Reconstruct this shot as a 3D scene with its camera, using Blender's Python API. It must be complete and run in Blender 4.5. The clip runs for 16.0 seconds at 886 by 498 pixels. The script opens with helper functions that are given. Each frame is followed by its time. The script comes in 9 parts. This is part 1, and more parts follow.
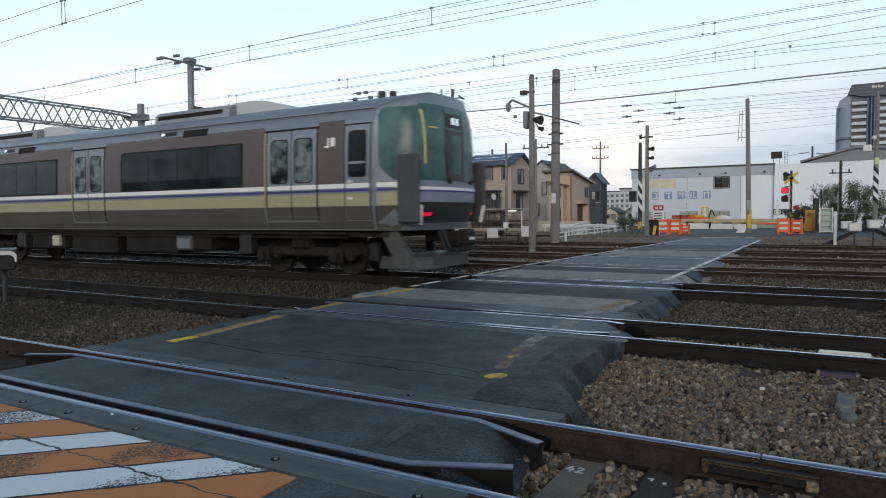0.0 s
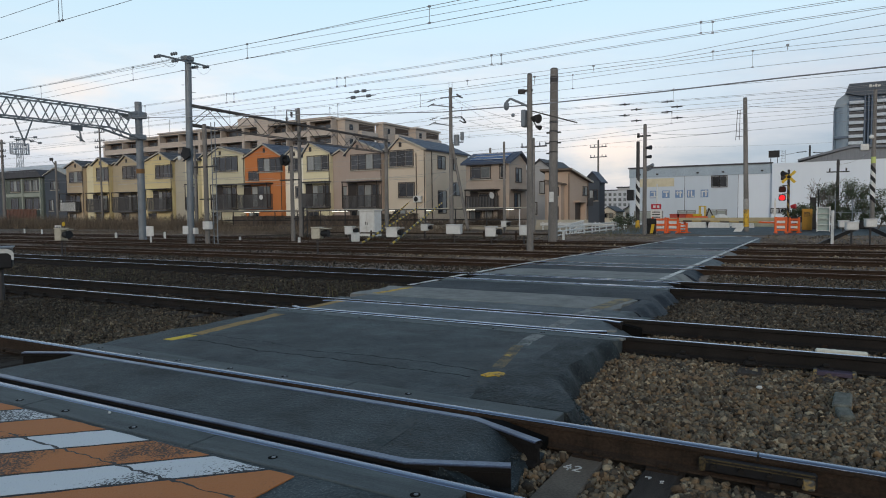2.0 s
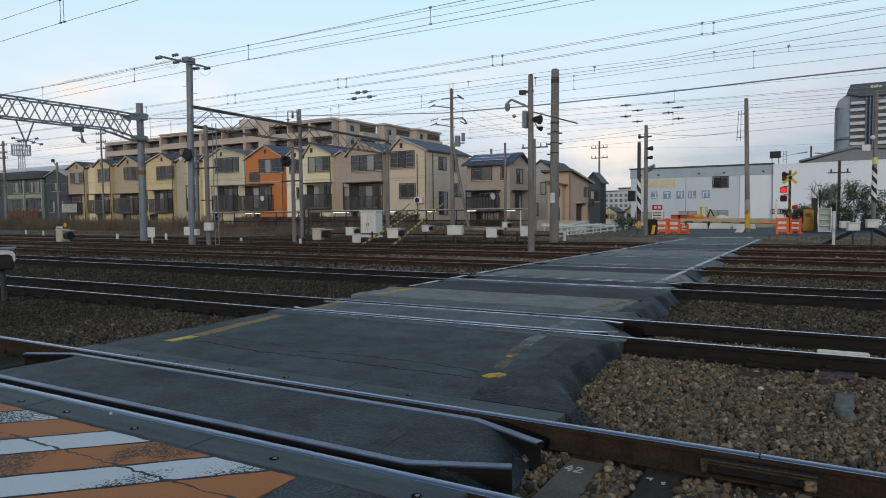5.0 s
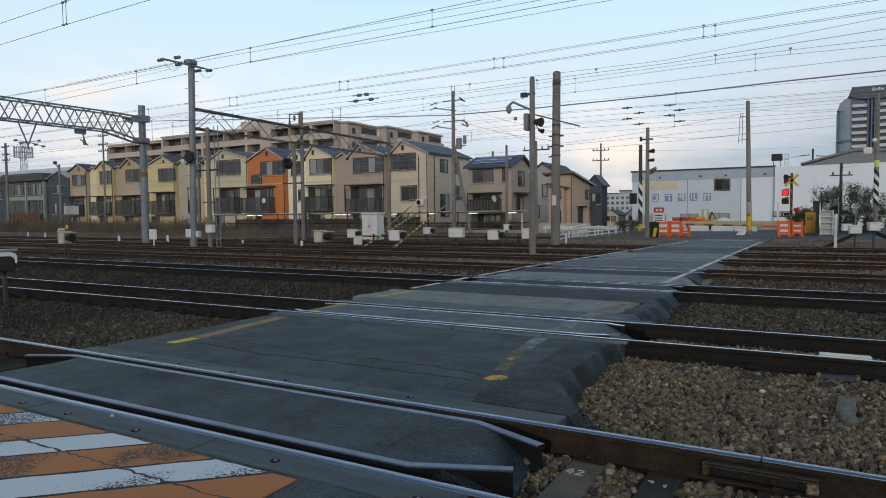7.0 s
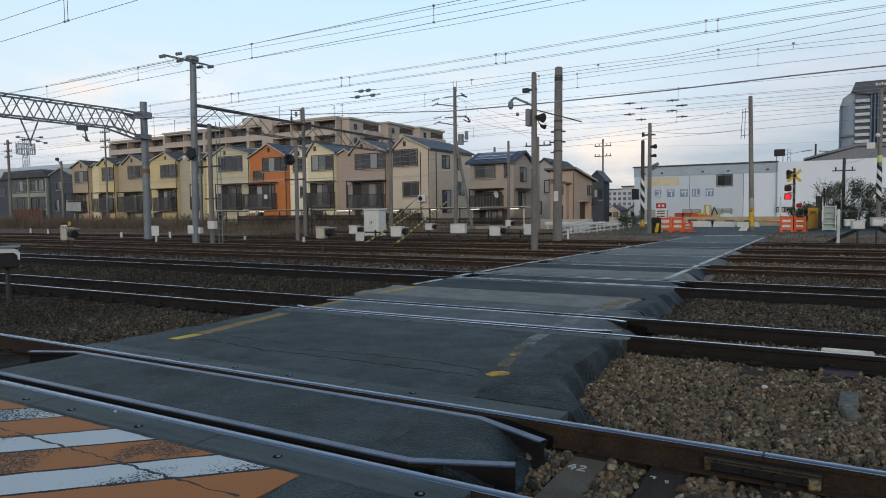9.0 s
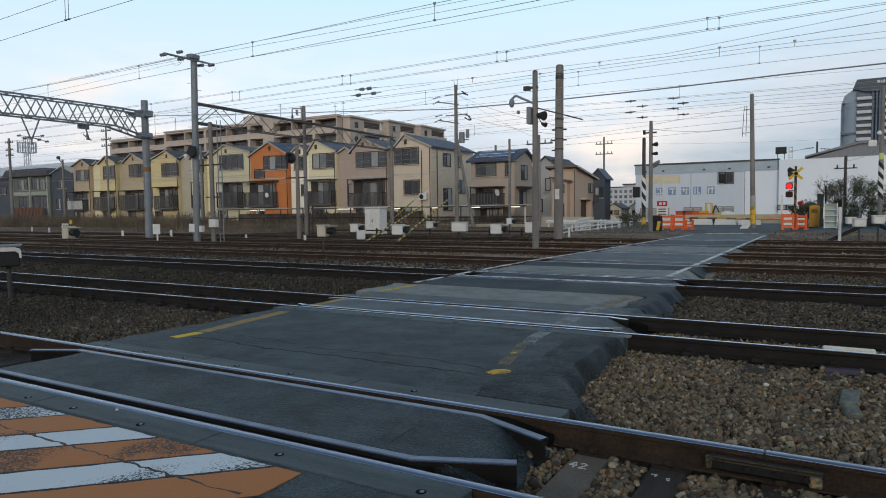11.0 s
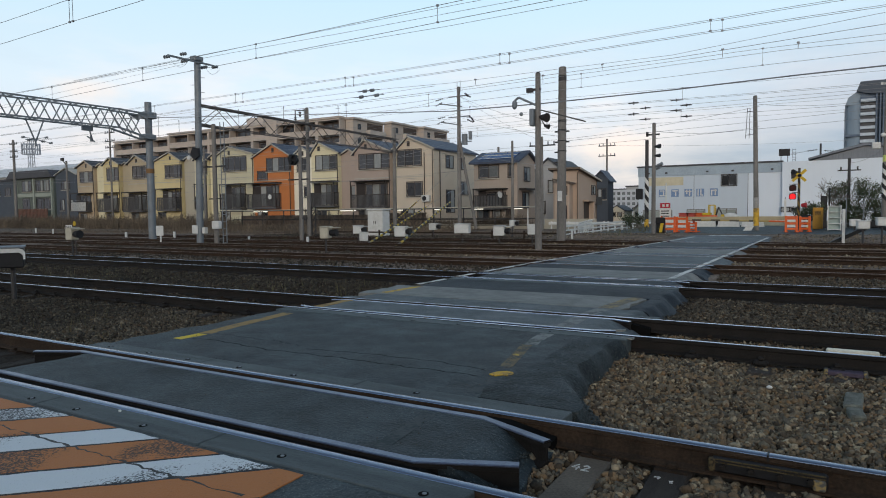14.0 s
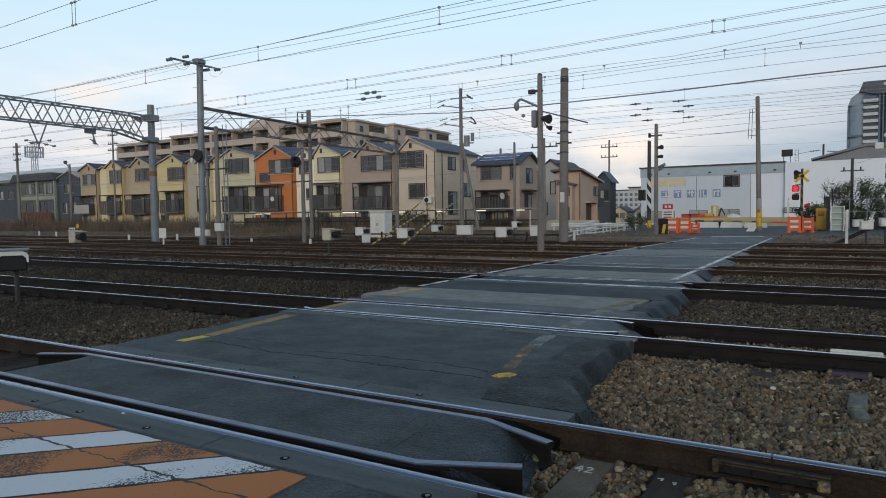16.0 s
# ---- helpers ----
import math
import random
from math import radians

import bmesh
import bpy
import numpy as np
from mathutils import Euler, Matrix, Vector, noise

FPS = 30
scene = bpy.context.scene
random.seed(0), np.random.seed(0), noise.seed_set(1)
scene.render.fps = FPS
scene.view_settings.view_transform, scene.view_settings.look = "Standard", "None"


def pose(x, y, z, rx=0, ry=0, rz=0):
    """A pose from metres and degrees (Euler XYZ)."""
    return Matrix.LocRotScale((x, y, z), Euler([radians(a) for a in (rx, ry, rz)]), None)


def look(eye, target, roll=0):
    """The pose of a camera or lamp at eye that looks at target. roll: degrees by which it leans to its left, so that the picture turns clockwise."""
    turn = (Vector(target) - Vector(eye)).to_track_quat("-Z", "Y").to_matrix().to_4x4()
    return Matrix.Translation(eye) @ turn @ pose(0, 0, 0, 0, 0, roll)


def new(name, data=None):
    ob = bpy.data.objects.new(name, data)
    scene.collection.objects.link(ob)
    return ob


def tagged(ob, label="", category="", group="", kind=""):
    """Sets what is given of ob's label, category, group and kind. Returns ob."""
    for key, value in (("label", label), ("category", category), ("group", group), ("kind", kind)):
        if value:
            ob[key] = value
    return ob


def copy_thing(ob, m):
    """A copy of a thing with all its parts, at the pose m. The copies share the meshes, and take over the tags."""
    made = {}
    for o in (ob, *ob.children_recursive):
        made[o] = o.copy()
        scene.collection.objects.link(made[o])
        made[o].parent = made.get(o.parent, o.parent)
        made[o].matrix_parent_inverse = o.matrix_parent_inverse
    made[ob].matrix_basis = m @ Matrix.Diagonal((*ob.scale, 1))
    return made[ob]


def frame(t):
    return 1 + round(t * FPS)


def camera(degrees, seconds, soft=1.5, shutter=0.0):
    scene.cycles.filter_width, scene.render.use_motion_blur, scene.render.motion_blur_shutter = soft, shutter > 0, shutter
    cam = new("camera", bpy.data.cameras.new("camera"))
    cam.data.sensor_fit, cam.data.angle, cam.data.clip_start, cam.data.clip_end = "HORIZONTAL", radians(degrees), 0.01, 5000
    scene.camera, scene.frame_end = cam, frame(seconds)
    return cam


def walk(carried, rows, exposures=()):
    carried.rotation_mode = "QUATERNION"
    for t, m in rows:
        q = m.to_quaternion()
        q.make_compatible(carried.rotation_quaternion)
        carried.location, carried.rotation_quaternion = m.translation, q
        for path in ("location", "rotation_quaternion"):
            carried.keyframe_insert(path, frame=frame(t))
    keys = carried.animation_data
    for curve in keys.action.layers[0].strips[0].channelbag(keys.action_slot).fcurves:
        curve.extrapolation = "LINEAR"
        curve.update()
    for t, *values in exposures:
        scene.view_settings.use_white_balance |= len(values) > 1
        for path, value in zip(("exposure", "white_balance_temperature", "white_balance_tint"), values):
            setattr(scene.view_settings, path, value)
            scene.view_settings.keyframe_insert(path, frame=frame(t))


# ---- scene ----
# ---- camera: held in one spot, turning slightly ----
EYE = (0.0, 0.0, 1.332)


def aim(yaw, pitch, roll):
    """Yaw to the left of +y, pitch up, roll as look() has it."""
    a, b = radians(yaw), radians(pitch)
    to = Vector(EYE) + Vector((-math.sin(a) * math.cos(b), math.cos(a) * math.cos(b), math.sin(b)))
    return look(EYE, to, roll)


cam = camera(68, 16.0, soft=1.0, shutter=0.10)
walk(cam, [(t, aim(*a)) for t, *a in (
    (0, 29.685, -3.117, -0.623), (0.5, 29.674, -3.237, -0.654), (1, 29.780, -3.306, -0.764),
    (1.5, 29.715, -3.439, -0.664), (2, 29.500, -3.246, -0.565), (2.5, 29.526, -3.269, -0.598),
    (3, 29.406, -3.152, -0.449), (3.5, 29.459, -3.200, -0.474), (4, 29.495, -3.316, -0.600),
    (6.5, 29.672, -2.901, -0.487), (7, 29.710, -2.955, -0.542), (7.5, 29.869, -3.070, -0.662),
    (8, 29.814, -3.222, -0.645), (8.5, 29.796, -3.186, -0.593), (9, 29.885, -3.301, -0.626),
    (11.5, 29.986, -3.465, -0.680), (12, 29.983, -3.349, -0.637), (12.5, 30.033, -3.435, -0.713),
    (13, 30.199, -3.424, -0.735), (13.5, 30.228, -3.302, -0.772), (14, 30.215, -3.305, -0.638),
    (14.5, 30.327, -3.179, -0.823), (15, 30.322, -3.178, -0.824), (15.5, 30.367, -3.167, -0.773),
    (16, 30.424, -3.158, -0.800))],
     exposures=[(0, 0.18), (0.15, 0.06), (0.3, -0.08), (0.5, -0.12), (1.0, -0.12), (9.0, -0.11), (11.5, -0.07), (12.5, -0.08), (14.0, -0.10), (16.0, -0.12)])

# ---- light ----
world = bpy.data.worlds.new("dusk_sky")
scene.world = world
world.use_nodes = True
wn, wl = world.node_tree.nodes, world.node_tree.links
wn.clear()


def wnode(kind, **sets):
    n = wn.new(kind)
    for k, v in sets.items():
        n.inputs[k].default_value = v
    return n


w_out, w_bg = wnode("ShaderNodeOutputWorld"), wnode("ShaderNodeBackground", Strength=1.0)
w_co = wnode("ShaderNodeTexCoord")
w_sep = wnode("ShaderNodeSeparateXYZ")
wl.new(w_co.outputs["Generated"], w_sep.inputs[0])
w_sky = wnode("ShaderNodeTexSky")
w_sky.sky_type, w_sky.sun_disc = "NISHITA", False
w_sky.sun_elevation, w_sky.sun_rotation = radians(14), radians(157)
w_sky.air_density, w_sky.dust_density = 1.0, 1.5
# thin veil of high cloud over the clear sky, denser and pinker low down
w_ramp = wnode("ShaderNodeValToRGB")
els = w_ramp.color_ramp.elements
els[0].position, els[0].color = 0.0, (0.50, 0.52, 0.60, 1)
els[1].position, els[1].color = 1.0, (0.14, 0.21, 0.30, 1)
for pos, c in ((0.05, (0.58, 0.60, 0.71)), (0.10, (0.70, 0.73, 0.82)), (0.17, (0.73, 0.84, 0.93)), (0.30, (0.61, 0.83, 0.96)), (0.42, (0.40, 0.56, 0.70)), (0.6, (0.21, 0.31, 0.42))):
    e = els.new(pos)
    e.color = (*c, 1)
wl.new(w_sep.outputs["Z"], w_ramp.inputs["Fac"])
w_map = wnode("ShaderNodeMapping", Scale=(2.4, 2.4, 9.0), Location=(0.7, 0.3, 0.5))
w_noise = wnode("ShaderNodeTexNoise", Scale=1.6, Detail=5.0, Roughness=0.55)
wl.new(w_co.outputs["Generated"], w_map.inputs[0])
wl.new(w_map.outputs[0], w_noise.inputs["Vector"])
w_cl = wnode("ShaderNodeMapRange", **{"From Min": 0.46, "From Max": 0.62, "To Min": -0.15, "To Max": 1.0})
wl.new(w_noise.outputs["Fac"], w_cl.inputs["Value"])
w_low = wnode("ShaderNodeMapRange", **{"From Min": 0.02, "From Max": 0.26, "To Min": 1.0, "To Max": 0.0})
wl.new(w_sep.outputs["Z"], w_low.inputs["Value"])
# the veil is thickest and warmest ahead of the crossing, where the last light stands
w_warm = wnode("ShaderNodeMapRange", **{"From Min": 0.0, "From Max": 0.26, "To Min": 0.28, "To Max": 0.0})
w_off = wnode("ShaderNodeMath")
w_off.inputs[1].default_value = 0.33
w_abs = wnode("ShaderNodeMath")
w_abs.operation = "ABSOLUTE"
wl.new(w_sep.outputs["X"], w_off.inputs[0])
wl.new(w_off.outputs[0], w_abs.inputs[0])
wl.new(w_abs.outputs[0], w_warm.inputs["Value"])
w_veil = wnode("ShaderNodeMath")
wl.new(w_cl.outputs[0], w_veil.inputs[0])
wl.new(w_warm.outputs[0], w_veil.inputs[1])
w_mul = wnode("ShaderNodeMath")
w_mul.operation = "MULTIPLY"
wl.new(w_veil.outputs[0], w_mul.inputs[0])
wl.new(w_low.outputs[0], w_mul.inputs[1])
w_mix = wnode("ShaderNodeMix")
w_mix.data_type = "RGBA"
wl.new(w_mul.outputs[0], w_mix.inputs["Factor"])
wl.new(w_ramp.outputs[0], w_mix.inputs[6])
w_mix.inputs[7].default_value = (1.06, 0.93, 0.87, 1)
w_add = wnode("ShaderNodeMix")
w_add.data_type, w_add.blend_type = "RGBA", "ADD"
w_add.inputs["Factor"].default_value = 0.03
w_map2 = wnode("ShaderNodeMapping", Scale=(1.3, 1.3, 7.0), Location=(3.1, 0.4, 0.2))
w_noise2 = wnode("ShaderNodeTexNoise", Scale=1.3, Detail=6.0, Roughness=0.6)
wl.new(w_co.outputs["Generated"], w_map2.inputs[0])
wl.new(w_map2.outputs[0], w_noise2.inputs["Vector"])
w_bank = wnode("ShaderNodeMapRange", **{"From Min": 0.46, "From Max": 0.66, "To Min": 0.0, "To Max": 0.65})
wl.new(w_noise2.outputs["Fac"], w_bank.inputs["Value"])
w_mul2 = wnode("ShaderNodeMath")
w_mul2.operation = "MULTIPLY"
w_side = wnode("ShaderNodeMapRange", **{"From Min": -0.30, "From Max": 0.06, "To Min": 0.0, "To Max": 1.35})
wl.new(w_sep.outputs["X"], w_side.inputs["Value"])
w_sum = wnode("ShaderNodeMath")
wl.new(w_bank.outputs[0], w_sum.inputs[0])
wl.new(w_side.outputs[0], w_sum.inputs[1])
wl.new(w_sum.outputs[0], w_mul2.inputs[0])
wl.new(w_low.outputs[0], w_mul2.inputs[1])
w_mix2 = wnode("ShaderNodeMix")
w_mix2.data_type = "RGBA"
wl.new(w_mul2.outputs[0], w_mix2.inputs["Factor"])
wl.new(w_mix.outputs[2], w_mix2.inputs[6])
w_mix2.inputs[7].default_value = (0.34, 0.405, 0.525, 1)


def cumulus(before, way, wide, high, tint, most):
    """A single soft heap of cloud in the sky, with a ragged edge."""
    off, scale, size = wnode("ShaderNodeVectorMath"), wnode("ShaderNodeVectorMath"), wnode("ShaderNodeVectorMath")
    off.operation, scale.operation, size.operation = "SUBTRACT", "MULTIPLY", "LENGTH"
    off.inputs[1].default_value, scale.inputs[1].default_value = way, (1 / wide, 1 / wide, 1 / high)
    puff = wnode("ShaderNodeTexNoise", Scale=26.0, Detail=5.0, Roughness=0.6)
    wl.new(w_co.outputs["Generated"], off.inputs[0])
    wl.new(w_co.outputs["Generated"], puff.inputs["Vector"])
    wl.new(off.outputs[0], scale.inputs[0])
    wl.new(scale.outputs[0], size.inputs[0])
    ragged_edge = wnode("ShaderNodeMath")
    wl.new(size.outputs["Value"], ragged_edge.inputs[0])
    wl.new(puff.outputs["Fac"], ragged_edge.inputs[1])
    fade = wnode("ShaderNodeMapRange", **{"From Min": 0.75, "From Max": 1.55, "To Min": most, "To Max": 0.0})
    wl.new(ragged_edge.outputs[0], fade.inputs["Value"])
    over = wnode("ShaderNodeMix")
    over.data_type = "RGBA"
    over.inputs[7].default_value = (*tint, 1)
    wl.new(fade.outputs[0], over.inputs["Factor"])
    wl.new(before, over.inputs[6])
    return over.outputs[2]


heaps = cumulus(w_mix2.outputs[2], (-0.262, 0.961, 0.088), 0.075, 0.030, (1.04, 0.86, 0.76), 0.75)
heaps = cumulus(heaps, (-0.839, 0.519, 0.163), 0.055, 0.020, (1.05, 0.86, 0.74), 0.6)
heaps = cumulus(heaps, (-0.77, 0.62, 0.140), 0.05, 0.022, (0.62, 0.66, 0.78), 0.5)
heaps = cumulus(heaps, (-0.10, 0.988, 0.12), 0.11, 0.022, (0.66, 0.66, 0.74), 0.35)
wl.new(heaps, w_add.inputs[6])
wl.new(w_sky.outputs[0], w_add.inputs[7])
wl.new(w_add.outputs[2], w_bg.inputs["Color"])
wl.new(w_bg.outputs[0], w_out.inputs[0])

sun_data = bpy.data.lights.new("sun", "SUN")
sun_data.energy, sun_data.angle, sun_data.color = 1.25, radians(24), (1.0, 0.86, 0.72)
sun = new("sun", sun_data)
sun.matrix_world = look((0, 0, 60), (-26, 60, 60 - 17))


# ---- materials ----
def mat(name, c, rough=0.6, metal=0.0, c2=None, s1=1.5, s2=30.0, bump=0.15, rand=0.0, island=0.0, contrast=1.0, spec=0.3, stretch=None, speck=None, mid=None):
    """Base colour between c and c2 by two scales of noise, in metres; rand and island vary the brightness from piece to piece."""
    m = bpy.data.materials.new(name)
    m.use_nodes = True
    nt = m.node_tree
    b = nt.nodes["Principled BSDF"]
    c2 = c2 or tuple(v * 0.72 for v in c)
    add = nt.nodes.new
    co = add("ShaderNodeTexCoord").outputs["Object"]
    if stretch:
        mp = add("ShaderNodeMapping")
        mp.inputs["Scale"].default_value = stretch
        nt.links.new(co, mp.inputs[0])
        co = mp.outputs[0]
    n1, n2 = add("ShaderNodeTexNoise"), add("ShaderNodeTexNoise")
    for n, s, d in ((n1, s1, 4.0), (n2, s2, 3.0)):
        n.inputs["Scale"].default_value, n.inputs["Detail"].default_value = s, d
        nt.links.new(co, n.inputs["Vector"])
    av = add("ShaderNodeMath")
    av.operation = "ADD"
    nt.links.new(n1.outputs["Fac"], av.inputs[0])
    nt.links.new(n2.outputs["Fac"], av.inputs[1])
    rg = add("ShaderNodeMapRange")
    rg.inputs["From Min"].default_value, rg.inputs["From Max"].default_value = 1 - 0.32 / contrast, 1 + 0.32 / contrast
    nt.links.new(av.outputs[0], rg.inputs["Value"])
    mx = add("ShaderNodeMix")
    mx.data_type = "RGBA"
    mx.inputs[6].default_value, mx.inputs[7].default_value = (*c, 1), (*c2, 1)
    nt.links.new(rg.outputs[0], mx.inputs["Factor"])
    col = mx.outputs[2]
    if speck:  # scattered small pale chips
        vo, lim, sp = add("ShaderNodeTexVoronoi"), add("ShaderNodeMapRange"), add("ShaderNodeMix")
        vo.inputs["Scale"].default_value = speck[0]
        nt.links.new(co, vo.inputs["Vector"])
        lim.inputs["From Min"].default_value, lim.inputs["From Max"].default_value = 0.30, 0.22
        nt.links.new(vo.outputs["Distance"], lim.inputs["Value"])
        fade = add("ShaderNodeMath")
        fade.operation = "MULTIPLY"
        nt.links.new(lim.outputs[0], fade.inputs[0])
        nt.links.new(n2.outputs["Fac"], fade.inputs[1])
        sp.data_type = "RGBA"
        sp.inputs[7].default_value = (*speck[1], 1)
        nt.links.new(col, sp.inputs[6])
        nt.links.new(fade.outputs[0], sp.inputs["Factor"])
        col = sp.outputs[2]
    if mid:  # blotches of wear and dust, between fine grain and broad stains
        n3, k3, h3 = add("ShaderNodeTexNoise"), add("ShaderNodeMapRange"), add("ShaderNodeHueSaturation")
        n3.inputs["Scale"].default_value, n3.inputs["Detail"].default_value, n3.inputs["Roughness"].default_value = mid[0], 6.0, 0.68
        nt.links.new(co, n3.inputs["Vector"])
        k3.inputs["From Min"].default_value, k3.inputs["From Max"].default_value = 0.36, 0.66
        k3.inputs["To Min"].default_value, k3.inputs["To Max"].default_value = 1 - mid[1], 1 + mid[1]
        nt.links.new(n3.outputs["Fac"], k3.inputs["Value"])
        nt.links.new(k3.outputs[0], h3.inputs["Value"])
        nt.links.new(col, h3.inputs["Color"])
        col = h3.outputs[0]
    for amount, source, socket in ((rand, "ShaderNodeObjectInfo", "Random"), (island, "ShaderNodeNewGeometry", "Random Per Island")):
        if amount:
            r, h = add(source), add("ShaderNodeHueSaturation")
            k = add("ShaderNodeMapRange")
            k.inputs["To Min"].default_value, k.inputs["To Max"].default_value = 1 - amount, 1 + amount
            nt.links.new(r.outputs[socket], k.inputs["Value"])
            nt.links.new(k.outputs[0], h.inputs["Value"])
            nt.links.new(col, h.inputs["Color"])
            col = h.outputs[0]
    nt.links.new(col, b.inputs["Base Color"])
    rr = add("ShaderNodeMapRange")
    rr.inputs["To Min"].default_value, rr.inputs["To Max"].default_value = max(rough - 0.1, 0.02), min(rough + 0.1, 1)
    nt.links.new(n1.outputs["Fac"], rr.inputs["Value"])
    nt.links.new(rr.outputs[0], b.inputs["Roughness"])
    b.inputs["Metallic"].default_value = metal
    b.inputs["Specular IOR Level"].default_value = spec
    if bump:
        bp = add("ShaderNodeBump")
        bp.inputs["Strength"].default_value, bp.inputs["Distance"].default_value = bump, 0.02
        nt.links.new(n2.outputs["Fac"], bp.inputs["Height"])
        nt.links.new(bp.outputs[0], b.inputs["Normal"])
    return m


def scuffed(name, paint, under, s1=1.1, s2=95.0, at=0.50):
    """Sound paint that tyres have rubbed through in a few clusters of fine dark flecks."""
    m = mat(name, paint, 0.7, c2=under, s1=s1, s2=s2, bump=0.25, stretch=(1.0, 0.7, 1))
    nt = m.node_tree
    noises = [n for n in nt.nodes if n.bl_idname == "ShaderNodeTexNoise"]
    n1, n2 = sorted(noises, key=lambda n: n.inputs["Scale"].default_value)
    n2.inputs["Detail"].default_value = 6.0
    add = next(n for n in nt.nodes if n.bl_idname == "ShaderNodeMath" and n.operation == "ADD")
    where = nt.nodes.new("ShaderNodeMapRange")
    where.inputs["From Min"].default_value, where.inputs["From Max"].default_value = at, at + 0.10
    where.inputs["To Min"].default_value, where.inputs["To Max"].default_value = 0.72, 1.12
    nt.links.new(n1.outputs["Fac"], where.inputs["Value"])
    add.operation = "MULTIPLY"
    nt.links.new(where.outputs[0], add.inputs[0])
    fade = add.outputs[0].links[0].to_node
    fade.inputs["From Min"].default_value, fade.inputs["From Max"].default_value = 0.47, 0.58
    return m


def worn(name, paint, under, amount, s1=4.0, s2=45.0, rough=0.7):
    """Paint that has worn off in patches, down to what lies under it."""
    m = mat(name, paint, rough, c2=under, s1=s1, s2=s2, bump=0.25)
    for n in m.node_tree.nodes:
        if n.bl_idname == "ShaderNodeMapRange" and n.inputs["From Max"].default_value != 1:
            n.inputs["From Min"].default_value, n.inputs["From Max"].default_value = 1.20 - amount, 1.34 - amount
    return m


def glow(name, c, strength):
    m = mat(name, c, 0.4, bump=0)
    b = m.node_tree.nodes["Principled BSDF"]
    b.inputs["Emission Color"].default_value, b.inputs["Emission Strength"].default_value = (*c, 1), strength
    return m


def stone_mat(name, k, grey):
    """Crushed ballast: each stone takes its own tone between grey, rust and ochre."""
    m = mat(name, (0.12, 0.1, 0.085), 0.85, s1=20, s2=90, bump=0.4)
    nt = m.node_tree
    g, ramp = nt.nodes.new("ShaderNodeNewGeometry"), nt.nodes.new("ShaderNodeValToRGB")
    nt.links.new(g.outputs["Random Per Island"], ramp.inputs["Fac"])
    e = ramp.color_ramp.elements
    tone = lambda c: tuple(k * (v + grey * (c[1] - v)) for v in c) + (1,)
    e[0].color, e[1].color = tone((0.030, 0.023, 0.016)), tone((0.34, 0.28, 0.20))
    for p, c in ((0.18, (0.080, 0.057, 0.040)), (0.30, (0.100, 0.090, 0.078)), (0.44, (0.125, 0.098, 0.068)), (0.58, (0.190, 0.120, 0.066)), (0.70, (0.140, 0.122, 0.096)), (0.80, (0.150, 0.095, 0.058)), (0.91, (0.225, 0.190, 0.145))):
        e.new(p).color = tone(c)
    mix = next(n for n in nt.nodes if n.bl_idname == "ShaderNodeMix")
    mul = nt.nodes.new("ShaderNodeMix")
    mul.data_type, mul.blend_type = "RGBA", "MULTIPLY"
    mul.inputs["Factor"].default_value = 1
    mix.inputs[6].default_value, mix.inputs[7].default_value = (1.15, 1.10, 0.95, 1), (0.58, 0.57, 0.52, 1)
    nt.links.new(mix.outputs[2], mul.inputs[6])
    nt.links.new(ramp.outputs[0], mul.inputs[7])
    nt.links.new(mul.outputs[2], nt.nodes["Principled BSDF"].inputs["Base Color"])
    return m


ASPHALT = mat("asphalt", (0.034, 0.047, 0.053), 0.62, c2=(0.012, 0.0185, 0.022), s1=0.9, s2=48, bump=0.55, contrast=1.5, spec=0.33, speck=(70, (0.15, 0.16, 0.155)), mid=(2.6, 0.55))
PANEL_GREY = mat("grey_panel", (0.215, 0.215, 0.20), 0.65, c2=(0.145, 0.145, 0.138), s1=1.3, s2=60, bump=0.5, speck=(80, (0.25, 0.25, 0.23)), mid=(4.0, 0.22))
ASPHALT_NEW = mat("fresh_dark_asphalt", (0.021, 0.029, 0.039), 0.6, c2=(0.013, 0.016, 0.021), s1=1.3, s2=60, bump=0.4, spec=0.16, mid=(3.0, 0.3))
ASPHALT_OLD = mat("old_asphalt", (0.094, 0.110, 0.118), 0.60, c2=(0.050, 0.063, 0.070), s1=1.3, s2=60, bump=0.55, speck=(80, (0.2, 0.2, 0.19)), mid=(3.0, 0.3))
STRIP = mat("crossing_strip", (0.080, 0.096, 0.100), 0.6, c2=(0.043, 0.054, 0.058), s1=2.5, s2=50, bump=0.3, stretch=(0.4, 3, 1), mid=(3.0, 0.25))
GROUND = mat("ground_soil", (0.20, 0.162, 0.132), 0.95, c2=(0.095, 0.076, 0.062), s1=0.35, s2=9, bump=0.8, spec=0.08, mid=(1.6, 0.35))
BED_FAR = mat("dusty_yard_ballast", (0.255, 0.196, 0.156), 0.95, c2=(0.080, 0.063, 0.051), s1=0.5, s2=20, bump=1.0, contrast=1.3, spec=0.1, mid=(2.0, 0.3))
BED = mat("ballast_bed", (0.062, 0.048, 0.036), 0.95, c2=(0.012, 0.010, 0.008), s1=0.8, s2=28, bump=1.0, contrast=1.4, spec=0.12)
STONE_DUSTY = stone_mat("dusty_ballast_stone", 1.35, 0.12)
STONE, STONE_DULL, STONE_DARK = stone_mat("ballast_stone", 1.30, 0.10), stone_mat("dull_ballast_stone", 0.74, 0.3), stone_mat("mossy_ballast_stone", 0.44, 0.35)
# near black for bolt holes, cracks and the shade down in the flangeways
HOLE = mat("gap_shade_black", (0.006, 0.006, 0.006), 0.9, bump=0, spec=0.1)
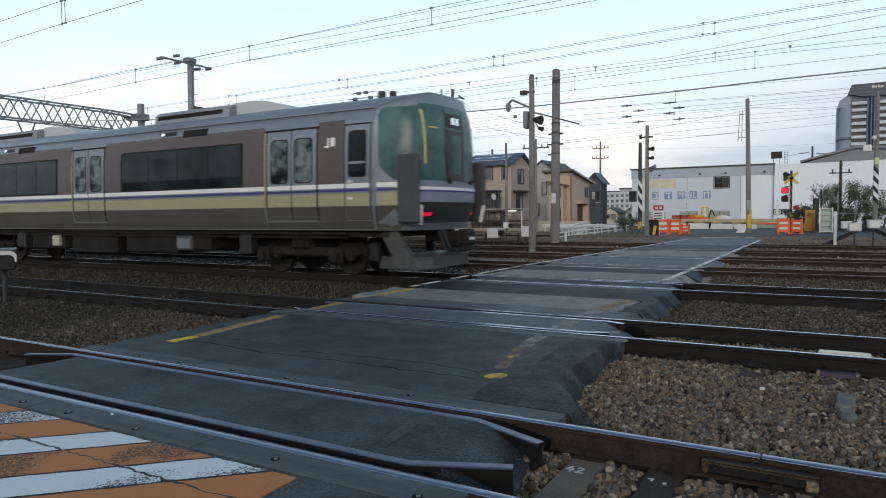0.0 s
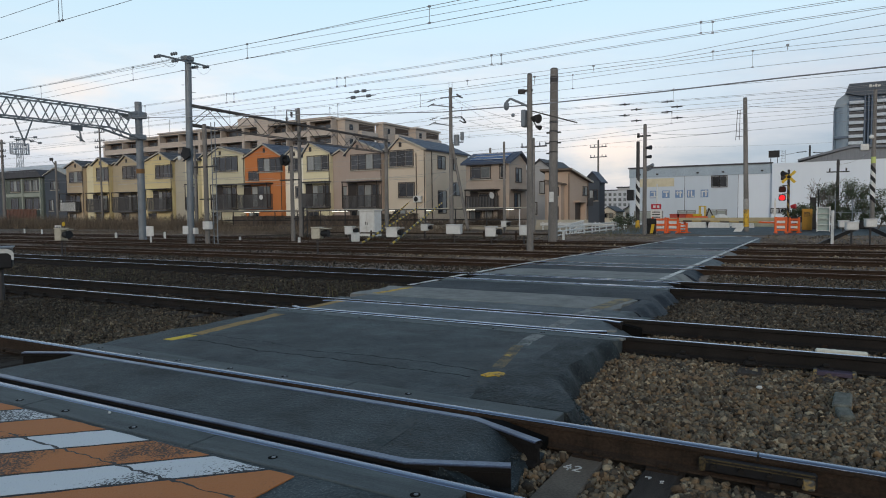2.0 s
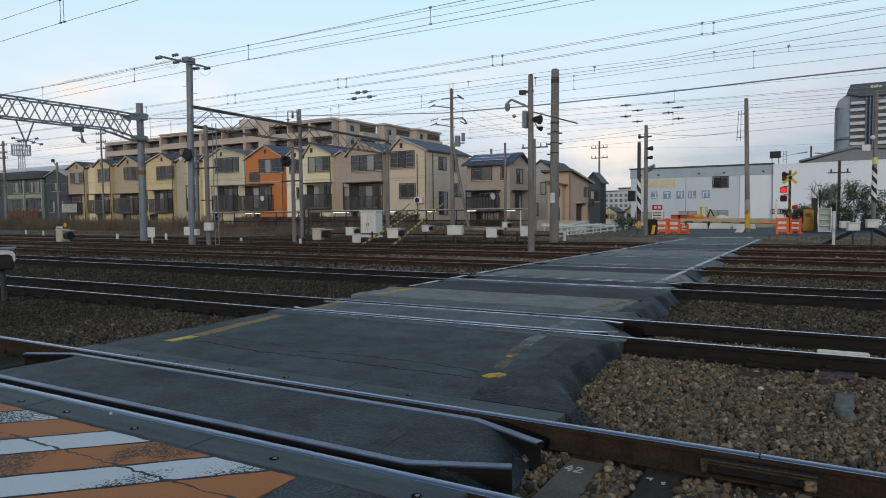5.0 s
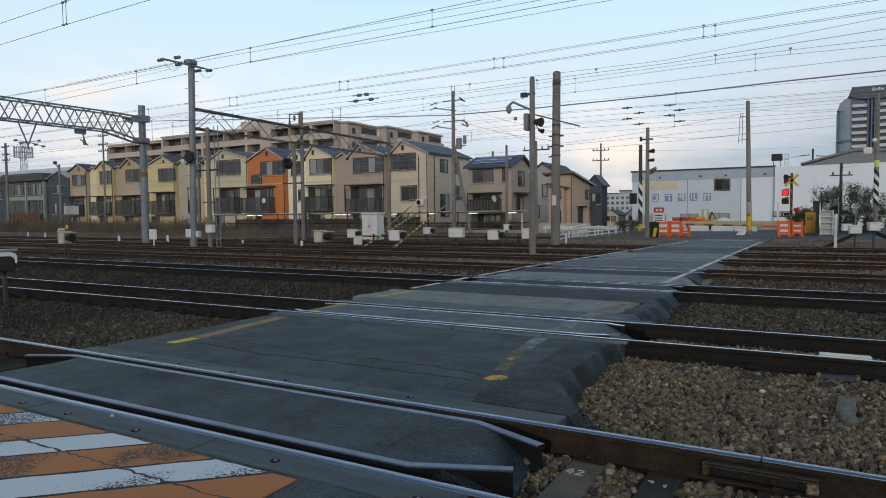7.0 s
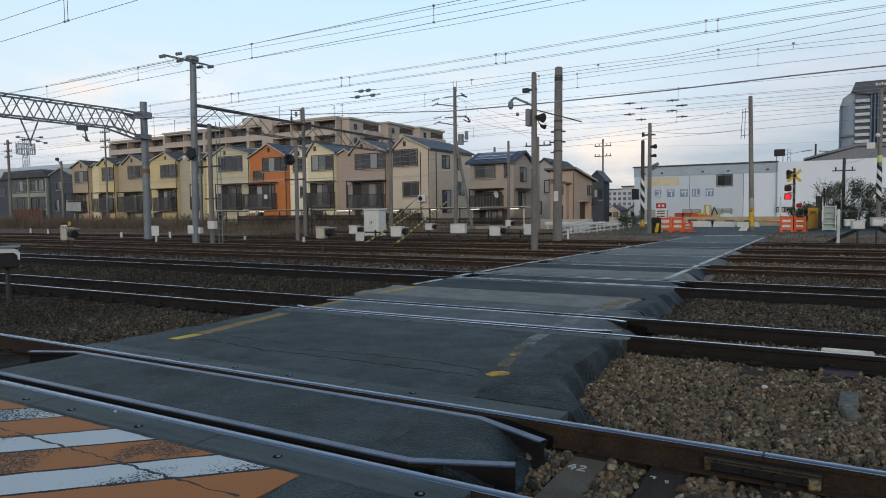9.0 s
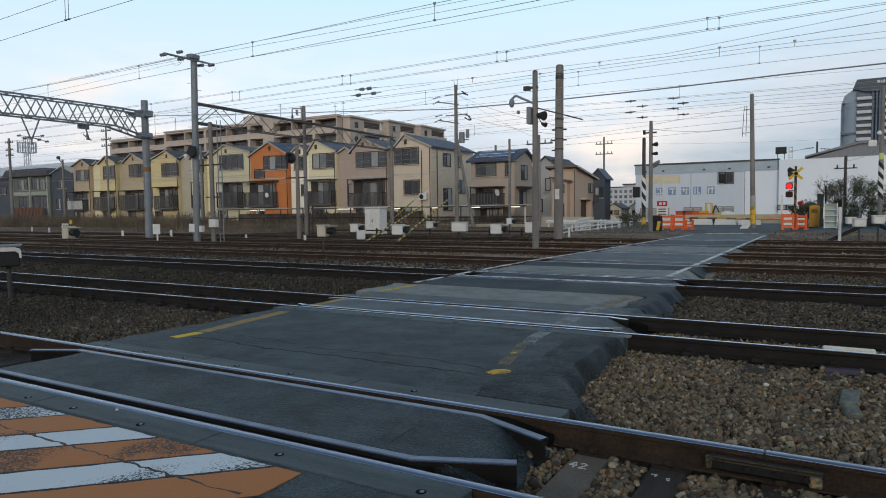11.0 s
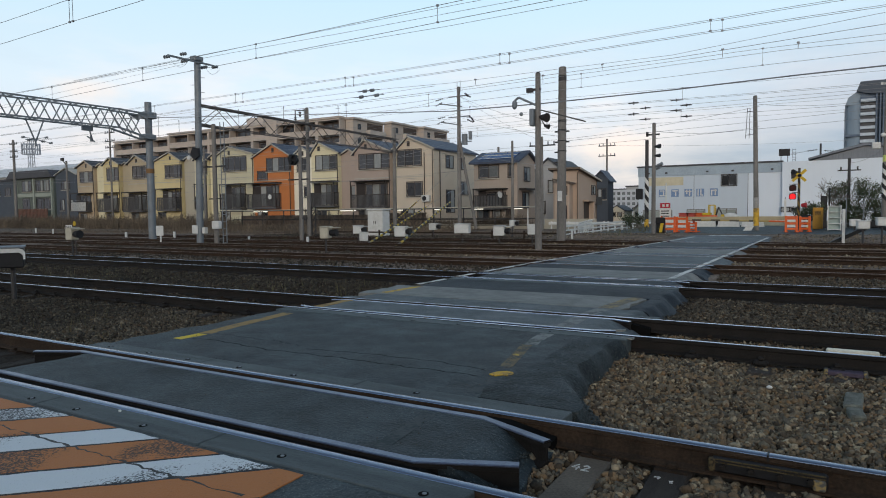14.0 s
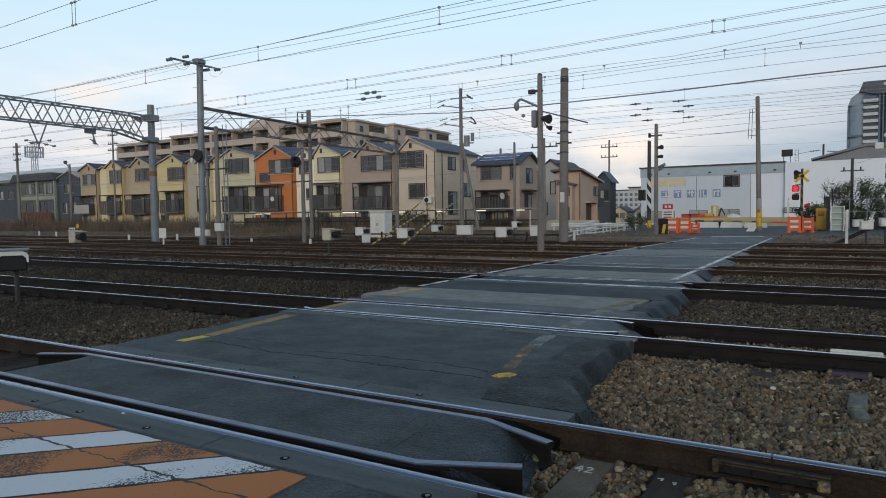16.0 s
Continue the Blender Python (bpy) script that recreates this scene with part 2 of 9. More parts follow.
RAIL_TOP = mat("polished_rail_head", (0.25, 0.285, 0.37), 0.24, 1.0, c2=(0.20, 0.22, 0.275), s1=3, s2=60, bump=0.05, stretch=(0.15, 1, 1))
# paler copy of the polished steel, with grazing sky sheen in its colour
RAIL_FAR = mat("sky_sheen_rail_head", (0.46, 0.51, 0.62), 0.24, 1.0, c2=(0.38, 0.41, 0.48), s1=3, s2=60, bump=0.05, stretch=(0.15, 1, 1))
RUST = mat("rusty_rail_side", (0.048, 0.030, 0.019), 0.9, c2=(0.018, 0.012, 0.008), s1=4, s2=60, bump=0.35, contrast=1.3)
# dirty rail sides, darkened further to hold the shade they lie in
RUST_DARK = mat("dirty_shaded_rail_side", (0.018, 0.014, 0.012), 0.8, c2=(0.008, 0.007, 0.006), s1=4, s2=60, bump=0.3)
# almost black: the flangeway's shade is put into the check rail's colour
GUARD_SIDE = mat("shade_dark_check_rail_side", (0.009, 0.007, 0.006), 0.9, c2=(0.004, 0.0035, 0.003), s1=4, s2=60, bump=0.3)
GUARD_TOP = mat("worn_guard_rail", (0.19, 0.225, 0.30), 0.36, 0.9, c2=(0.12, 0.125, 0.17), s1=4, s2=60, bump=0.1)
WOOD = mat("dark_sleeper", (0.058, 0.046, 0.038), 0.9, c2=(0.03, 0.025, 0.022), s1=3, s2=40, bump=0.6, rand=0.25, stretch=(6, 0.6, 1))
SLEEPER = mat("concrete_sleeper", (0.17, 0.14, 0.11), 0.9, c2=(0.09, 0.072, 0.056), s1=4, s2=60, bump=0.4, rand=0.2)
CONCRETE = mat("pole_concrete", (0.225, 0.212, 0.200), 0.85, c2=(0.110, 0.104, 0.098), s1=1.3, s2=40, bump=0.3, mid=(2.5, 0.25), stretch=(1, 1, 0.25))
STEEL = mat("galvanised_steel", (0.225, 0.255, 0.285), 0.6, 0.25, c2=(0.14, 0.155, 0.17), s1=2, s2=50, bump=0.1)
DARK_STEEL = mat("dark_painted_steel", (0.06, 0.058, 0.06), 0.6, 0.3, s1=3, s2=50, bump=0.1)
BLACK = mat("black_plastic", (0.015, 0.015, 0.017), 0.5, s1=4, s2=50, bump=0.05)
WIRE = mat("overhead_wire", (0.31, 0.32, 0.34), 0.6, 0.4, bump=0)
BOX_WHITE = mat("white_enamel", (0.66, 0.67, 0.66), 0.5, c2=(0.50, 0.50, 0.48), s1=3, s2=25, bump=0.05)
BOX_CREAM = mat("cream_enamel", (0.52, 0.49, 0.40), 0.5, c2=(0.38, 0.35, 0.28), s1=4, s2=25, bump=0.05)
PAINT_YELLOW = worn("worn_yellow_paint", (0.60, 0.36, 0.035), (0.08, 0.075, 0.065), 0.18)
PAINT_OCHRE = worn("faded_ochre_paint", (0.27, 0.195, 0.085), (0.085, 0.085, 0.08), 0.27, s1=6, s2=40)
PAINT_FAINT = worn("faint_grey_paint", (0.20, 0.205, 0.195), (0.08, 0.085, 0.085), 0.22, s1=6, s2=40)
PAINT_WHITE = worn("worn_white_line", (0.62, 0.61, 0.58), (0.085, 0.085, 0.085), 0.20, s1=3.0)
STRIPE_WHITE = scuffed("worn_white_stripe", (0.60, 0.63, 0.65), (0.065, 0.07, 0.075))
STRIPE_ORANGE = scuffed("worn_orange_stripe", (0.43, 0.16, 0.05), (0.085, 0.055, 0.04), s1=1.3)
YELLOW = mat("signal_yellow", (0.62, 0.42, 0.03), 0.5, s1=3, s2=30, bump=0.05)
ORANGE = mat("barrier_orange", (0.75, 0.13, 0.03), 0.5, s1=3, s2=30, bump=0.05)
GLASS = mat("window_glass", (0.040, 0.045, 0.054), 0.1, c2=(0.016, 0.018, 0.022), s1=0.6, s2=3, bump=0.0, spec=0.5, rand=0.6)
FROST = mat("frosted_window_glass", (0.17, 0.185, 0.19), 0.3, c2=(0.09, 0.10, 0.105), s1=1.2, s2=6, bump=0.0, rand=0.3)
CURTAIN = mat("drawn_curtain", (0.33, 0.35, 0.35), 0.7, c2=(0.20, 0.21, 0.21), s1=1.5, s2=9, bump=0.1, rand=0.2, stretch=(6, 1, 0.3))
FRAME = mat("dark_window_frame", (0.038, 0.030, 0.027), 0.5, bump=0.05)
FRAME_LIGHT = mat("pale_trim", (0.45, 0.42, 0.36), 0.6, bump=0.05)
WALLS = {}
for wname, wc in dict(beige=(0.37, 0.30, 0.215), cream=(0.57, 0.52, 0.355), yellow=(0.50, 0.42, 0.235), sand=(0.37, 0.31, 0.215), greige=(0.35, 0.325, 0.265),
                      olive=(0.46, 0.43, 0.31), orange=(0.42, 0.155, 0.055), white=(0.66, 0.62, 0.52), taupe=(0.32, 0.26, 0.225), khaki=(0.47, 0.405, 0.325),
                      brown=(0.315, 0.262, 0.22), peach=(0.37, 0.285, 0.225), grey=(0.36, 0.37, 0.38), slate=(0.065, 0.078, 0.098), sage=(0.105, 0.125, 0.115),
                      terracotta=(0.385, 0.330, 0.285), plain=(0.62, 0.64, 0.67)).items():
    if wname not in ("slate", "sage", "grey", "plain"):
        wc = tuple(1.2 * v for v in wc)
    WALLS[wname] = mat("plaster_" + wname, wc, 0.85, c2=tuple(v * 0.86 for v in wc), s1=0.6, s2=25, bump=0.25)
ROOF_DARK = mat("dark_slate_roof", (0.065, 0.065, 0.075), 0.6, c2=(0.045, 0.045, 0.05), s1=2, s2=18, bump=0.3)
ROOF_BLUE = mat("blue_slate_roof", (0.065, 0.078, 0.115), 0.55, c2=(0.045, 0.055, 0.085), s1=2, s2=18, bump=0.3)
SOLAR = mat("solar_glass", (0.035, 0.085, 0.22), 0.15, c2=(0.025, 0.06, 0.16), s1=2, s2=9, bump=0)
GRASS_DRY = mat("dead_grass", (0.215, 0.165, 0.115), 0.9, c2=(0.05, 0.041, 0.035), s1=0.3, s2=9, bump=0, island=0.35)
LEAF = mat("evergreen_leaf", (0.050, 0.078, 0.048), 0.6, c2=(0.078, 0.086, 0.050), s1=1.2, s2=9, bump=0, island=0.4, spec=0.1)
BARK = mat("grey_bark", (0.12, 0.10, 0.085), 0.9, s1=4, s2=40, bump=0.5)
TUBE_LIGHT = glow("fluorescent_tube", (1.0, 0.95, 0.8), 1.6)
RED_LIGHT = glow("red_lamp_lit", (1.0, 0.015, 0.02), 0.95)
RED_DARK = mat("red_lamp_off", (0.06, 0.02, 0.015), 0.2, bump=0)


# ---- mesh helpers ----
class Shape:
    """Vertices and faces of one mesh, gathered from simple solids."""

    def __init__(self):
        self.v, self.f = [], []

    def add(self, verts, faces):
        k = len(self.v)
        self.v += [tuple(p) for p in verts]
        self.f += [tuple(i + k for i in f) for f in faces]
        return self

    def box(self, x0, x1, y0, y1, z0, z1, c=0.0):
        """A box; c takes that much off its edges."""
        if x0 > x1:
            x0, x1 = x1, x0
        if y0 > y1:
            y0, y1 = y1, y0
        if z0 > z1:
            z0, z1 = z1, z0
        lo, hi = (x0, y0, z0), (x1, y1, z1)
        if not c:
            return self.add([((x0, x1)[i & 1], (y0, y1)[i >> 1 & 1], (z0, z1)[i >> 2]) for i in range(8)],
                            [(0, 2, 3, 1), (4, 5, 7, 6), (0, 1, 5, 4), (2, 6, 7, 3), (0, 4, 6, 2), (1, 3, 7, 5)])
        c = min(c, 0.45 * min(x1 - x0, y1 - y0, z1 - z0))
        verts = []
        for i in range(8):
            for a in range(3):
                p = []
                for d in range(3):
                    e = hi[d] if i >> d & 1 else lo[d]
                    p.append(e if d == a else e + (-c if i >> d & 1 else c))
                verts.append(p)
        faces = []
        for a in range(3):
            b, g = [d for d in range(3) if d != a]
            for s in (0, 1):
                q = [s << a | i << b | j << g for i, j in ((0, 0), (1, 0), (1, 1), (0, 1))]
                faces.append(tuple(3 * i + a for i in (q if (s == 1) == (a != 1) else q[::-1])))
            for i in (0, 1):
                for j in (0, 1):
                    p, q = i << b | j << g, i << b | j << g | 1 << a
                    f = (3 * p + b, 3 * q + b, 3 * q + g, 3 * p + g)
                    faces.append(f if (i ^ j) == (a == 1) else f[::-1])
        for i in range(8):
            f = (3 * i, 3 * i + 1, 3 * i + 2)
            faces.append(f if bin(i).count("1") % 2 == 1 else f[::-1])
        return self.add(verts, faces)

    def tube(self, p, q, r, r2=None, n=8, caps=True):
        """A round bar from p to q, of radius r at p and r2 at q."""
        p, q = Vector(p), Vector(q)
        r2 = r if r2 is None else r2
        d = (q - p).normalized()
        a = d.orthogonal().normalized()
        b = d.cross(a)
        ring = [(math.cos(2 * math.pi * i / n), math.sin(2 * math.pi * i / n)) for i in range(n)]
        verts = [p + r * (a * s + b * t) for s, t in ring] + [q + r2 * (a * s + b * t) for s, t in ring]
        faces = [(i, (i + 1) % n, (i + 1) % n + n, i + n) for i in range(n)]
        if caps:
            faces += [tuple(range(n))[::-1], tuple(range(n, 2 * n))]
        return self.add(verts, faces)

    def beam(self, p, q, w, h=None):
        """A square bar from p to q."""
        p, q = Vector(p), Vector(q)
        h = h or w
        d = (q - p).normalized()
        up = Vector((0, 0, 1)) if abs(d.z) < 0.95 else Vector((1, 0, 0))
        a = d.cross(up).normalized() * w / 2
        b = d.cross(a).normalized() * h / 2
        verts = [e + i * a + j * b for e in (p, q) for i, j in ((-1, -1), (1, -1), (1, 1), (-1, 1))]
        return self.add(verts, [(0, 3, 2, 1), (4, 5, 6, 7), (0, 1, 5, 4), (1, 2, 6, 5), (2, 3, 7, 6), (3, 0, 4, 7)])

    def sweep(self, profile, path, caps=True):
        """A closed profile (across, up) carried along a path of points."""
        n, pts = len(profile), [Vector(p) for p in path]
        verts, faces = [], []
        for i, p in enumerate(pts):
            d = (pts[min(i + 1, len(pts) - 1)] - pts[max(i - 1, 0)]).normalized()
            side = Vector((d.y, -d.x, 0)).normalized()
            verts += [p + side * u + Vector((0, 0, w)) for u, w in profile]
        for i in range(len(pts) - 1):
            faces += [(i * n + j, i * n + (j + 1) % n, (i + 1) * n + (j + 1) % n, (i + 1) * n + j) for j in range(n)]
        if caps:
            faces += [tuple(range(n))[::-1], tuple(range((len(pts) - 1) * n, len(pts) * n))]
        return self.add(verts, faces)

    def prism(self, poly, a0, a1, axis=1):
        """A polygon in the plane across an axis (0: y, z; 1: x, z; 2: x, y), drawn out from a0 to a1 along it."""
        def at(p, a):
            return (a, p[0], p[1]) if axis == 0 else (p[0], a, p[1]) if axis == 1 else (p[0], p[1], a)
        n = len(poly)
        faces = [(i, (i + 1) % n, (i + 1) % n + n, i + n) for i in range(n)] + [tuple(range(n))[::-1], tuple(range(n, 2 * n))]
        return self.add([at(p, a) for a in (a0, a1) for p in poly], faces)

    def ball(self, c, r, n=10, m=6, squash=(1, 1, 1)):
        verts, faces = [], []
        for i in range(m + 1):
            t = math.pi * i / m
            for j in range(n):
                s = 2 * math.pi * j / n
                verts.append((c[0] + r * squash[0] * math.sin(t) * math.cos(s), c[1] + r * squash[1] * math.sin(t) * math.sin(s), c[2] + r * squash[2] * math.cos(t)))
        for i in range(m):
            faces += [(i * n + j, (i + 1) * n + j, (i + 1) * n + (j + 1) % n, i * n + (j + 1) % n) for j in range(n)]
        return self.add(verts, faces)


def mesh_of(name, shape, material, smooth=False):
    me = bpy.data.meshes.new(name)
    me.from_pydata(shape.v, [], shape.f)
    bm = bmesh.new()
    bm.from_mesh(me)
    bmesh.ops.recalc_face_normals(bm, faces=bm.faces)
    bm.to_mesh(me)
    bm.free()
    if smooth:
        me.polygons.foreach_set("use_smooth", [True] * len(me.polygons))
        me.set_sharp_from_angle(angle=radians(40))
    me.materials.append(material)
    return me


def part(name, shape, material, parent=None, label="", smooth=False):
    """One mesh under a thing or under a part."""
    ob = new(name, shape if isinstance(shape, bpy.types.Mesh) else mesh_of(name, shape, material, smooth))
    ob.parent = parent
    return tagged(ob, label)


def thing(name, at, label, category, group="", kind="", turn=0.0):
    """An Empty at a thing's base, which carries its parts."""
    ob = new(name)
    ob.empty_display_size = 0.2
    ob.matrix_world = pose(*at, 0, 0, turn)
    return tagged(ob, label, category, group, kind)


def solid(name, shape, material, label, category="", kind="", group="", at=(0, 0, 0), smooth=False):
    """A thing of one mesh."""
    ob = new(name, mesh_of(name, shape, material, smooth))
    ob.location = at
    return tagged(ob, label, category, group, kind)


def fast_mesh(name, verts, faces, material):
    """A mesh from arrays: verts (n, 3), faces (m, 3)."""
    me = bpy.data.meshes.new(name)
    me.vertices.add(len(verts))
    me.vertices.foreach_set("co", np.asarray(verts, np.float32).ravel())
    me.loops.add(faces.size)
    me.loops.foreach_set("vertex_index", np.asarray(faces, np.int32).ravel())
    me.polygons.add(len(faces))
    me.polygons.foreach_set("loop_start", np.arange(0, faces.size, faces.shape[1], dtype=np.int32))
    me.update(calc_edges=True)
    me.validate()
    me.materials.append(material)
    return me

# ---- ground and tracks ----
GAUGE = 1.132            # between rail centres
TRACKS = (3.327, 7.486, 12.098, 15.95, 19.75, 23.3, 27.6)
ROAD_L, ROAD_R = -6.6, -1.75


def smooth_step(x):
    x = np.clip(x, 0, 1)
    return x * x * (3 - 2 * x)


def grid_mesh(name, xs, ys, height, material):
    """A sheet over xs and ys with its heights from a function of the arrays."""
    gx, gy = np.meshgrid(xs, ys)
    z = height(gx, gy)
    verts = np.stack([gx, gy, z], -1).reshape(-1, 3)
    n = len(xs)
    i, j = np.meshgrid(np.arange(len(xs) - 1), np.arange(len(ys) - 1))
    a = (j * n + i).ravel()
    return fast_mesh(name, verts, np.stack([a, a + 1, a + n + 1, a + n], 1), material)


def wobble(x, y, s=1.0, seed=0.0):
    """Cheap uneven surface, about -1 to 1."""
    return (np.sin(1.7 * s * x + 2.3 * s * y + seed) + np.sin(-2.9 * s * x + 1.3 * s * y + 2 * seed + 1) + np.sin(5.1 * s * x + 4.7 * s * y + 3 * seed)
            + np.sin(-8.3 * s * x + 9.7 * s * y + seed)) / 4


far = np.array([-4500, -1500, -600, -300, -120, -60, -30, 0, 30, 60, 120, 300, 600, 1500, 4500], float)
ground = tagged(new("ground", grid_mesh("ground", far, far, lambda x, y: 0 * x - 0.33, GROUND)), "bare brown soil round the railway yard", "ground", kind="structure")

bed_x, bed_y = np.r_[np.arange(-420, -60, 6.0), np.arange(-60, -16, 0.8), np.arange(-16, 8, 0.16), np.arange(8, 121, 3.0)], np.r_[1.75, 1.95, np.arange(2.2, 13, 0.16), np.arange(13, 36.6, 0.5), 37.0]


def bed_height(x, y):
    z = -0.185 + 0.018 * wobble(x, y, 2.2) + 0.02 * wobble(x, y, 0.5, 3)
    near = np.min([np.abs(y - c) for c in TRACKS], 0)
    z = z - 0.02 * smooth_step((near - 1.3) / 0.8)
    z = z + 0.06 * smooth_step((y - 13.6) / 1.2)
    bank = np.where(x > -13, 0.15, -0.08) * smooth_step((y - 29.5) / 6.5)
    return np.where((y < 1.9) | (y > 36.6), -0.4, z + bank)


tagged(new("ballast_bed", grid_mesh("ballast_bed", bed_x, bed_y[bed_y < 13.1], bed_height, BED)), "bed of crushed brown and grey ballast under the tracks", "ballast", kind="stuff")
tagged(new("yard_bed", grid_mesh("yard_bed", bed_x, bed_y[bed_y > 12.9], bed_height, BED_FAR)), "dusty grey-brown ballast of the sidings yard", "ballast", kind="stuff")

# crushed stones, each a small uneven polyhedron, thick where the camera is near
t5 = (1 + 5 ** 0.5) / 2
ICO = np.array([(-1, t5, 0), (1, t5, 0), (-1, -t5, 0), (1, -t5, 0), (0, -1, t5), (0, 1, t5), (0, -1, -t5), (0, 1, -t5), (t5, 0, -1), (t5, 0, 1), (-t5, 0, -1), (-t5, 0, 1)]) / 1.9
ICO_F = np.array([(0, 11, 5), (0, 5, 1), (0, 1, 7), (0, 7, 10), (0, 10, 11), (1, 5, 9), (5, 11, 4), (11, 10, 2), (10, 7, 6), (7, 1, 8),
                  (3, 9, 4), (3, 4, 2), (3, 2, 6), (3, 6, 8), (3, 8, 9), (4, 9, 5), (2, 4, 11), (6, 2, 10), (8, 6, 7), (9, 8, 1)])


OCTA = np.array([(1, 0, 0), (-1, 0, 0), (0, 1, 0), (0, -1, 0), (0, 0, 1), (0, 0, -1)]) * 1.05
OCTA_F = np.array([(0, 2, 4), (2, 1, 4), (1, 3, 4), (3, 0, 4), (2, 0, 5), (1, 2, 5), (3, 1, 5), (0, 3, 5)])


def stones(x0, x1, y0, y1, per_m2, size, near=False):
    form, tri = (ICO, ICO_F) if near else (OCTA, OCTA_F)
    n = int((x1 - x0) * (y1 - y0) * per_m2)
    r = np.random.default_rng(int(1000 * abs(x0 + 3 * y0)) + n)
    p = np.stack([r.uniform(x0, x1, n), r.uniform(y0, y1, n)], 1)
    keep = np.ones(n, bool)
    for c in TRACKS:
        for e in (-GAUGE / 2, GAUGE / 2):
            keep &= np.abs(p[:, 1] - c - e) > 0.075
    for sx in (-1.17, -0.73):
        keep &= ~((np.abs(p[:, 0] - sx) < 0.115) & (p[:, 1] < 3.9))
    edge = np.where(p[:, 1] > 6.9, -2.06, -1.84 + 0.30 * smooth_step((5.3 - p[:, 1]) / 1.0))
    keep &= ~((p[:, 0] > ROAD_L - 0.1) & (p[:, 0] < edge))
    p = p[keep]
    n = len(p)
    s = size * r.uniform(0.5, 1.3, (n, 1, 1)) * r.uniform(0.5, 1.3, (n, 1, 3))
    v = form[None] * s * (1 + r.uniform(-0.5, 0.45, (n, len(form), 3)))
    q = r.normal(size=(n, 4))
    q /= np.linalg.norm(q, axis=1, keepdims=True)
    w, x, y, z = q.T
    m = np.stack([1 - 2 * (y * y + z * z), 2 * (x * y - z * w), 2 * (x * z + y * w), 2 * (x * y + z * w), 1 - 2 * (x * x + z * z), 2 * (y * z - x * w),
                  2 * (x * z - y * w), 2 * (y * z + x * w), 1 - 2 * (x * x + y * y)], 1).reshape(n, 3, 3)
    v = np.einsum("nij,nkj->nki", m, v)
    base = bed_height(p[:, 0], p[:, 1]) + size * r.uniform(-0.1, 0.9, n)
    v += np.stack([p[:, 0], p[:, 1], base], 1)[:, None]
    return v.reshape(-1, 3), (tri[None] + len(form) * np.arange(n)[:, None, None]).reshape(-1, 3)


def stone_field(label, material, *areas):
    vs, fs, k = [], [], 0
    for a in areas:
        v, f = stones(*a)
        vs.append(v)
        fs.append(f + k)
        k += len(v)
    tagged(new("ballast_stones", fast_mesh("ballast_stones", np.concatenate(vs), np.concatenate(fs), material)), label, "ballast", kind="stuff")


stone_field("loose brown and grey ballast stones beside the rails", STONE, (-1.5, 1.1, 2.3, 6.9, 2300, 0.0190, True), (-1.5, 1.1, 2.3, 6.9, 200, 0.028, True), (-1.5, 1.1, 2.3, 4.2, 300, 0.030, True), (-1.85, -1.5, 4.4, 6.9, 1900, 0.0190, True), (-1.7, 1.6, 6.9, 8.1, 1000, 0.022))
stone_field("dull grey-brown ballast stones between the tracks", STONE_DULL, (-9.4, -6.5, 3.95, 6.9, 1300, 0.020), (-1.8, 2.2, 8.05, 11.6, 1100, 0.022), (-1.9, 3.0, 12.6, 15.4, 380, 0.028), (1.1, 6, 2.3, 6.9, 150, 0.03))
stone_field("dark mossy ballast stones with dry weeds between the tracks", STONE_DARK, (-2.06, -1.65, 8.1, 11.45, 900, 0.024), (-13.5, -8.8, 3.9, 6.95, 1000, 0.021), (-26, -6.6, 6.95, 11.5, 300, 0.026), (-30, -6.6, 12.6, 15.4, 120, 0.032), (-30, -6.6, 16.6, 16.7, 60, 0.04))
stone_field("scattered dusty brown stones over the sidings yard", STONE_DUSTY, (-13, 4, 16.6, 31, 70, 0.030), (-13, 12, 31, 36.4, 35, 0.030))
stone_field("oily brown-black stones between the sidings", STONE_DARK, (-34, -13, 16.6, 36.4, 70, 0.032))

# rails: foot, web and rusty head sides; the worn running surface is a strip of its own on top
RAIL = ((-0.062, -0.153), (0.062, -0.153), (0.062, -0.142), (0.012, -0.125), (0.008, -0.045), (0.032, -0.034), (0.032, -0.006), (0.027, -0.001), (-0.027, -0.001), (-0.032, -0.006), (-0.032, -0.034), (-0.008, -0.045), (-0.012, -0.125), (-0.062, -0.142))
HEAD = ((-0.024, -0.010), (0.024, -0.010), (0.024, 0.0005), (0.019, 0.002), (-0.019, 0.002), (-0.024, 0.0005))
GUARD_HEAD = ((-0.033, -0.010), (0.033, -0.010), (0.0335, -0.004), (0.027, 0.002), (-0.027, 0.002), (-0.0335, -0.004))
SPAN = (-420.0, 120.0)
rail_mesh = mesh_of("rail", Shape().sweep(RAIL, [(x, 0, 0) for x in (SPAN[0], -100, -40, 0, 40, SPAN[1])]), RUST)
dark_rail_mesh = mesh_of("rail", Shape().sweep(RAIL, [(x, 0, 0) for x in (SPAN[0], -100, -40, 0, 40, SPAN[1])]), RUST_DARK)
siding_mesh = mesh_of("rail", Shape().sweep(RAIL, [(x, 0, 0) for x in (SPAN[0], -100, -40, 0, 40, SPAN[1])]), mat("dull_siding_rail", (0.060, 0.038, 0.027), 0.9, c2=(0.020, 0.014, 0.010), s1=2, s2=40, bump=0.3, spec=0.15))
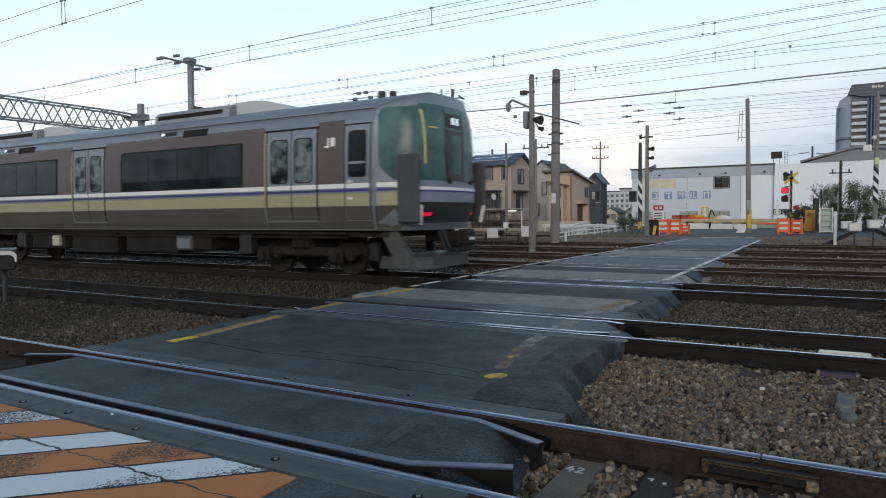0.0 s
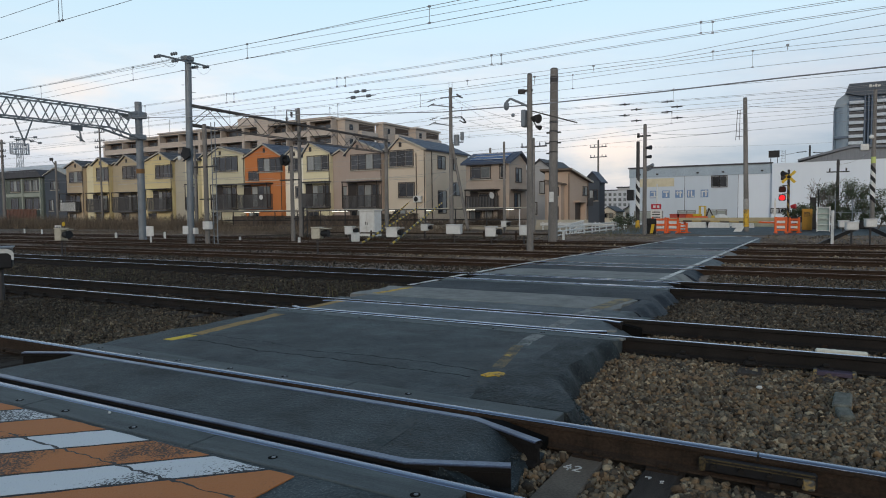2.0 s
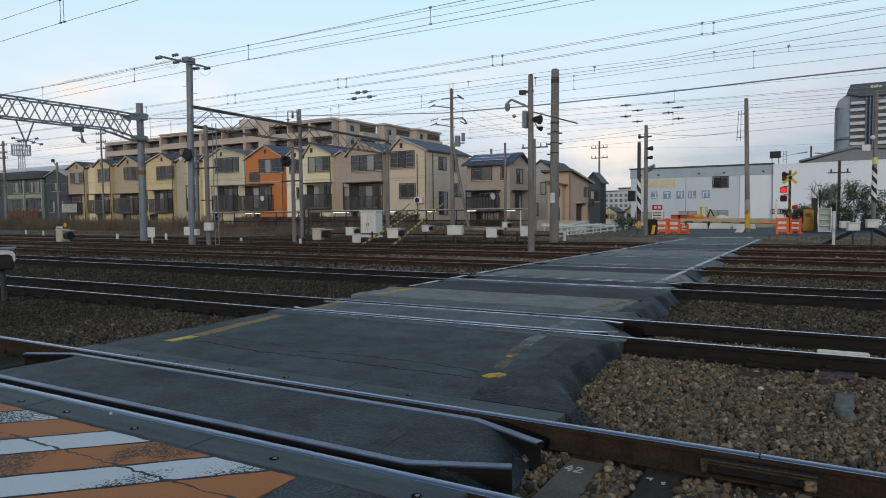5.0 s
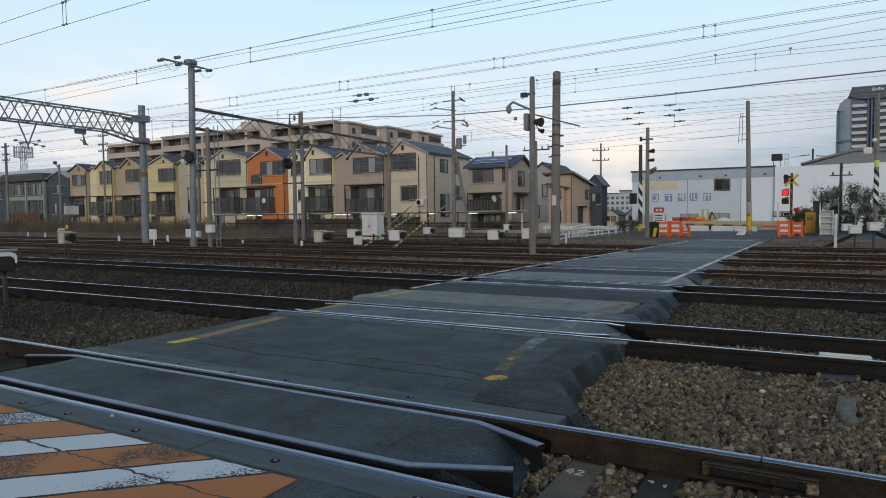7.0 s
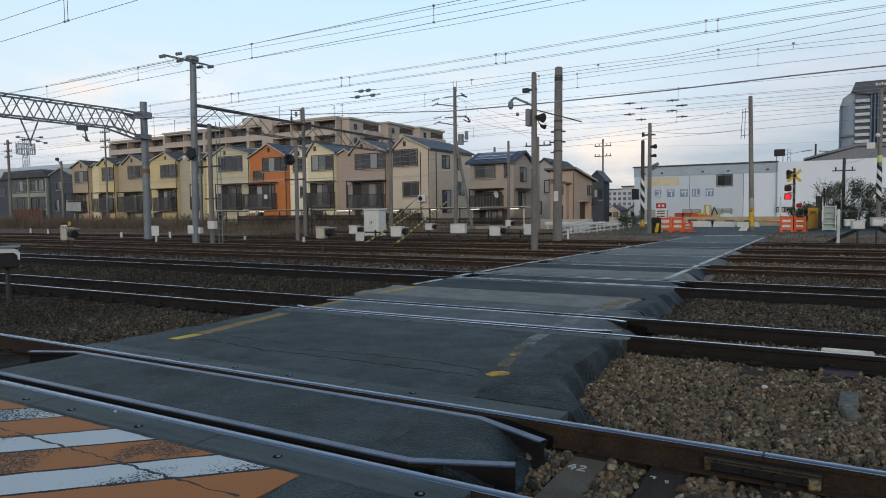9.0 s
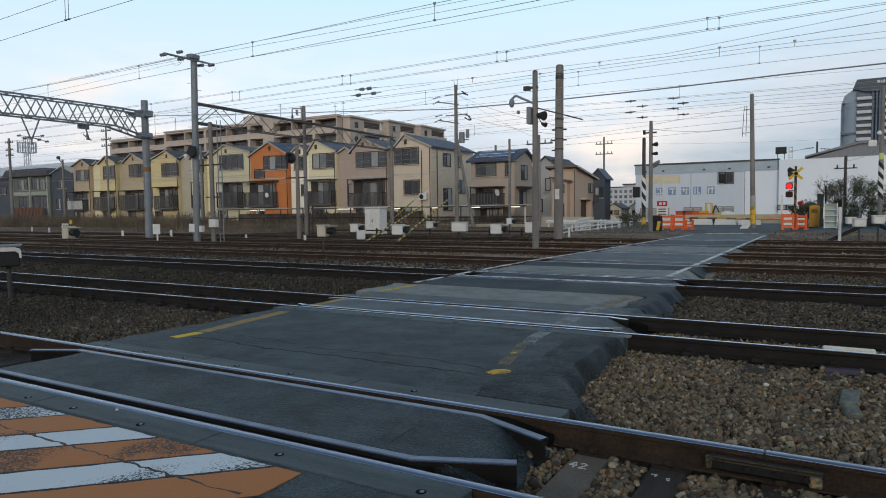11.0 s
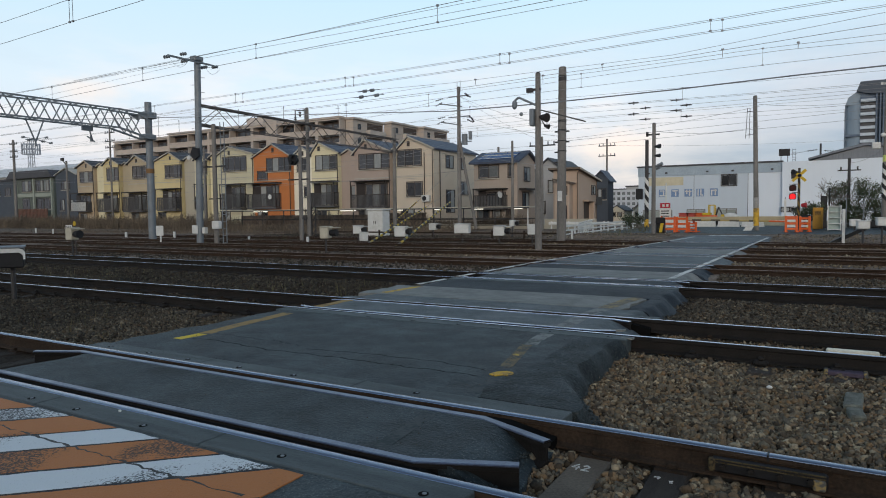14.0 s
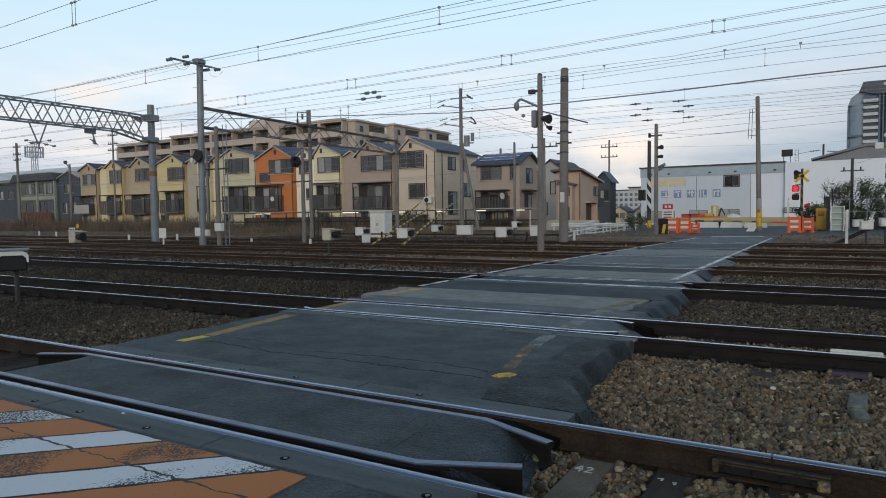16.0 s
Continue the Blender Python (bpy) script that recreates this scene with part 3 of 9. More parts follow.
WORN_HEAD = ((-0.0325, -0.012), (0.0325, -0.012), (0.0330, -0.008), (0.031, -0.004), (0.026, -0.0005), (0.016, 0.0018), (0.0, 0.0026), (-0.016, 0.0018), (-0.026, -0.0005), (-0.031, -0.004), (-0.0330, -0.008))
head_mesh = mesh_of("running_surface", Shape().sweep(WORN_HEAD, [(x, 0, 0) for x in (SPAN[0], -100, -40, 0, 40, SPAN[1])]), RAIL_TOP, True)
sheen_mesh = mesh_of("running_surface", Shape().sweep(HEAD, [(x, 0, 0) for x in (SPAN[0], -100, -40, 0, 40, SPAN[1])]), RAIL_FAR)
DULL_TOP = mat("dull_rail_head", (0.30, 0.23, 0.19), 0.45, 0.7, c2=(0.18, 0.13, 0.11), s1=3, s2=60, bump=0.05, stretch=(0.15, 1, 1))
dull_mesh = mesh_of("running_surface", Shape().sweep(HEAD, [(x, 0, 0) for x in (SPAN[0], -100, -40, 0, 40, SPAN[1])]), DULL_TOP)
sleeper_mesh = mesh_of("sleeper", Shape().box(-0.11, 0.11, -1.0, 1.0, -0.14, 0, 0.02), WOOD)
pale_sleeper = mesh_of("sleeper", Shape().box(-0.11, 0.11, -1.0, 1.0, -0.14, 0, 0.012), SLEEPER)
chair_mesh = mesh_of("rail_chair", Shape().box(-0.09, 0.09, -0.10, 0.10, 0, 0.014).box(-0.03, 0.03, -0.085, -0.055, 0.014, 0.045, 0.006).box(-0.03, 0.03, 0.055, 0.085, 0.014, 0.045, 0.006), RUST)

clip_mesh = mesh_of("rail_clip", Shape().box(-0.065, 0.065, -0.04, 0.06, 0.0, 0.055, 0.02).box(-0.025, 0.025, -0.01, 0.05, 0.055, 0.085, 0.008), RUST_DARK)
OLD_PAINT = worn("rubbed_ochre_paint", (0.075, 0.055, 0.025), (0.02, 0.016, 0.012), 0.24, s1=9, s2=60)
for n, cy in enumerate(TRACKS):
    shiny = n < 3
    track = thing("railway_track", (0, cy, 0), "narrow-gauge railway track with polished rail heads on ballast" if shiny else "narrow-gauge siding track with brown rusty rails on ballast", "railway track", "parallel tracks of the yard")
    for side in (-1, 1):
        rail = part("rail", dark_rail_mesh if n in (1, 2) else rail_mesh if n == 0 else siding_mesh, None, track)
        rail.location = (0, side * GAUGE / 2, 0)
        # heads on the second and third tracks take the steel with painted sheen
        part("running_surface", head_mesh if n == 0 else sheen_mesh if shiny else dull_mesh, None, rail, "bright worn steel" if shiny else "dull brown steel")
    lo, hi, step = ((-14, 5.4, 0.62), (-44, 13, 0.62), (-36, 15, 0.64), (-24, 16, 0.64), (-20, 16, 0.7), (-12, 14, 0.7), (-10, 12, 0.7))[n]
    x = lo + (0.36 if n == 0 else 0.1 * n)
    if n == 0:
        spots = [-1.17, -0.73, -0.16, 0.42, 1.0, 1.6, 2.2, 2.8, 3.4, 4.0, 4.6, 5.2] + [-7.1 - 0.62 * k for k in range(12)]
    else:
        spots = [x + step * k for k in range(int((hi - lo) / step))]
    for x in spots:
        if ROAD_L - 0.15 < x < ROAD_R + 0.3 and n:
            continue
        s = part("sleeper", pale_sleeper if n == 0 and x == -1.17 else sleeper_mesh, None, track)
        s.location = (x, 0, -0.166)
        if n < 2:
            for side in (-1, 1):
                part("rail_chair", chair_mesh, None, s).location = (0, side * GAUGE / 2, 0)
            if n == 1:
                part("rail_clip", clip_mesh, None, s).location = (0, -GAUGE / 2 - 0.12, 0)
    if n == 0:
        # bolted joint in the far rail
        bar = part("fishplate", Shape().box(-0.52, 0.04, 0.566 - 0.075, 0.566 - 0.036, -0.125, -0.04, 0.012), BLACK, track, "black bolted joint bar")
        for z in (-0.052, -0.068):
            part("ridge", Shape().box(-0.51, 0.03, 0.566 - 0.082, 0.566 - 0.074, z, z + 0.006), OLD_PAINT, bar, "rubbed ochre ridge")
        part("end_cap", Shape().box(-0.535, -0.50, 0.566 - 0.088, 0.566 - 0.05, -0.12, -0.045, 0.006), OLD_PAINT, bar, "rubbed ochre end")
        for k in range(4):
            part("bolt", Shape().tube((-0.46 + 0.14 * k, 0.566 - 0.098, -0.085), (-0.46 + 0.14 * k, 0.566 - 0.07, -0.085), 0.017, n=6), RUST_DARK, bar)
        part("rail_gap", Shape().box(-0.247, -0.237, 0.566 - 0.034, 0.566 + 0.034, -0.03, 0.0028), BLACK, track, "narrow dark gap at the rail joint")
        for x in (-0.03,):
            part("marker_clip", Shape().box(x, x + 0.06, 0.566 - 0.09, 0.566 - 0.05, -0.13, -0.07, 0.008), PAINT_OCHRE, track, "chipped yellow clip at the joint")

# ---- the level crossing ----
road = thing("road", (0, 0, 0), "level crossing roadway of dark asphalt panels between the rails", "road", kind="structure")


def slab(name, x0, x1, y0, y1, z, material, shoulder=(0.45, 0.45), drop=0.17, label="", seed=1.0, bow=0.0, step=0.09, lobe=None):
    """A laid panel with a slightly uneven top, crumbling ends that slope down, and sides."""
    nx, ny = max(int((x1 - x0) / step), 6), max(int((y1 - y0) / step), 4)
    xs, ys = np.linspace(0, 1, nx + 1), np.linspace(y0, y1, ny + 1)
    gx, gy = np.meshgrid(xs, ys)
    left = x0 + 0.06 * wobble(gy, gy * 0.3, 1.6, seed)
    right = x1 + 0.07 * wobble(gy, gy * 0.4, 1.9, seed + 2) + bow * np.sin(np.pi * (gy - y0) / (y1 - y0))
    if lobe:
        right = right + lobe[0] * np.exp(-((gy - lobe[1]) / lobe[2]) ** 2)
    px = left + (right - left) * gx
    e = np.minimum((px - left) / max(shoulder[0], 0.01), (right - px) / max(shoulder[1], 0.01))
    pz = z - drop * (1 - smooth_step(e)) + 0.004 * wobble(px, gy, 1.5, seed) + (0.012 * wobble(px, gy, 4, seed) + 0.016 * wobble(px, gy, 5.2, seed + 4)) * (1 - smooth_step(e))
    top = np.stack([px, gy, pz], -1)
    verts = np.concatenate([top.reshape(-1, 3), (top * (1, 1, 0) + (0, 0, -0.3)).reshape(-1, 3)])
    n = nx + 1
    i, j = np.meshgrid(np.arange(nx), np.arange(ny))
    a = (j * n + i).ravel()
    faces = [np.stack([a, a + 1, a + n + 1, a + n], 1)]
    k = n * (ny + 1)
    for idx in (np.arange(n), np.arange(n)[::-1] + n * ny, (np.arange(ny + 1) * n)[::-1], np.arange(ny + 1) * n + nx):
        faces.append(np.stack([idx[:-1], idx[:-1] + k, idx[1:] + k, idx[1:]], 1))
    me = fast_mesh(name, verts, np.concatenate(faces), material)
    me.polygons.foreach_set("use_smooth", [True] * len(me.polygons))
    me.set_sharp_from_angle(angle=radians(50))
    return tagged(new(name, me), label)


def laid(*a, **k):
    ob = slab(*a, **k)
    ob.parent = road
    return ob


def guard_rail(cy, side, x0, x1, y_off, parent, end=0.52):
    """A check rail inside the running rail, bent away from it at both ends."""
    y = cy + side * y_off
    ins = -side * 0.21
    path = [(x0 - end * 0.86, y + ins * end / 0.52, -0.004), (x0, y, -0.004), (x0 + 0.3, y, -0.004), (x1 - 0.3, y, -0.004), (x1, y, -0.004), (x1 + end, y + ins * end / 0.52, -0.004)]
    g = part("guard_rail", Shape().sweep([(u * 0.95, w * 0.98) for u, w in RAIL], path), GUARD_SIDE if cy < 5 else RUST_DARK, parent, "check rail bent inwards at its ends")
    # tops beyond the first track also wear the sheen-coloured steel
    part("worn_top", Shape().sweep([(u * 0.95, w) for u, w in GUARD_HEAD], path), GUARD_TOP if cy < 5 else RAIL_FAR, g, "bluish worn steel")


bolt_shape = Shape().tube((0, 0, 0), (0, 0, 0.002), 0.027, 0.027, n=10)
bolt_ring = mesh_of("bolt", bolt_shape, HOLE)
bolt_top = mesh_of("bolt_head", Shape().tube((0.004, 0.002, 0.002), (0.004, 0.002, 0.006), 0.013, 0.011, n=6), STEEL)


def strip_row(y0, y1, x0, x1, z, bolts, seed):
    """Grey edge panels laid end to end beside a rail, with bolt holes."""
    cuts = np.linspace(x0, x1, 4)
    for k in range(3):
        s = part("edge_panel", Shape().box(cuts[k] + 0.004, cuts[k + 1] - 0.004, y0, y1, -0.16, z, 0.006), STRIP, road, "grey grooved edge panel beside the rail" if k == 0 else "")
        for b in bolts:
            if cuts[k] < b < cuts[k + 1]:
                hole = part("bolt", bolt_ring, None, s)
                hole.location = (b, (y0 + y1) / 2 - 0.03 + 0.02 * math.sin(9 * b), z)
                part("bolt_head", bolt_top, None, hole)


def crossing(n, x0, x1, strips=True):
    """Panels, edge strips and check rails at one track."""
    cy, g = TRACKS[n], GAUGE / 2
    for side in (-1, 1):
        guard_rail(cy, side, x0 + 0.4, x1 - 0.42, g - 0.155, road, 0.52 if n == 0 else 0.22)
        # this filler takes the groove's shade as its colour
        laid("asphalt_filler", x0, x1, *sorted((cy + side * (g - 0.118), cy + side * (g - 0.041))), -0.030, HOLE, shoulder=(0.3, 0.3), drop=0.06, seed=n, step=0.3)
    laid("asphalt_panel", x0 + 0.05, x1 + (0.07 if n == 0 else 0.02), cy - g + 0.195, cy + g - 0.195, -0.006, (ASPHALT, ASPHALT_OLD, ASPHALT_NEW, ASPHALT, ASPHALT_OLD, ASPHALT_NEW, ASPHALT_OLD)[n], shoulder=(0.5, 0.34 if n == 0 else 0.5), drop=0.14 if n == 0 else 0.17, seed=n + 1.3, label="dark asphalt panel between the rails")
    if strips:
        for side, w in ((-1, 0.21), (1, 0.20)):
            ys = sorted((cy + side * (g + 0.036), cy + side * (g + 0.036 + w)))
            strip_row(*ys, x0 + 0.15, x1 + (0.05 if n < 2 else -0.2), -0.004, (((-6.2, -5.0, -4.44, -3.71, -2.56, -1.62), (-6.25, -5.63, -5.05, -4.38, -3.76, -2.58))[side > 0]) if n == 0 else [x0 + 0.5 + 0.62 * k + 0.05 * math.sin(5 * k) for k in range(8)], n)


crossing(0, -6.7, -1.47)
crossing(1, -6.75, -1.78)
crossing(2, -6.6, -1.9)
for n in (3, 4, 5, 6):
    crossing(n, -6.55 + 0.22 * (n - 3), -2.0, strips=False)
g = GAUGE / 2
laid("asphalt_panel", -6.74, -1.72, TRACKS[0] + g + 0.242, TRACKS[1] - g - 0.252, -0.008, ASPHALT, shoulder=(0.26, 0.09), bow=0.0, lobe=(0.37, 4.2, 0.62), seed=5, step=0.055, label="dark asphalt panel with hairline cracks")
ASPHALT_PATCH = mat("coarse_dark_asphalt", (0.029, 0.039, 0.043), 0.68, c2=(0.010, 0.015, 0.017), s1=2.0, s2=38, bump=0.9, contrast=1.6, spec=0.28, speck=(42, (0.13, 0.13, 0.12)), mid=(5.0, 0.5))
laid("asphalt_patch", -2.34, -1.715, TRACKS[0] + g + 0.246, TRACKS[1] - g - 0.256, -0.0035, ASPHALT_PATCH, shoulder=(0.14, 0.09), lobe=(0.37, 4.2, 0.62), seed=5, step=0.05, label="coarse dark asphalt along the crumbling edge")
laid("asphalt_panel", -6.75, -1.9, TRACKS[1] + g + 0.242, 8.72, -0.008, ASPHALT_OLD, shoulder=(0.4, 0.2), seed=6, step=0.06)
laid("concrete_panel", -6.72, -2.32, 8.725, 9.95, -0.004, PANEL_GREY, shoulder=(0.4, 0.02), drop=0.01, seed=7, label="paler grey patched panel")
laid("asphalt_panel", -2.30, -1.86, 8.73, 9.945, -0.010, ASPHALT_NEW, shoulder=(0.02, 0.2), seed=27, step=0.05)
laid("asphalt_panel", -6.72, -1.9, 9.955, TRACKS[2] - g - 0.252, -0.008, ASPHALT_NEW, shoulder=(0.4, 0.22), seed=8, step=0.07)
laid("concrete_panel", -6.62, -2.1, TRACKS[2] + g + 0.242, 14.3, -0.006, PANEL_GREY, shoulder=(0.4, 0.3), seed=9)
laid("asphalt_panel", -6.62, -1.95, 14.305, TRACKS[3] - g - 0.04, -0.008, ASPHALT_NEW, shoulder=(0.4, 0.4), seed=29)
for n in (3, 4, 5):
    laid("asphalt_panel", -6.55 + 0.22 * (n - 3), -2.0, TRACKS[n] + g + 0.04, TRACKS[n + 1] - g - 0.04, -0.008, (ASPHALT_OLD, PANEL_GREY, ASPHALT)[n - 3], shoulder=(0.35, 0.35), seed=10 + n, step=0.2)
laid("asphalt_panel", -6.0, -1.9, TRACKS[6] + g + 0.04, 36.49, -0.008, ASPHALT_OLD, shoulder=(0.3, 0.3), seed=17, step=0.25)
laid("street", -12.5, 22, 36.5, 57.0, -0.05, ASPHALT, shoulder=(0.3, 0.3), seed=18, step=0.8, label="dark asphalt street beyond the crossing")
laid("approach", -9.0, -1.3, -14.0, TRACKS[0] - g - 0.252, -0.010, ASPHALT, shoulder=(0.4, 0.35), seed=19, step=0.18, label="dark asphalt approach to the crossing")
laid("footway", -1.29, 6.0, -14.0, 1.8, -0.03, ASPHALT_OLD, shoulder=(0.05, 0.4), seed=20, step=0.3, label="worn grey asphalt footway beside the approach")
for k, (pts, w) in enumerate((([(-5.86, 4.67), (-5.68, 4.75), (-4.71, 4.65), (-3.86, 4.70), (-3.07, 4.68), (-2.36, 4.70)], 0.008), ([(-4.4, 4.86), (-3.65, 4.96), (-3.01, 4.97), (-2.4, 4.90)], 0.007), ([(-6.02, 5.03), (-5.4, 5.0), (-4.9, 5.01), (-4.5, 4.92)], 0.004))):
    path = []
    for (xa, ya), (xb, yb) in zip(pts, pts[1:]):
        m = max(int((xb - xa) / 0.05), 1)
        for q in range(m):
            x, y = xa + (xb - xa) * q / m, ya + (yb - ya) * q / m
            y += 0.012 * math.sin(19 * x + k) + 0.008 * math.sin(47 * x)
            path.append((x, y, -0.008 + 0.004 * float(wobble(x, y, 1.5, 5)) + 0.0003))
    part("crack", Shape().sweep([(-w, 0), (w, 0), (0, 0.0006)], path), HOLE, road)

# painted lines, thin coats on the panels
LAID = ((4.13, 6.67, -0.008, 5), (8.29, 8.722, -0.008, 6), (8.722, 9.953, -0.004, 7), (9.953, 11.29, -0.008, 8), (12.90, 14.303, -0.006, 9), (14.303, 15.35, -0.008, 29))


def line(name, pts, w, material, label, z=-0.0040):
    """A coat of paint on the panels, following their uneven top."""
    road_pts = []
    for (xa, ya), (xb, yb) in zip(pts, pts[1:]):
        n = max(int(abs(yb - ya) / 0.06), 1)
        road_pts += [(xa + (xb - xa) * k / n, ya + (yb - ya) * k / n) for k in range(n + (yb == pts[-1][1]))]
    path = []
    for x, y in road_pts:
        lie = next((h + 0.004 * float(wobble(x, y, 1.5, seed)) for y0, y1, h, seed in LAID if y0 <= y <= y1), z)
        path.append((x, y, lie))
    part(name, Shape().sweep([(-w / 2, -0.004), (w / 2, -0.004), (w / 2, 0.0012), (-w / 2, 0.0012)], path), material, road, label)


PAINT_AMBER = worn("dull_amber_paint", (0.30, 0.185, 0.055), (0.10, 0.08, 0.055), 0.10, s1=5, s2=40)
line("yellow_line", [(-6.0, 4.6), (-5.99, 4.93)], 0.14, worn("bright_yellow_paint", (0.66, 0.46, 0.03), (0.25, 0.18, 0.05), 0.08), "bright yellow line end")
line("ochre_line", [(-5.99, 4.97), (-6.12, 5.8), (-6.2, 6.50)], 0.17, PAINT_AMBER, "dull amber edge line")
line("ochre_line", [(-6.22, 7.05), (-6.25, 7.9)], 0.15, PAINT_AMBER, "faded ochre edge line")
line("ochre_line", [(-6.3, 8.85), (-6.25, 9.9)], 0.14, PAINT_YELLOW, "faded ochre edge line")
part("yellow_patch", Shape().prism([(-2.35, 4.76), (-2.33, 4.86), (-2.27, 4.92), (-2.21, 4.91), (-2.17, 4.86), (-2.19, 4.78), (-2.24, 4.80), (-2.28, 4.73)], -0.006, 0.0005, 2), PAINT_YELLOW, road, "chipped bright yellow paint blob")
FADED = worn("almost_gone_paint", (0.050, 0.057, 0.058), (0.026, 0.036, 0.040), 0.24, s1=5, s2=40)
line("faint_line", [(-2.17, 2.98), (-2.24, 3.68)], 0.10, FADED, "almost worn-off edge line", z=-0.0048)
line("faint_line", [(-2.22, 4.22), (-2.25, 4.70)], 0.10, FADED, "almost worn-off edge line", z=-0.0048)
PAINT_RUBBED = worn("rubbed_ochre_paint", (0.165, 0.115, 0.055), (0.058, 0.058, 0.052), 0.24, s1=5, s2=50)
line("ochre_line", [(-2.34, 5.05), (-2.55, 6.02)], 0.11, PAINT_RUBBED, "rubbed ochre edge line")
line("yellow_chip", [(-2.445, 5.52), (-2.455, 5.60)], 0.07, PAINT_YELLOW, "chip of yellow paint")
line("faint_line", [(-2.51, 6.02), (-2.56, 6.3)], 0.13, PAINT_FAINT, "faint grey edge line")
line("faint_line", [(-2.56, 6.3), (-2.58, 6.66)], 0.15, PAINT_FAINT, "faint grey edge line")
line("white_line", [(-2.57, 7.14), (-2.6, 7.84)], 0.19, PAINT_FAINT, "worn grey-white edge line")
line("faint_line", [(-2.6, 8.12), (-2.57, 8.72)], 0.2, PAINT_FAINT, "faint grey edge line")
for y0, y1, x in ((6.72, 6.86, -1.82), (7.14, 7.28, -2.02)):
    part("white_corner", Shape().prism([(x, y0 + 0.03), (x + 0.12, y0 + 0.05), (x + 0.13, y1 - 0.02), (x + 0.07, y1 - 0.03)], -0.02, 0.001, 2), PAINT_FAINT, road, "chipped white paint at a panel corner")
line("ochre_line", [(-2.56, 8.75), (-2.45, 9.95)], 0.2, PAINT_OCHRE, "faded ochre edge line")
for y0, y1 in ((10.2, 11.25), (11.75, 12.4), (13.0, 15.3), (15.45, 16.4), (16.6, 19.1), (19.3, 20.2), (20.4, 22.7), (22.9, 23.7), (23.9, 27.0), (27.2, 28.1), (28.3, 32.5)):
    f = lambda y: (-6.48 + max(0, y - 15) * 0.068, y)
    line("white_line", [f(y0), f(y1)], 0.11, PAINT_WHITE, "worn white edge line")
    if y0 > 12.9:
        h = lambda y: (-2.52 + 0.018 * (y - 14), y)
        line("white_line", [h(y0), h(y1)], 0.115, PAINT_WHITE, "worn white edge line")
line("stop_line", [(-4.95, 34.4), (-2.6, 34.6)], 0.42, PAINT_WHITE, "worn white stop line")

# orange and white hatching before the first rail
s_of = lambda x, y: 0.693 * x - 0.72 * y
EDGE_Y, EDGE_X = 2.47, -2.28


def band(s0, s1):
    """The part of a diagonal band that lies left of EDGE_X and nearer than EDGE_Y, above y = 0.4."""
    poly = [(-7.5, 0.4), (EDGE_X, 0.4), (EDGE_X, EDGE_Y), (-7.5, EDGE_Y)]
    for bound, keep_above in ((s0, True), (s1, False)):
        out = []
        for a, b in zip(poly, poly[1:] + poly[:1]):
            da, db = s_of(*a) - bound, s_of(*b) - bound
            if not keep_above:
                da, db = -da, -db
            if da >= 0:
                out.append(a)
            if da * db < 0:
                k = da / (da - db)
                out.append((a[0] + k * (b[0] - a[0]), a[1] + k * (b[1] - a[1])))
        poly = out
        if len(poly) < 3:
            return None
    return poly


def ragged(poly, seed):
    """The outline with small uneven steps along its edges, as brushed paint has."""
    r, out = random.Random(seed), []
    for a, b in zip(poly, poly[1:] + poly[:1]):
        n = max(1, int(math.dist(a, b) / 0.07))
        out.append(a)
        out += [(a[0] + (b[0] - a[0]) * i / n + r.uniform(-0.005, 0.005), a[1] + (b[1] - a[1]) * i / n + r.uniform(-0.005, 0.005)) for i in range(1, n)]
    return out


for k in range(-6, 6):
    s = -3.775 + 0.645 * k
    for name, a, b, m, lab in (("white_stripe", s + 0.012, s + 0.274, STRIPE_WHITE, "scuffed white hatching stripe"), ("orange_stripe", s + 0.300, s + 0.630, STRIPE_ORANGE, "scuffed orange hatching stripe")):
        p = band(a, b)
        if p:
            p = ragged(p, k)
            part(name, Shape().prism(p, -0.012, -0.0035, 2), m, road, lab)
for k in range(-6, 6):
    for s in (-3.775 + 0.645 * k, -3.775 + 0.645 * k + 0.287):
        p = band(s - 0.013, s + 0.013)
        if p:
            part("paint_joint", Shape().prism(ragged(p, k + 50), -0.012, -0.0042, 2), ASPHALT_NEW, road)
r3 = random.Random(3)
jag = [(-7.0 + 0.045 * k, 2.135 + r3.uniform(-0.013, 0.013), r3.uniform(0.45, 1.5) * (0.45 + 0.75 * abs(math.sin(k * 0.16)))) for k in range(104)]
for a, b in zip(jag, jag[1:]):
    if a[2] > 0.28:
        part("crack", Shape().prism([(a[0], a[1] - 0.008 * a[2]), (b[0] + 0.004, b[1] - 0.008 * b[2]), (b[0] + 0.004, b[1] + 0.008 * b[2]), (a[0], a[1] + 0.008 * a[2])], -0.01, -0.0028, 2), BLACK, road)
# grit and small pale stones scattered on the road
vg, fg = [], []
rg = np.random.default_rng(78)
for k in range(160):
    y = rg.uniform(2.95, 3.72) if k % 3 == 0 else rg.uniform(4.2, 6.6)
    x = rg.uniform(-6.3, -1.95) if k % 4 else -1.95 - abs(rg.normal(0, 0.35))
    c = np.array((x, y, 0.0))
    fg.append(ICO_F + 12 * k)
    vg.append(c + ICO * rg.uniform(0.002, 0.0045) * (1 + rg.uniform(-0.4, 0.4, (12, 3))))
tagged(new("road_grit", fast_mesh("road_grit", np.concatenate(vg), np.concatenate(fg), STONE_DULL)), "small pale stones and grit scattered on the asphalt", "grit", kind="stuff")
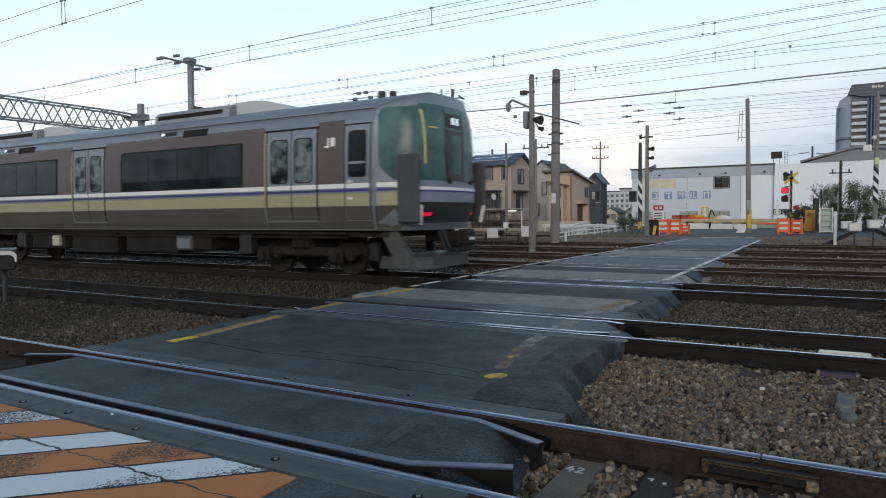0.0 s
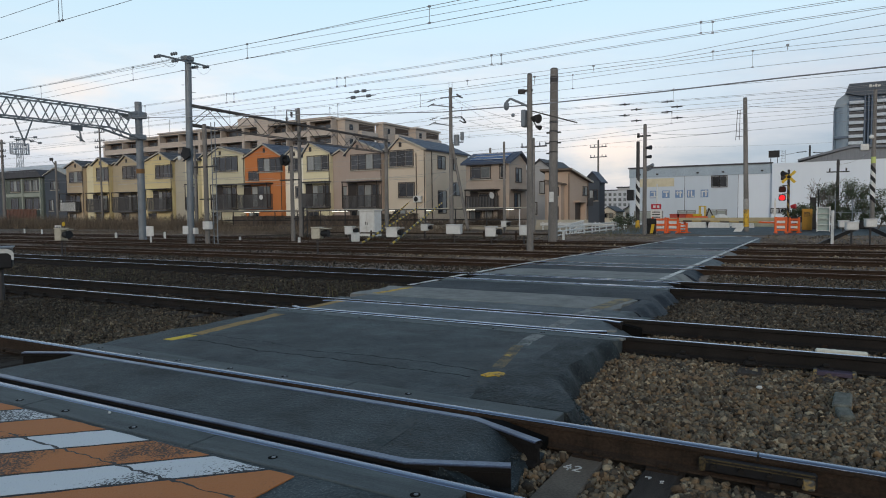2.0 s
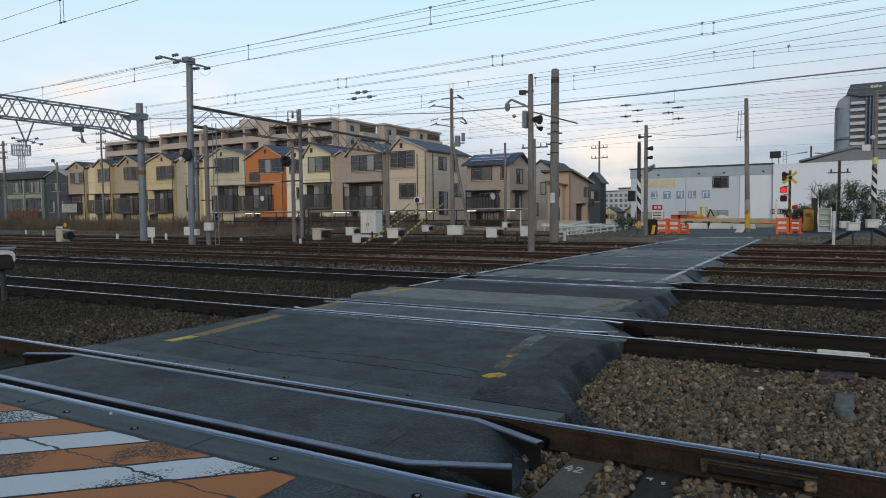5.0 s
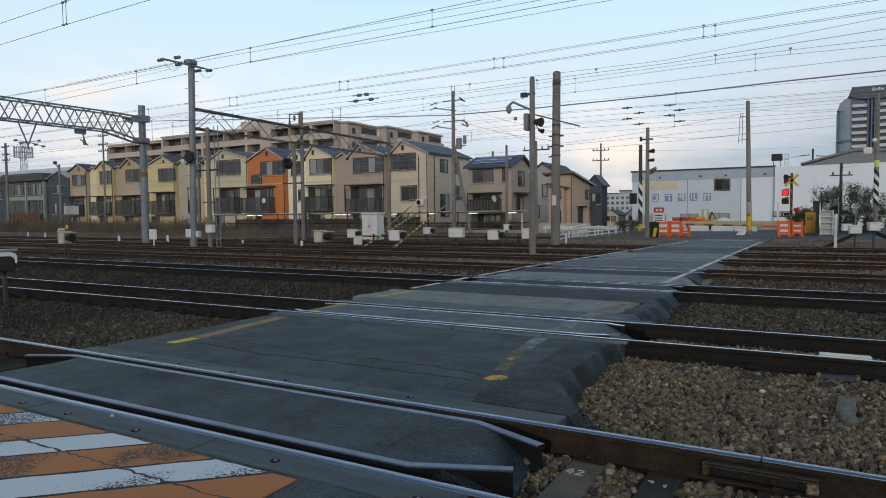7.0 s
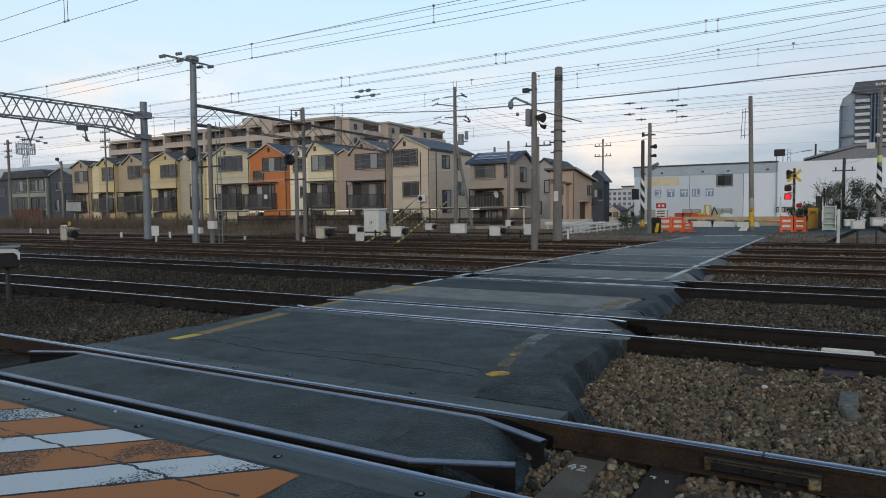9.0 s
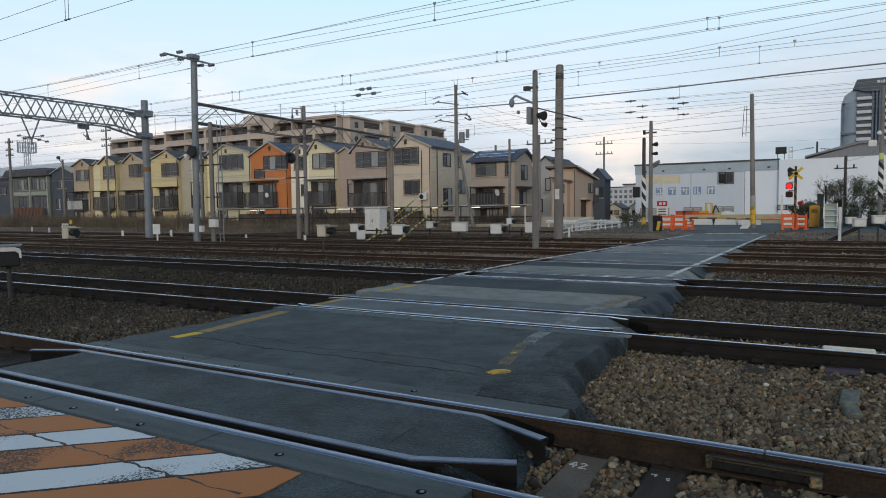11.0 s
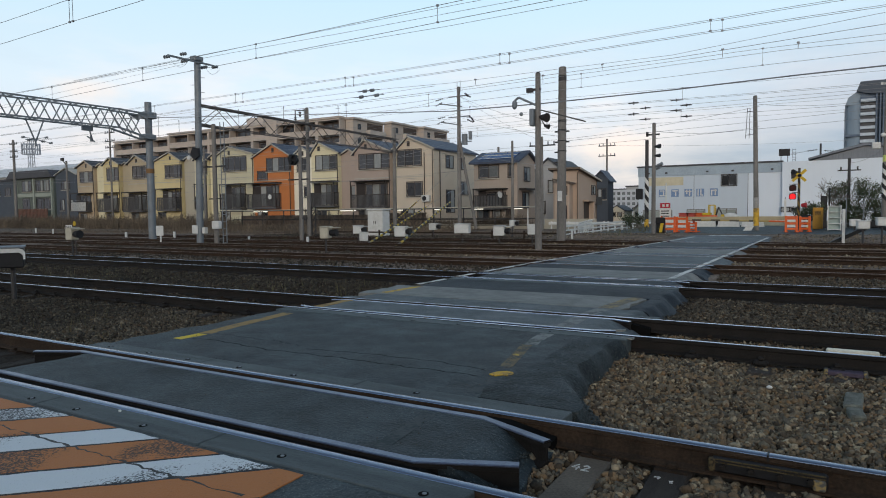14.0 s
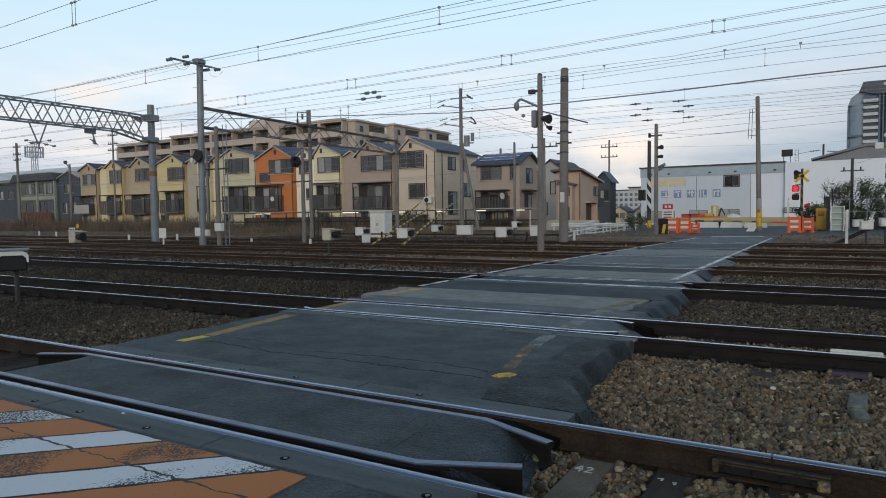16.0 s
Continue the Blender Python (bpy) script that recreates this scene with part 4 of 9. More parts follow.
# crumbled lumps along the broken edge of the asphalt
ve, fe = [], []
re = np.random.default_rng(77)
for k in range(600):
    e = abs(re.normal(0, 0.5))
    y = re.uniform(4.15, 6.65) if k % 3 else re.uniform(2.95, 3.7)
    x = -1.84 + 0.46 * math.exp(-((y - 4.2) / 0.66) ** 2) + 0.16 * e if k % 3 else -1.52 + 0.12 * e
    c = np.array((x, y, -0.10 - 0.10 * min(e, 1.0)))
    fe.append(ICO_F + 12 * k)
    ve.append(c + ICO * re.uniform(0.004, 0.017) * (1 + re.uniform(-0.4, 0.4, (12, 3))))
tagged(new("asphalt_crumbs", fast_mesh("asphalt_crumbs", np.concatenate(ve), np.concatenate(fe), ASPHALT)), "crumbled dark asphalt lumps along the broken road edge", "rubble", kind="stuff")

# ---- masts, gantries and overhead lines ----
def lattice(p, q, depth, width, bays, chord=0.06, web=0.03):
    """A truss girder from p to q: four chords, zigzag webs on both faces and cross struts."""
    p, q = Vector(p), Vector(q)
    d = (q - p)
    side = Vector((-d.y, d.x, 0)).normalized() * width / 2
    up = Vector((0, 0, depth))
    chords, webs = [], Shape()
    for s in (-1, 1):
        for z in (0, 1):
            chords.append(Shape().beam(p + s * side + z * up, q + s * side + z * up, chord))
        for k in range(bays):
            a, m, b = p + d * (k / bays), p + d * ((k + 0.5) / bays), p + d * ((k + 1) / bays)
            webs.beam(a + s * side, m + s * side + up, web)
            webs.beam(m + s * side + up, b + s * side, web)
    for k in range(bays + 1):
        a = p + d * (k / bays)
        webs.beam(a - side, a + side, web)
        webs.beam(a - side + up, a + side + up, web)
    return chords, webs


def pole(name, at, top, r0, r1, material, label, category="pole", group="", n=14):
    """A tapered mast on the ground with a shallow cap."""
    ob = thing(name, at, label, category, group)
    h = top - at[2]
    part("shaft", Shape().tube((0, 0, -0.3), (0, 0, h), r0, r1, n=n), material, ob, smooth=True)
    part("cap", Shape().tube((0, 0, h), (0, 0, h + 0.05), r1 * 1.03, r1 * 0.7, n=n), DARK_STEEL, ob)
    return ob


def steps(ob, z0, z1, r, count):
    s = Shape()
    for k in range(count):
        z = z0 + (z1 - z0) * k / (count - 1)
        a = 0.5 + math.pi * (k % 2)
        s.tube((0, 0, z), (math.cos(a) * (r + 0.14), math.sin(a) * (r + 0.14), z), 0.012, n=5)
    part("climbing_steps", s, STEEL, ob)


def insulator(shape, p, q, r=0.06, discs=3):
    p, q = Vector(p), Vector(q)
    shape.tube(p, q, r * 0.35, n=6)
    for k in range(discs):
        a = p + (q - p) * ((k + 0.5) / discs)
        b = a + (q - p).normalized() * r * 0.5
        shape.tube(a, b, r, r * 0.7, n=8)
    return shape


# first gantry: grey steel post and a truss that runs over the near tracks
gantry = thing("overhead_gantry", (-32.0, 23.2, -0.18), "grey steel gantry post carrying a lattice truss over the tracks", "gantry", "overhead line gantries")
part("post", Shape().tube((0, 0, -0.3), (0, 0, 7.6), 0.20, 0.18, n=14), STEEL, gantry, smooth=True)
part("clamp", Shape().box(-0.34, 0.34, -0.42, 0.3, 6.70, 7.05, 0.04), STEEL, gantry)
part("clamp", Shape().box(-0.3, 0.3, -0.42, 0.26, 5.55, 5.85, 0.04), STEEL, gantry)
c, w = lattice((0, -2.0, 6.02), (0, -26.0, 6.02), 0.94, 0.75, 24, 0.075, 0.042)
for sx in (-0.375, 0.375):
    part("chord", Shape().beam((sx, -0.3, 6.90), (sx, -2.0, 6.96), 0.085), STEEL, gantry)
    part("chord", Shape().beam((sx, -0.3, 5.62), (sx, -2.0, 6.02), 0.085), STEEL, gantry)
    part("gusset", Shape().prism([(-1.0, 6.93), (-0.3, 6.90), (-0.3, 6.55)], sx - 0.01, sx + 0.01, 0), STEEL, gantry)
    for y0, z0, y1, z1 in ((-2.0, 6.96, -1.2, 5.85), (-1.2, 5.85, -0.65, 6.9), (-2.0, 6.05, -1.55, 6.93), (-1.55, 6.93, -0.75, 5.75)):
        w.beam((sx, y0, z0), (sx, y1, z1), 0.042)
for k in c:
    part("chord", k, STEEL, gantry)
tagged(part("bracing", w, STEEL, gantry), kind="stuff")
for y in (-9.7, -9.35):
    part("splice_frame", Shape().beam((0.375, y, 6.02), (0.375, y + 0.12, 6.96), 0.07).beam((-0.375, y, 6.02), (-0.375, y + 0.12, 6.96), 0.07), STEEL, gantry)
part("post", Shape().tube((0, -26, -0.3), (0, -26, 7.6), 0.20, 0.17, n=14), STEEL, gantry, smooth=True)
part("band", Shape().tube((0, 0, 3.75), (0, 0, 4.0), 0.215, n=14), mat("rust_band", (0.22, 0.12, 0.05), 0.8), gantry, "rusty orange band")
steps(gantry, 1.5, 5.3, 0.2, 12)
# hangers for the contact lines below the truss, with their strain insulators
for y in (-6.0, -11.2):
    h = part("drop_bracket", Shape().beam((0, y - 0.42, 6.02), (0, y, 4.95), 0.05).beam((0, y + 0.42, 6.02), (0, y, 4.95), 0.05).tube((0, y, 5.1), (0, y, 4.75), 0.04, n=8), STEEL, gantry)
    for q, z in ((-0.55, 5.12), (-0.3, 5.02), (0.35, 5.0), (0.7, 4.95), (0.5, 5.2)):
        part("insulator", insulator(Shape(), (-0.15, y + q, z), (0.15, y + q, z), 0.055, 2).tube((0, y, 5.1), (0, y + q, z), 0.016, n=5), STEEL, h)
part("drop_bracket", Shape().box(-0.05, 0.05, -3.75, -3.2, 5.72, 5.95).beam((0, -3.35, 5.75), (0, -3.2, 5.2), 0.05).beam((0, -3.5, 5.45), (0, -3.1, 5.2), 0.05).tube((0, -3.3, 5.5), (0, -3.3, 5.2), 0.05, n=8), STEEL, gantry)

GIRDER = mat("dull_girder_paint", (0.13, 0.115, 0.11), 0.7, 0.2, c2=(0.08, 0.07, 0.068), s1=2, s2=30, bump=0.1)

# second gantry: mast with a cross-arm, girder to a slimmer post
mast = thing("overhead_mast", (-26.45, 21.8, -0.18), "tall grey steel mast with a wire cross-arm and a lattice girder", "gantry", "overhead line gantries")
mast.rotation_euler = (0, radians(1.3), 0)
part("shaft", Shape().tube((0, 0, -0.3), (0, 0, 9.03), 0.165, 0.15, n=14), STEEL, mast, smooth=True)
part("head", Shape().box(-0.2, 0.2, -0.3, 0.22, 8.82, 9.05, 0.04), STEEL, mast)
part("cross_arm", Shape().beam((-0.2, -1.5, 8.85), (-0.2, 0.9, 8.85), 0.08).beam((0.2, -1.2, 8.75), (0.2, 1.0, 8.75), 0.06), STEEL, mast)
for y, z in ((-1.7, 8.72), (-0.75, 8.70), (-0.8, 9.02), (1.05, 8.75), (0.4, 8.62)):
    part("insulator", insulator(Shape(), (-0.22, y, z), (0.22, y, z), 0.085, 3), STEEL, mast)
for y in (-1.2, 0.7):
    part("jumper_wire", Shape().sweep([(-0.008, 0), (0.008, 0), (0, 0.012)], [(0.2, y - 0.5 + 0.1 * k, 8.68 - 0.36 * (1 - ((k - 5) / 5) ** 2)) for k in range(11)]), WIRE, mast)
c, w = lattice((0, 0.1, 5.80), (-0.9, 18.2, 5.80), 0.94, 0.5, 7, 0.05, 0.028)
for k in c:
    part("chord", k, GIRDER, mast, "dull brown-grey girder chord")
part("top_beam", Shape().beam((0, 0.1, 6.76), (-0.9, 18.2, 6.72), 0.14, 0.12), GIRDER, mast, "heavy brown-grey top beam")
part("knee_arm", Shape().beam((0, 0.1, 5.84), (0, 1.6, 5.80), 0.12), GIRDER, mast)
tagged(part("bracing", w, GIRDER, mast), kind="stuff")
part("post", Shape().tube((-0.9, 18.2, -0.3), (-1.02, 18.2, 7.6), 0.16, 0.13, n=12), CONCRETE, mast, smooth=True)
steps(mast, 1.8, 8.4, 0.2, 20)
part("signal_back", Shape().tube((0.2, -0.42, 4.42), (0.2, -0.30, 4.42), 0.32, n=5).tube((-0.02, -0.2, 4.42), (0.2, -0.36, 4.42), 0.05, n=6), BLACK, mast, "black five-sided signal board")
part("round_lamp", Shape().ball((-0.22, -0.4, 4.2), 0.12, squash=(1, 0.6, 1)), BOX_WHITE, mast, "small white round lamp")
part("plate", Shape().box(-0.3, 0.1, -0.24, -0.21, 0.55, 0.95, 0.01), BOX_WHITE, mast)

slim = pole("signal_post", (-25.62, 22.1, -0.18), 5.6, 0.12, 0.10, CONCRETE, "slim pale concrete post with a cross bar and equipment box")
part("cross_bar", Shape().box(-0.75, 0.75, -0.05, 0.05, 3.75, 3.82), DARK_STEEL, slim)
part("cross_bar", Shape().box(-0.4, 0.4, -0.04, 0.04, 2.2, 2.26), DARK_STEEL, slim)
part("equipment_box", Shape().box(-0.62, -0.44, -0.36, -0.14, 0.55, 0.85, 0.02).box(0.08, 0.55, -0.36, -0.14, 0.78, 1.16, 0.02), BOX_WHITE, slim)
ladder = Shape()
for x in (0.34, 0.60):
    ladder.tube((x, 0.1, -0.3), (x, 0.1, 5.9), 0.022, n=6)
for k in range(17):
    ladder.tube((0.34, 0.1, 0.1 + 0.34 * k), (0.60, 0.1, 0.1 + 0.34 * k), 0.014, n=5)
part("ladder", ladder, STEEL, slim, "steel ladder")

pale = pole("signal_post", (-23.6, 25.9, -0.18), 4.75, 0.115, 0.09, CONCRETE, "pale concrete post bearing a black signal head")
part("signal_head", Shape().tube((-0.22, -0.35, 4.25), (-0.22, -0.18, 4.25), 0.31, n=6).tube((-0.22, -0.5, 4.4), (-0.22, -0.35, 4.4), 0.10, n=10).tube((-0.22, -0.5, 4.12), (-0.22, -0.35, 4.12), 0.10, n=10), BLACK, pale, "black hexagonal signal head")
part("cross_bar", Shape().box(-0.8, 0.5, -0.05, 0.05, 3.2, 3.27), DARK_STEEL, pale)
part("cross_bar", Shape().box(-0.5, 0.4, -0.04, 0.04, 1.2, 1.26), DARK_STEEL, pale)
stay = pole("bracket_post", (-27.6, 31.0, -0.18), 7.7, 0.13, 0.10, CONCRETE, "slim weathered post with a wire bracket at its head", "pole", "overhead line gantries")
part("bracket", Shape().beam((-0.14, 0, 6.95), (-0.14, 0, 7.78), 0.05).beam((-0.12, 0, 7.76), (-0.97, 0, 7.84), 0.055).beam((-0.95, 0, 7.84), (-0.95, 0, 7.28), 0.045).beam((0, 0, 7.05), (-0.95, 0, 7.12), 0.045), DARK_STEEL, stay, "dark steel frame for the wires")
for x, z in ((-0.95, 7.12), (-0.56, 7.42)):
    part("bell_insulator", insulator(Shape(), (x, 0, z), (x, 0, z + 0.3), 0.10, 3), DARK_STEEL, stay)
frame_foot = Shape()
for sx in (0.12, 0.42):
    frame_foot.beam((sx, 0.1, -0.2), (sx, 0.1, 1.9), 0.05)
for k in range(5):
    frame_foot.beam((0.12, 0.1, 0.1 + 0.4 * k), (0.42, 0.1, 0.45 + 0.4 * k), 0.035)
part("lattice_foot", frame_foot, DARK_STEEL, stay)

# concrete masts beside the crossing
T_HORN = mat("brown_black_horn", (0.035, 0.026, 0.024), 0.5, c2=(0.02, 0.016, 0.015), bump=0.05)
lean = pole("lamp_mast", (-8.9, 22.1, -0.18), 6.15, 0.125, 0.09, CONCRETE, "weathered concrete mast with a curved lamp arm and switch gear")
part("lamp_arm", Shape().tube((0, 0, 5.2), (-0.7, -0.1, 5.55), 0.04, n=8).tube((-0.7, -0.1, 5.55), (-0.83, -0.12, 5.45), 0.045, n=8).ball((-0.85, -0.12, 5.3), 0.13, squash=(0.8, 0.8, 1.3)).ball((-0.6, -0.1, 4.95), 0.07), STEEL, lean, "lamp on a bent arm")
part("switch_box", Shape().box(-0.26, -0.10, -0.2, 0.1, 4.5, 5.1, 0.02), STEEL, lean)
part("speaker", Shape().tube((0.10, -0.05, 4.80), (0.40, -0.15, 4.74), 0.06, 0.17, n=12).tube((0.28, -0.1, 4.48), (0.46, -0.15, 4.42), 0.04, 0.09, n=10).tube((0.1, 0, 4.75), (0.28, -0.08, 4.5), 0.02, n=6), T_HORN, lean, "black horn loudspeakers")
part("bracket", Shape().beam((0.1, 0, 5.05), (1.55, 0.6, 4.6), 0.04).box(-0.22, 0.1, -0.06, 0.06, 5.75, 5.82).box(-0.42, -0.2, -0.08, 0.08, 5.7, 5.85), DARK_STEEL, lean)
big = pole("concrete_pole", (-10.26, 28.2, -0.18), 7.6, 0.215, 0.17, CONCRETE, "stout weathered concrete utility pole with steel bands", n=18)
for z0, z1, r in ((7.2, 7.45, 0.18), (5.4, 5.5, 0.193), (5.0, 5.08, 0.196), (4.55, 4.6, 0.199), (4.1, 4.15, 0.202)):
    part("band", Shape().tube((0, 0, z0), (0, 0, z1), r, n=18), DARK_STEEL, big)
for z, sg in ((4.96, -1), (4.5, -1), (4.05, -1), (3.6, -1), (4.96, 1), (4.5, 1)):
    part("wire_bracket", Shape().box(sg * 0.15, sg * 0.33, -0.05, 0.05, z, z + 0.06), DARK_STEEL, big)
big.rotation_euler = (0, radians(0.5), 0)
part("notice", Shape().box(-0.1, 0.1, -0.235, -0.205, 1.9, 2.35), BOX_WHITE, big, "small white notice plate")


def round_profile(r, n=5):
    return [(r * math.cos(2 * math.pi * k / n), r * math.sin(2 * math.pi * k / n)) for k in range(n)]


def wire(x0, y0, z0, x1, y1, z1, r, sag=0.0, label="overhead electric wire above the tracks", n=14):
    pts = [(x0 + (x1 - x0) * k / n, y0 + (y1 - y0) * k / n, z0 + (z1 - z0) * k / n - 4 * sag * (k / n) * (1 - k / n)) for k in range(n + 1)]
    return solid("overhead_wire", Shape().sweep(round_profile(r), pts), WIRE, label, "wire", group="overhead lines")


def stray(xs, bends):
    """Plan line of a wire that is pulled from side to side: y at each x between the given bends."""
    bx, by = [b[0] for b in bends], [b[1] for b in bends]
    return np.interp(xs, bx, by)


def catenary(bends, z, gap, r=0.0052, drops=(), twin=0.0, upper=None):
    """Contact wire, messenger wire above it and droppers between; both stray from side to side over the track."""
    ob = thing("catenary", (0, 0, 0), "overhead contact line with messenger wire and droppers", "wire", "overhead lines")
    xs = np.array(sorted({b[0] for b in bends} | {b[0] for b in upper or ()} | set(np.linspace(-110, 46, 14))))
    low, gaps = stray(xs, bends), stray(xs, upper or ((0, gap), (1, gap)))
    offs = (0.0,) if not twin else (-twin / 2, twin / 2)
    for t in offs:
        part("contact_wire", Shape().sweep(round_profile(r), [(x, y + t, z) for x, y in zip(xs, low)]), WIRE, ob)
        part("messenger_wire", Shape().sweep(round_profile(r), [(x, y + t, z + h) for x, y, h in zip(xs, low, gaps)]), WIRE, ob)
    for x in drops:
        for t in offs:
            k = x + (0.0 if t <= 0 else 0.22)
            a, h = float(stray(k, bends)) + t, float(stray(k, upper or ((0, gap), (1, gap))))
            part("dropper", Shape().tube((k, a, z), (k, a, z + h), 0.006, n=4).box(k - 0.025, k + 0.025, a - 0.015, a + 0.015, z - 0.012, z + 0.02).box(k - 0.025, k + 0.025, a - 0.015, a + 0.015, z + h - 0.02, z + h + 0.02), WIRE, ob)


catenary(((-110, 3.5), (46, 3.2)), 5.1, 0.5, drops=(-14, -8, -2, 4))
catenary(((-110, 8.0), (-40, 8.15), (-15.47, 7.8), (-12.77, 7.66), (-10.37, 7.57), (10, 7.3), (46, 7.6)), 5.1, 0.45, drops=(-28, -20.5, -12.86, -12.74, -6, 1), upper=((-110, 0.45), (-15.4, 0.449), (-13, 0.438), (46, 0.45)))
# the third track: contact line, and the next section's lines which run beside it over the crossing
catenary(((-110, 12.0), (-60, 12.5), (-21.83, 12.32), (-16.7, 11.98), (-12.08, 11.78), (-6.78, 11.53), (-4.15, 11.43), (46, 12.0)), 5.1, 0.4, r=0.0062, drops=(-36, -26.8, -21.82, -16.7, -12.07, -6.78, -1.5, 4), upper=((-110, 0.5), (-23.7, 0.425), (-16.7, 0.345), (-12.1, 0.337), (-6.8, 0.332), (2, 0.34), (46, 0.45)))


def polywire(pts, r, label="overhead electric wire above the tracks"):
    """A wire that hangs straight from point to point."""
    return solid("overhead_wire", Shape().sweep(round_profile(r), pts), WIRE, label, "wire", group="overhead lines")


AUX = "thin auxiliary wire beside the contact line"
polywire([(-20, 11.95, 5.44), (-9.39, 11.83, 5.475), (-6.65, 11.86, 5.492), (40, 12.1, 5.55)], 0.0045, AUX)
polywire([(-60, 12.6, 5.5), (-13, 11.84, 5.36), (-9.4, 11.83, 5.339), (-5.02, 11.86, 5.355), (40, 12.1, 5.4)], 0.0045, AUX)
polywire([(-12.0, 11.80, 5.1), (-9.4, 11.82, 5.1), (-6.67, 11.87, 5.1), (-3.61, 11.77, 5.1), (40, 11.9, 5.1)], 0.0045, AUX)
polywire([(-26.6, 21.0, 8.55), (-42, 16.5, 6.9)], 0.006, "thin wire down from the mast's arm")
polywire([(-26.6, 21.4, 8.5), (-46, 17.0, 6.3)], 0.006, "thin wire down from the mast's arm")
catenary(((-110, 17.0), (-21.57, 16.3), (-17.34, 16.05), (-13.77, 15.88), (-10.5, 15.74), (-7.27, 15.60), (-3.01, 15.34), (-0.56, 15.17), (1.02, 15.1), (46, 15.3)), 5.1, 0.25, r=0.005, twin=0.13, drops=(-22.4, -17.4, -12.5, -7.3, -2.2, 2.9, 7.9),
         upper=((-110, 0.4), (-21.6, 0.345), (-18, 0.285), (-15, 0.275), (-12.3, 0.25), (-9.8, 0.237), (46, 0.245)))
# crossing wires of the sidings: two lines that draw together to the right
polywire([(-110, 17.9, 5.6), (-19.7, 17.6, 5.316), (-13.2, 17.6, 5.305), (-9.9, 17.59, 5.209), (-6.35, 17.49, 5.204), (-3.4, 17.35, 5.17), (1.12, 16.6, 5.347), (40, 11, 6.6)], 0.005)
polywire([(-110, 17.9, 4.8), (-15.02, 17.6, 4.967), (-10.1, 17.59, 5.01), (-6.6, 17.5, 5.081), (-3.4, 17.35, 5.09), (1.13, 16.6, 5.105), (40, 11, 5.2)], 0.006)
polywire([(-24, 17.6, 5.115), (-13.3, 17.6, 5.13), (-10.5, 17.6, 5.18)], 0.005)
polywire([(-60, 23, 5.1), (-15.75, 19.73, 5.1), (-7.64, 18.8, 5.1), (-3.57, 18.21, 5.1), (-0.9, 17.98, 5.1), (1.25, 18.2, 5.1), (40, 22, 5.1)], 0.005)
catenary(((-110, 21.5), (-16.4, 20.5), (-11.7, 20.36), (-6.66, 19.93), (-3.88, 19.78), (-1.51, 19.56), (1.34, 19.48), (46, 18)), 5.1, 0.43, r=0.0055, drops=(-30, -18.4, -12.4, -6.60, -1.52, 4), upper=((-110, 0.45), (-11.65, 0.42), (-5.8, 0.415), (-2.2, 0.44), (1.3, 0.42), (46, 0.42)))
for a, b in ((((-9.05, 17.56, 5.07)), (-9.05, 17.56, 5.21)), ((-6.9, 17.5, 4.87), (-6.9, 17.5, 5.08)), ((-5.2, 17.43, 5.03), (-5.2, 17.43, 5.17)), ((-2.2, 17.15, 4.92), (-2.2, 17.15, 5.11)), ((-0.6, 16.9, 4.88), (-0.6, 16.9, 5.0))):
    solid("dropper_clip", Shape().tube(a, b, 0.007, n=5).box(a[0] - 0.03, a[0] + 0.03, a[1] - 0.02, a[1] + 0.02, b[2] - 0.02, b[2] + 0.02), WIRE, "short clip that ties two overhead wires", "wire clip", group="wire clips")
catenary(((-110, 23.4), (-20, 22.6), (-7.85, 22.9), (1.67, 23.7), (46, 23.2)), 4.95, 0.4, r=0.0045, drops=(-32, -22, -12, -4.2, 3))
catenary(((-110, 27.4), (-9.5, 27.3), (46, 28)), 4.75, 0.4, r=0.0045, drops=(-36, -25, -14, -5, 2))
FEEDER = "thick dark feeder cable above the far tracks"
polywire([(-12.3, 21.88, 5.1), (-8.8, 22.15, 5.1), (-4.3, 21.98, 5.1), (-0.78, 21.57, 5.1), (1.5, 21.45, 5.1), (40, 19.6, 5.1)], 0.022, FEEDER)
polywire([(-12.3, 21.88, 5.1), (-36.98, 21.5, 6.68)], 0.018, FEEDER)
for a, b in ((5.85, 6.03), (5.57, 5.86), (5.33, 5.79), (5.11, 5.27), (4.38, 5.28), (4.12, 4.93)):
    wire(-10.15, 28.2, a, 6.5, 30.6, b, 0.0065, 0.02)
    wire(-10.45, 28.2, a - 0.1, -80, 33.0, a + 0.5, 0.006, 0.4)
for x, z in ((-7.18, 5.84), (-5.48, 5.84), (-6.70, 5.60), (-5.09, 5.61), (-7.18, 5.38), (-5.48, 5.42), (-6.70, 5.13), (-5.08, 5.15)):
    y = 28.2 + (x + 10.15) * 0.144
    solid("line_insulator", insulator(Shape(), (x - 0.22, y, z), (x + 0.22, y, z), 0.07, 1), DARK_STEEL, "small dark strain insulator in a wire", "insulator", group="line insulators")
for x, z in ((-13.15, 5.29), (-12.86, 5.29), (-13.30, 5.115), (-12.68, 5.115)):
    solid("line_insulator", Shape().tube((x - 0.07, 17.6, z), (x + 0.07, 17.6, z), 0.052, n=8).tube((x - 0.3, 17.6, z), (x + 0.3, 17.6, z), 0.013, n=5), STEEL, "grey section insulator in a wire", "insulator", group="line insulators")


# ---- houses along the far side ----
def gabled(shape, x0, x1, y0, y1, ze, zp, xp, lift=0.0):
    """Walls with a gable to the tracks, down to the ground."""
    shape.prism([(x0, -0.3), (x1, -0.3), (x1, ze), (xp, zp), (x0, ze)], y0, y1, 1)
    return shape


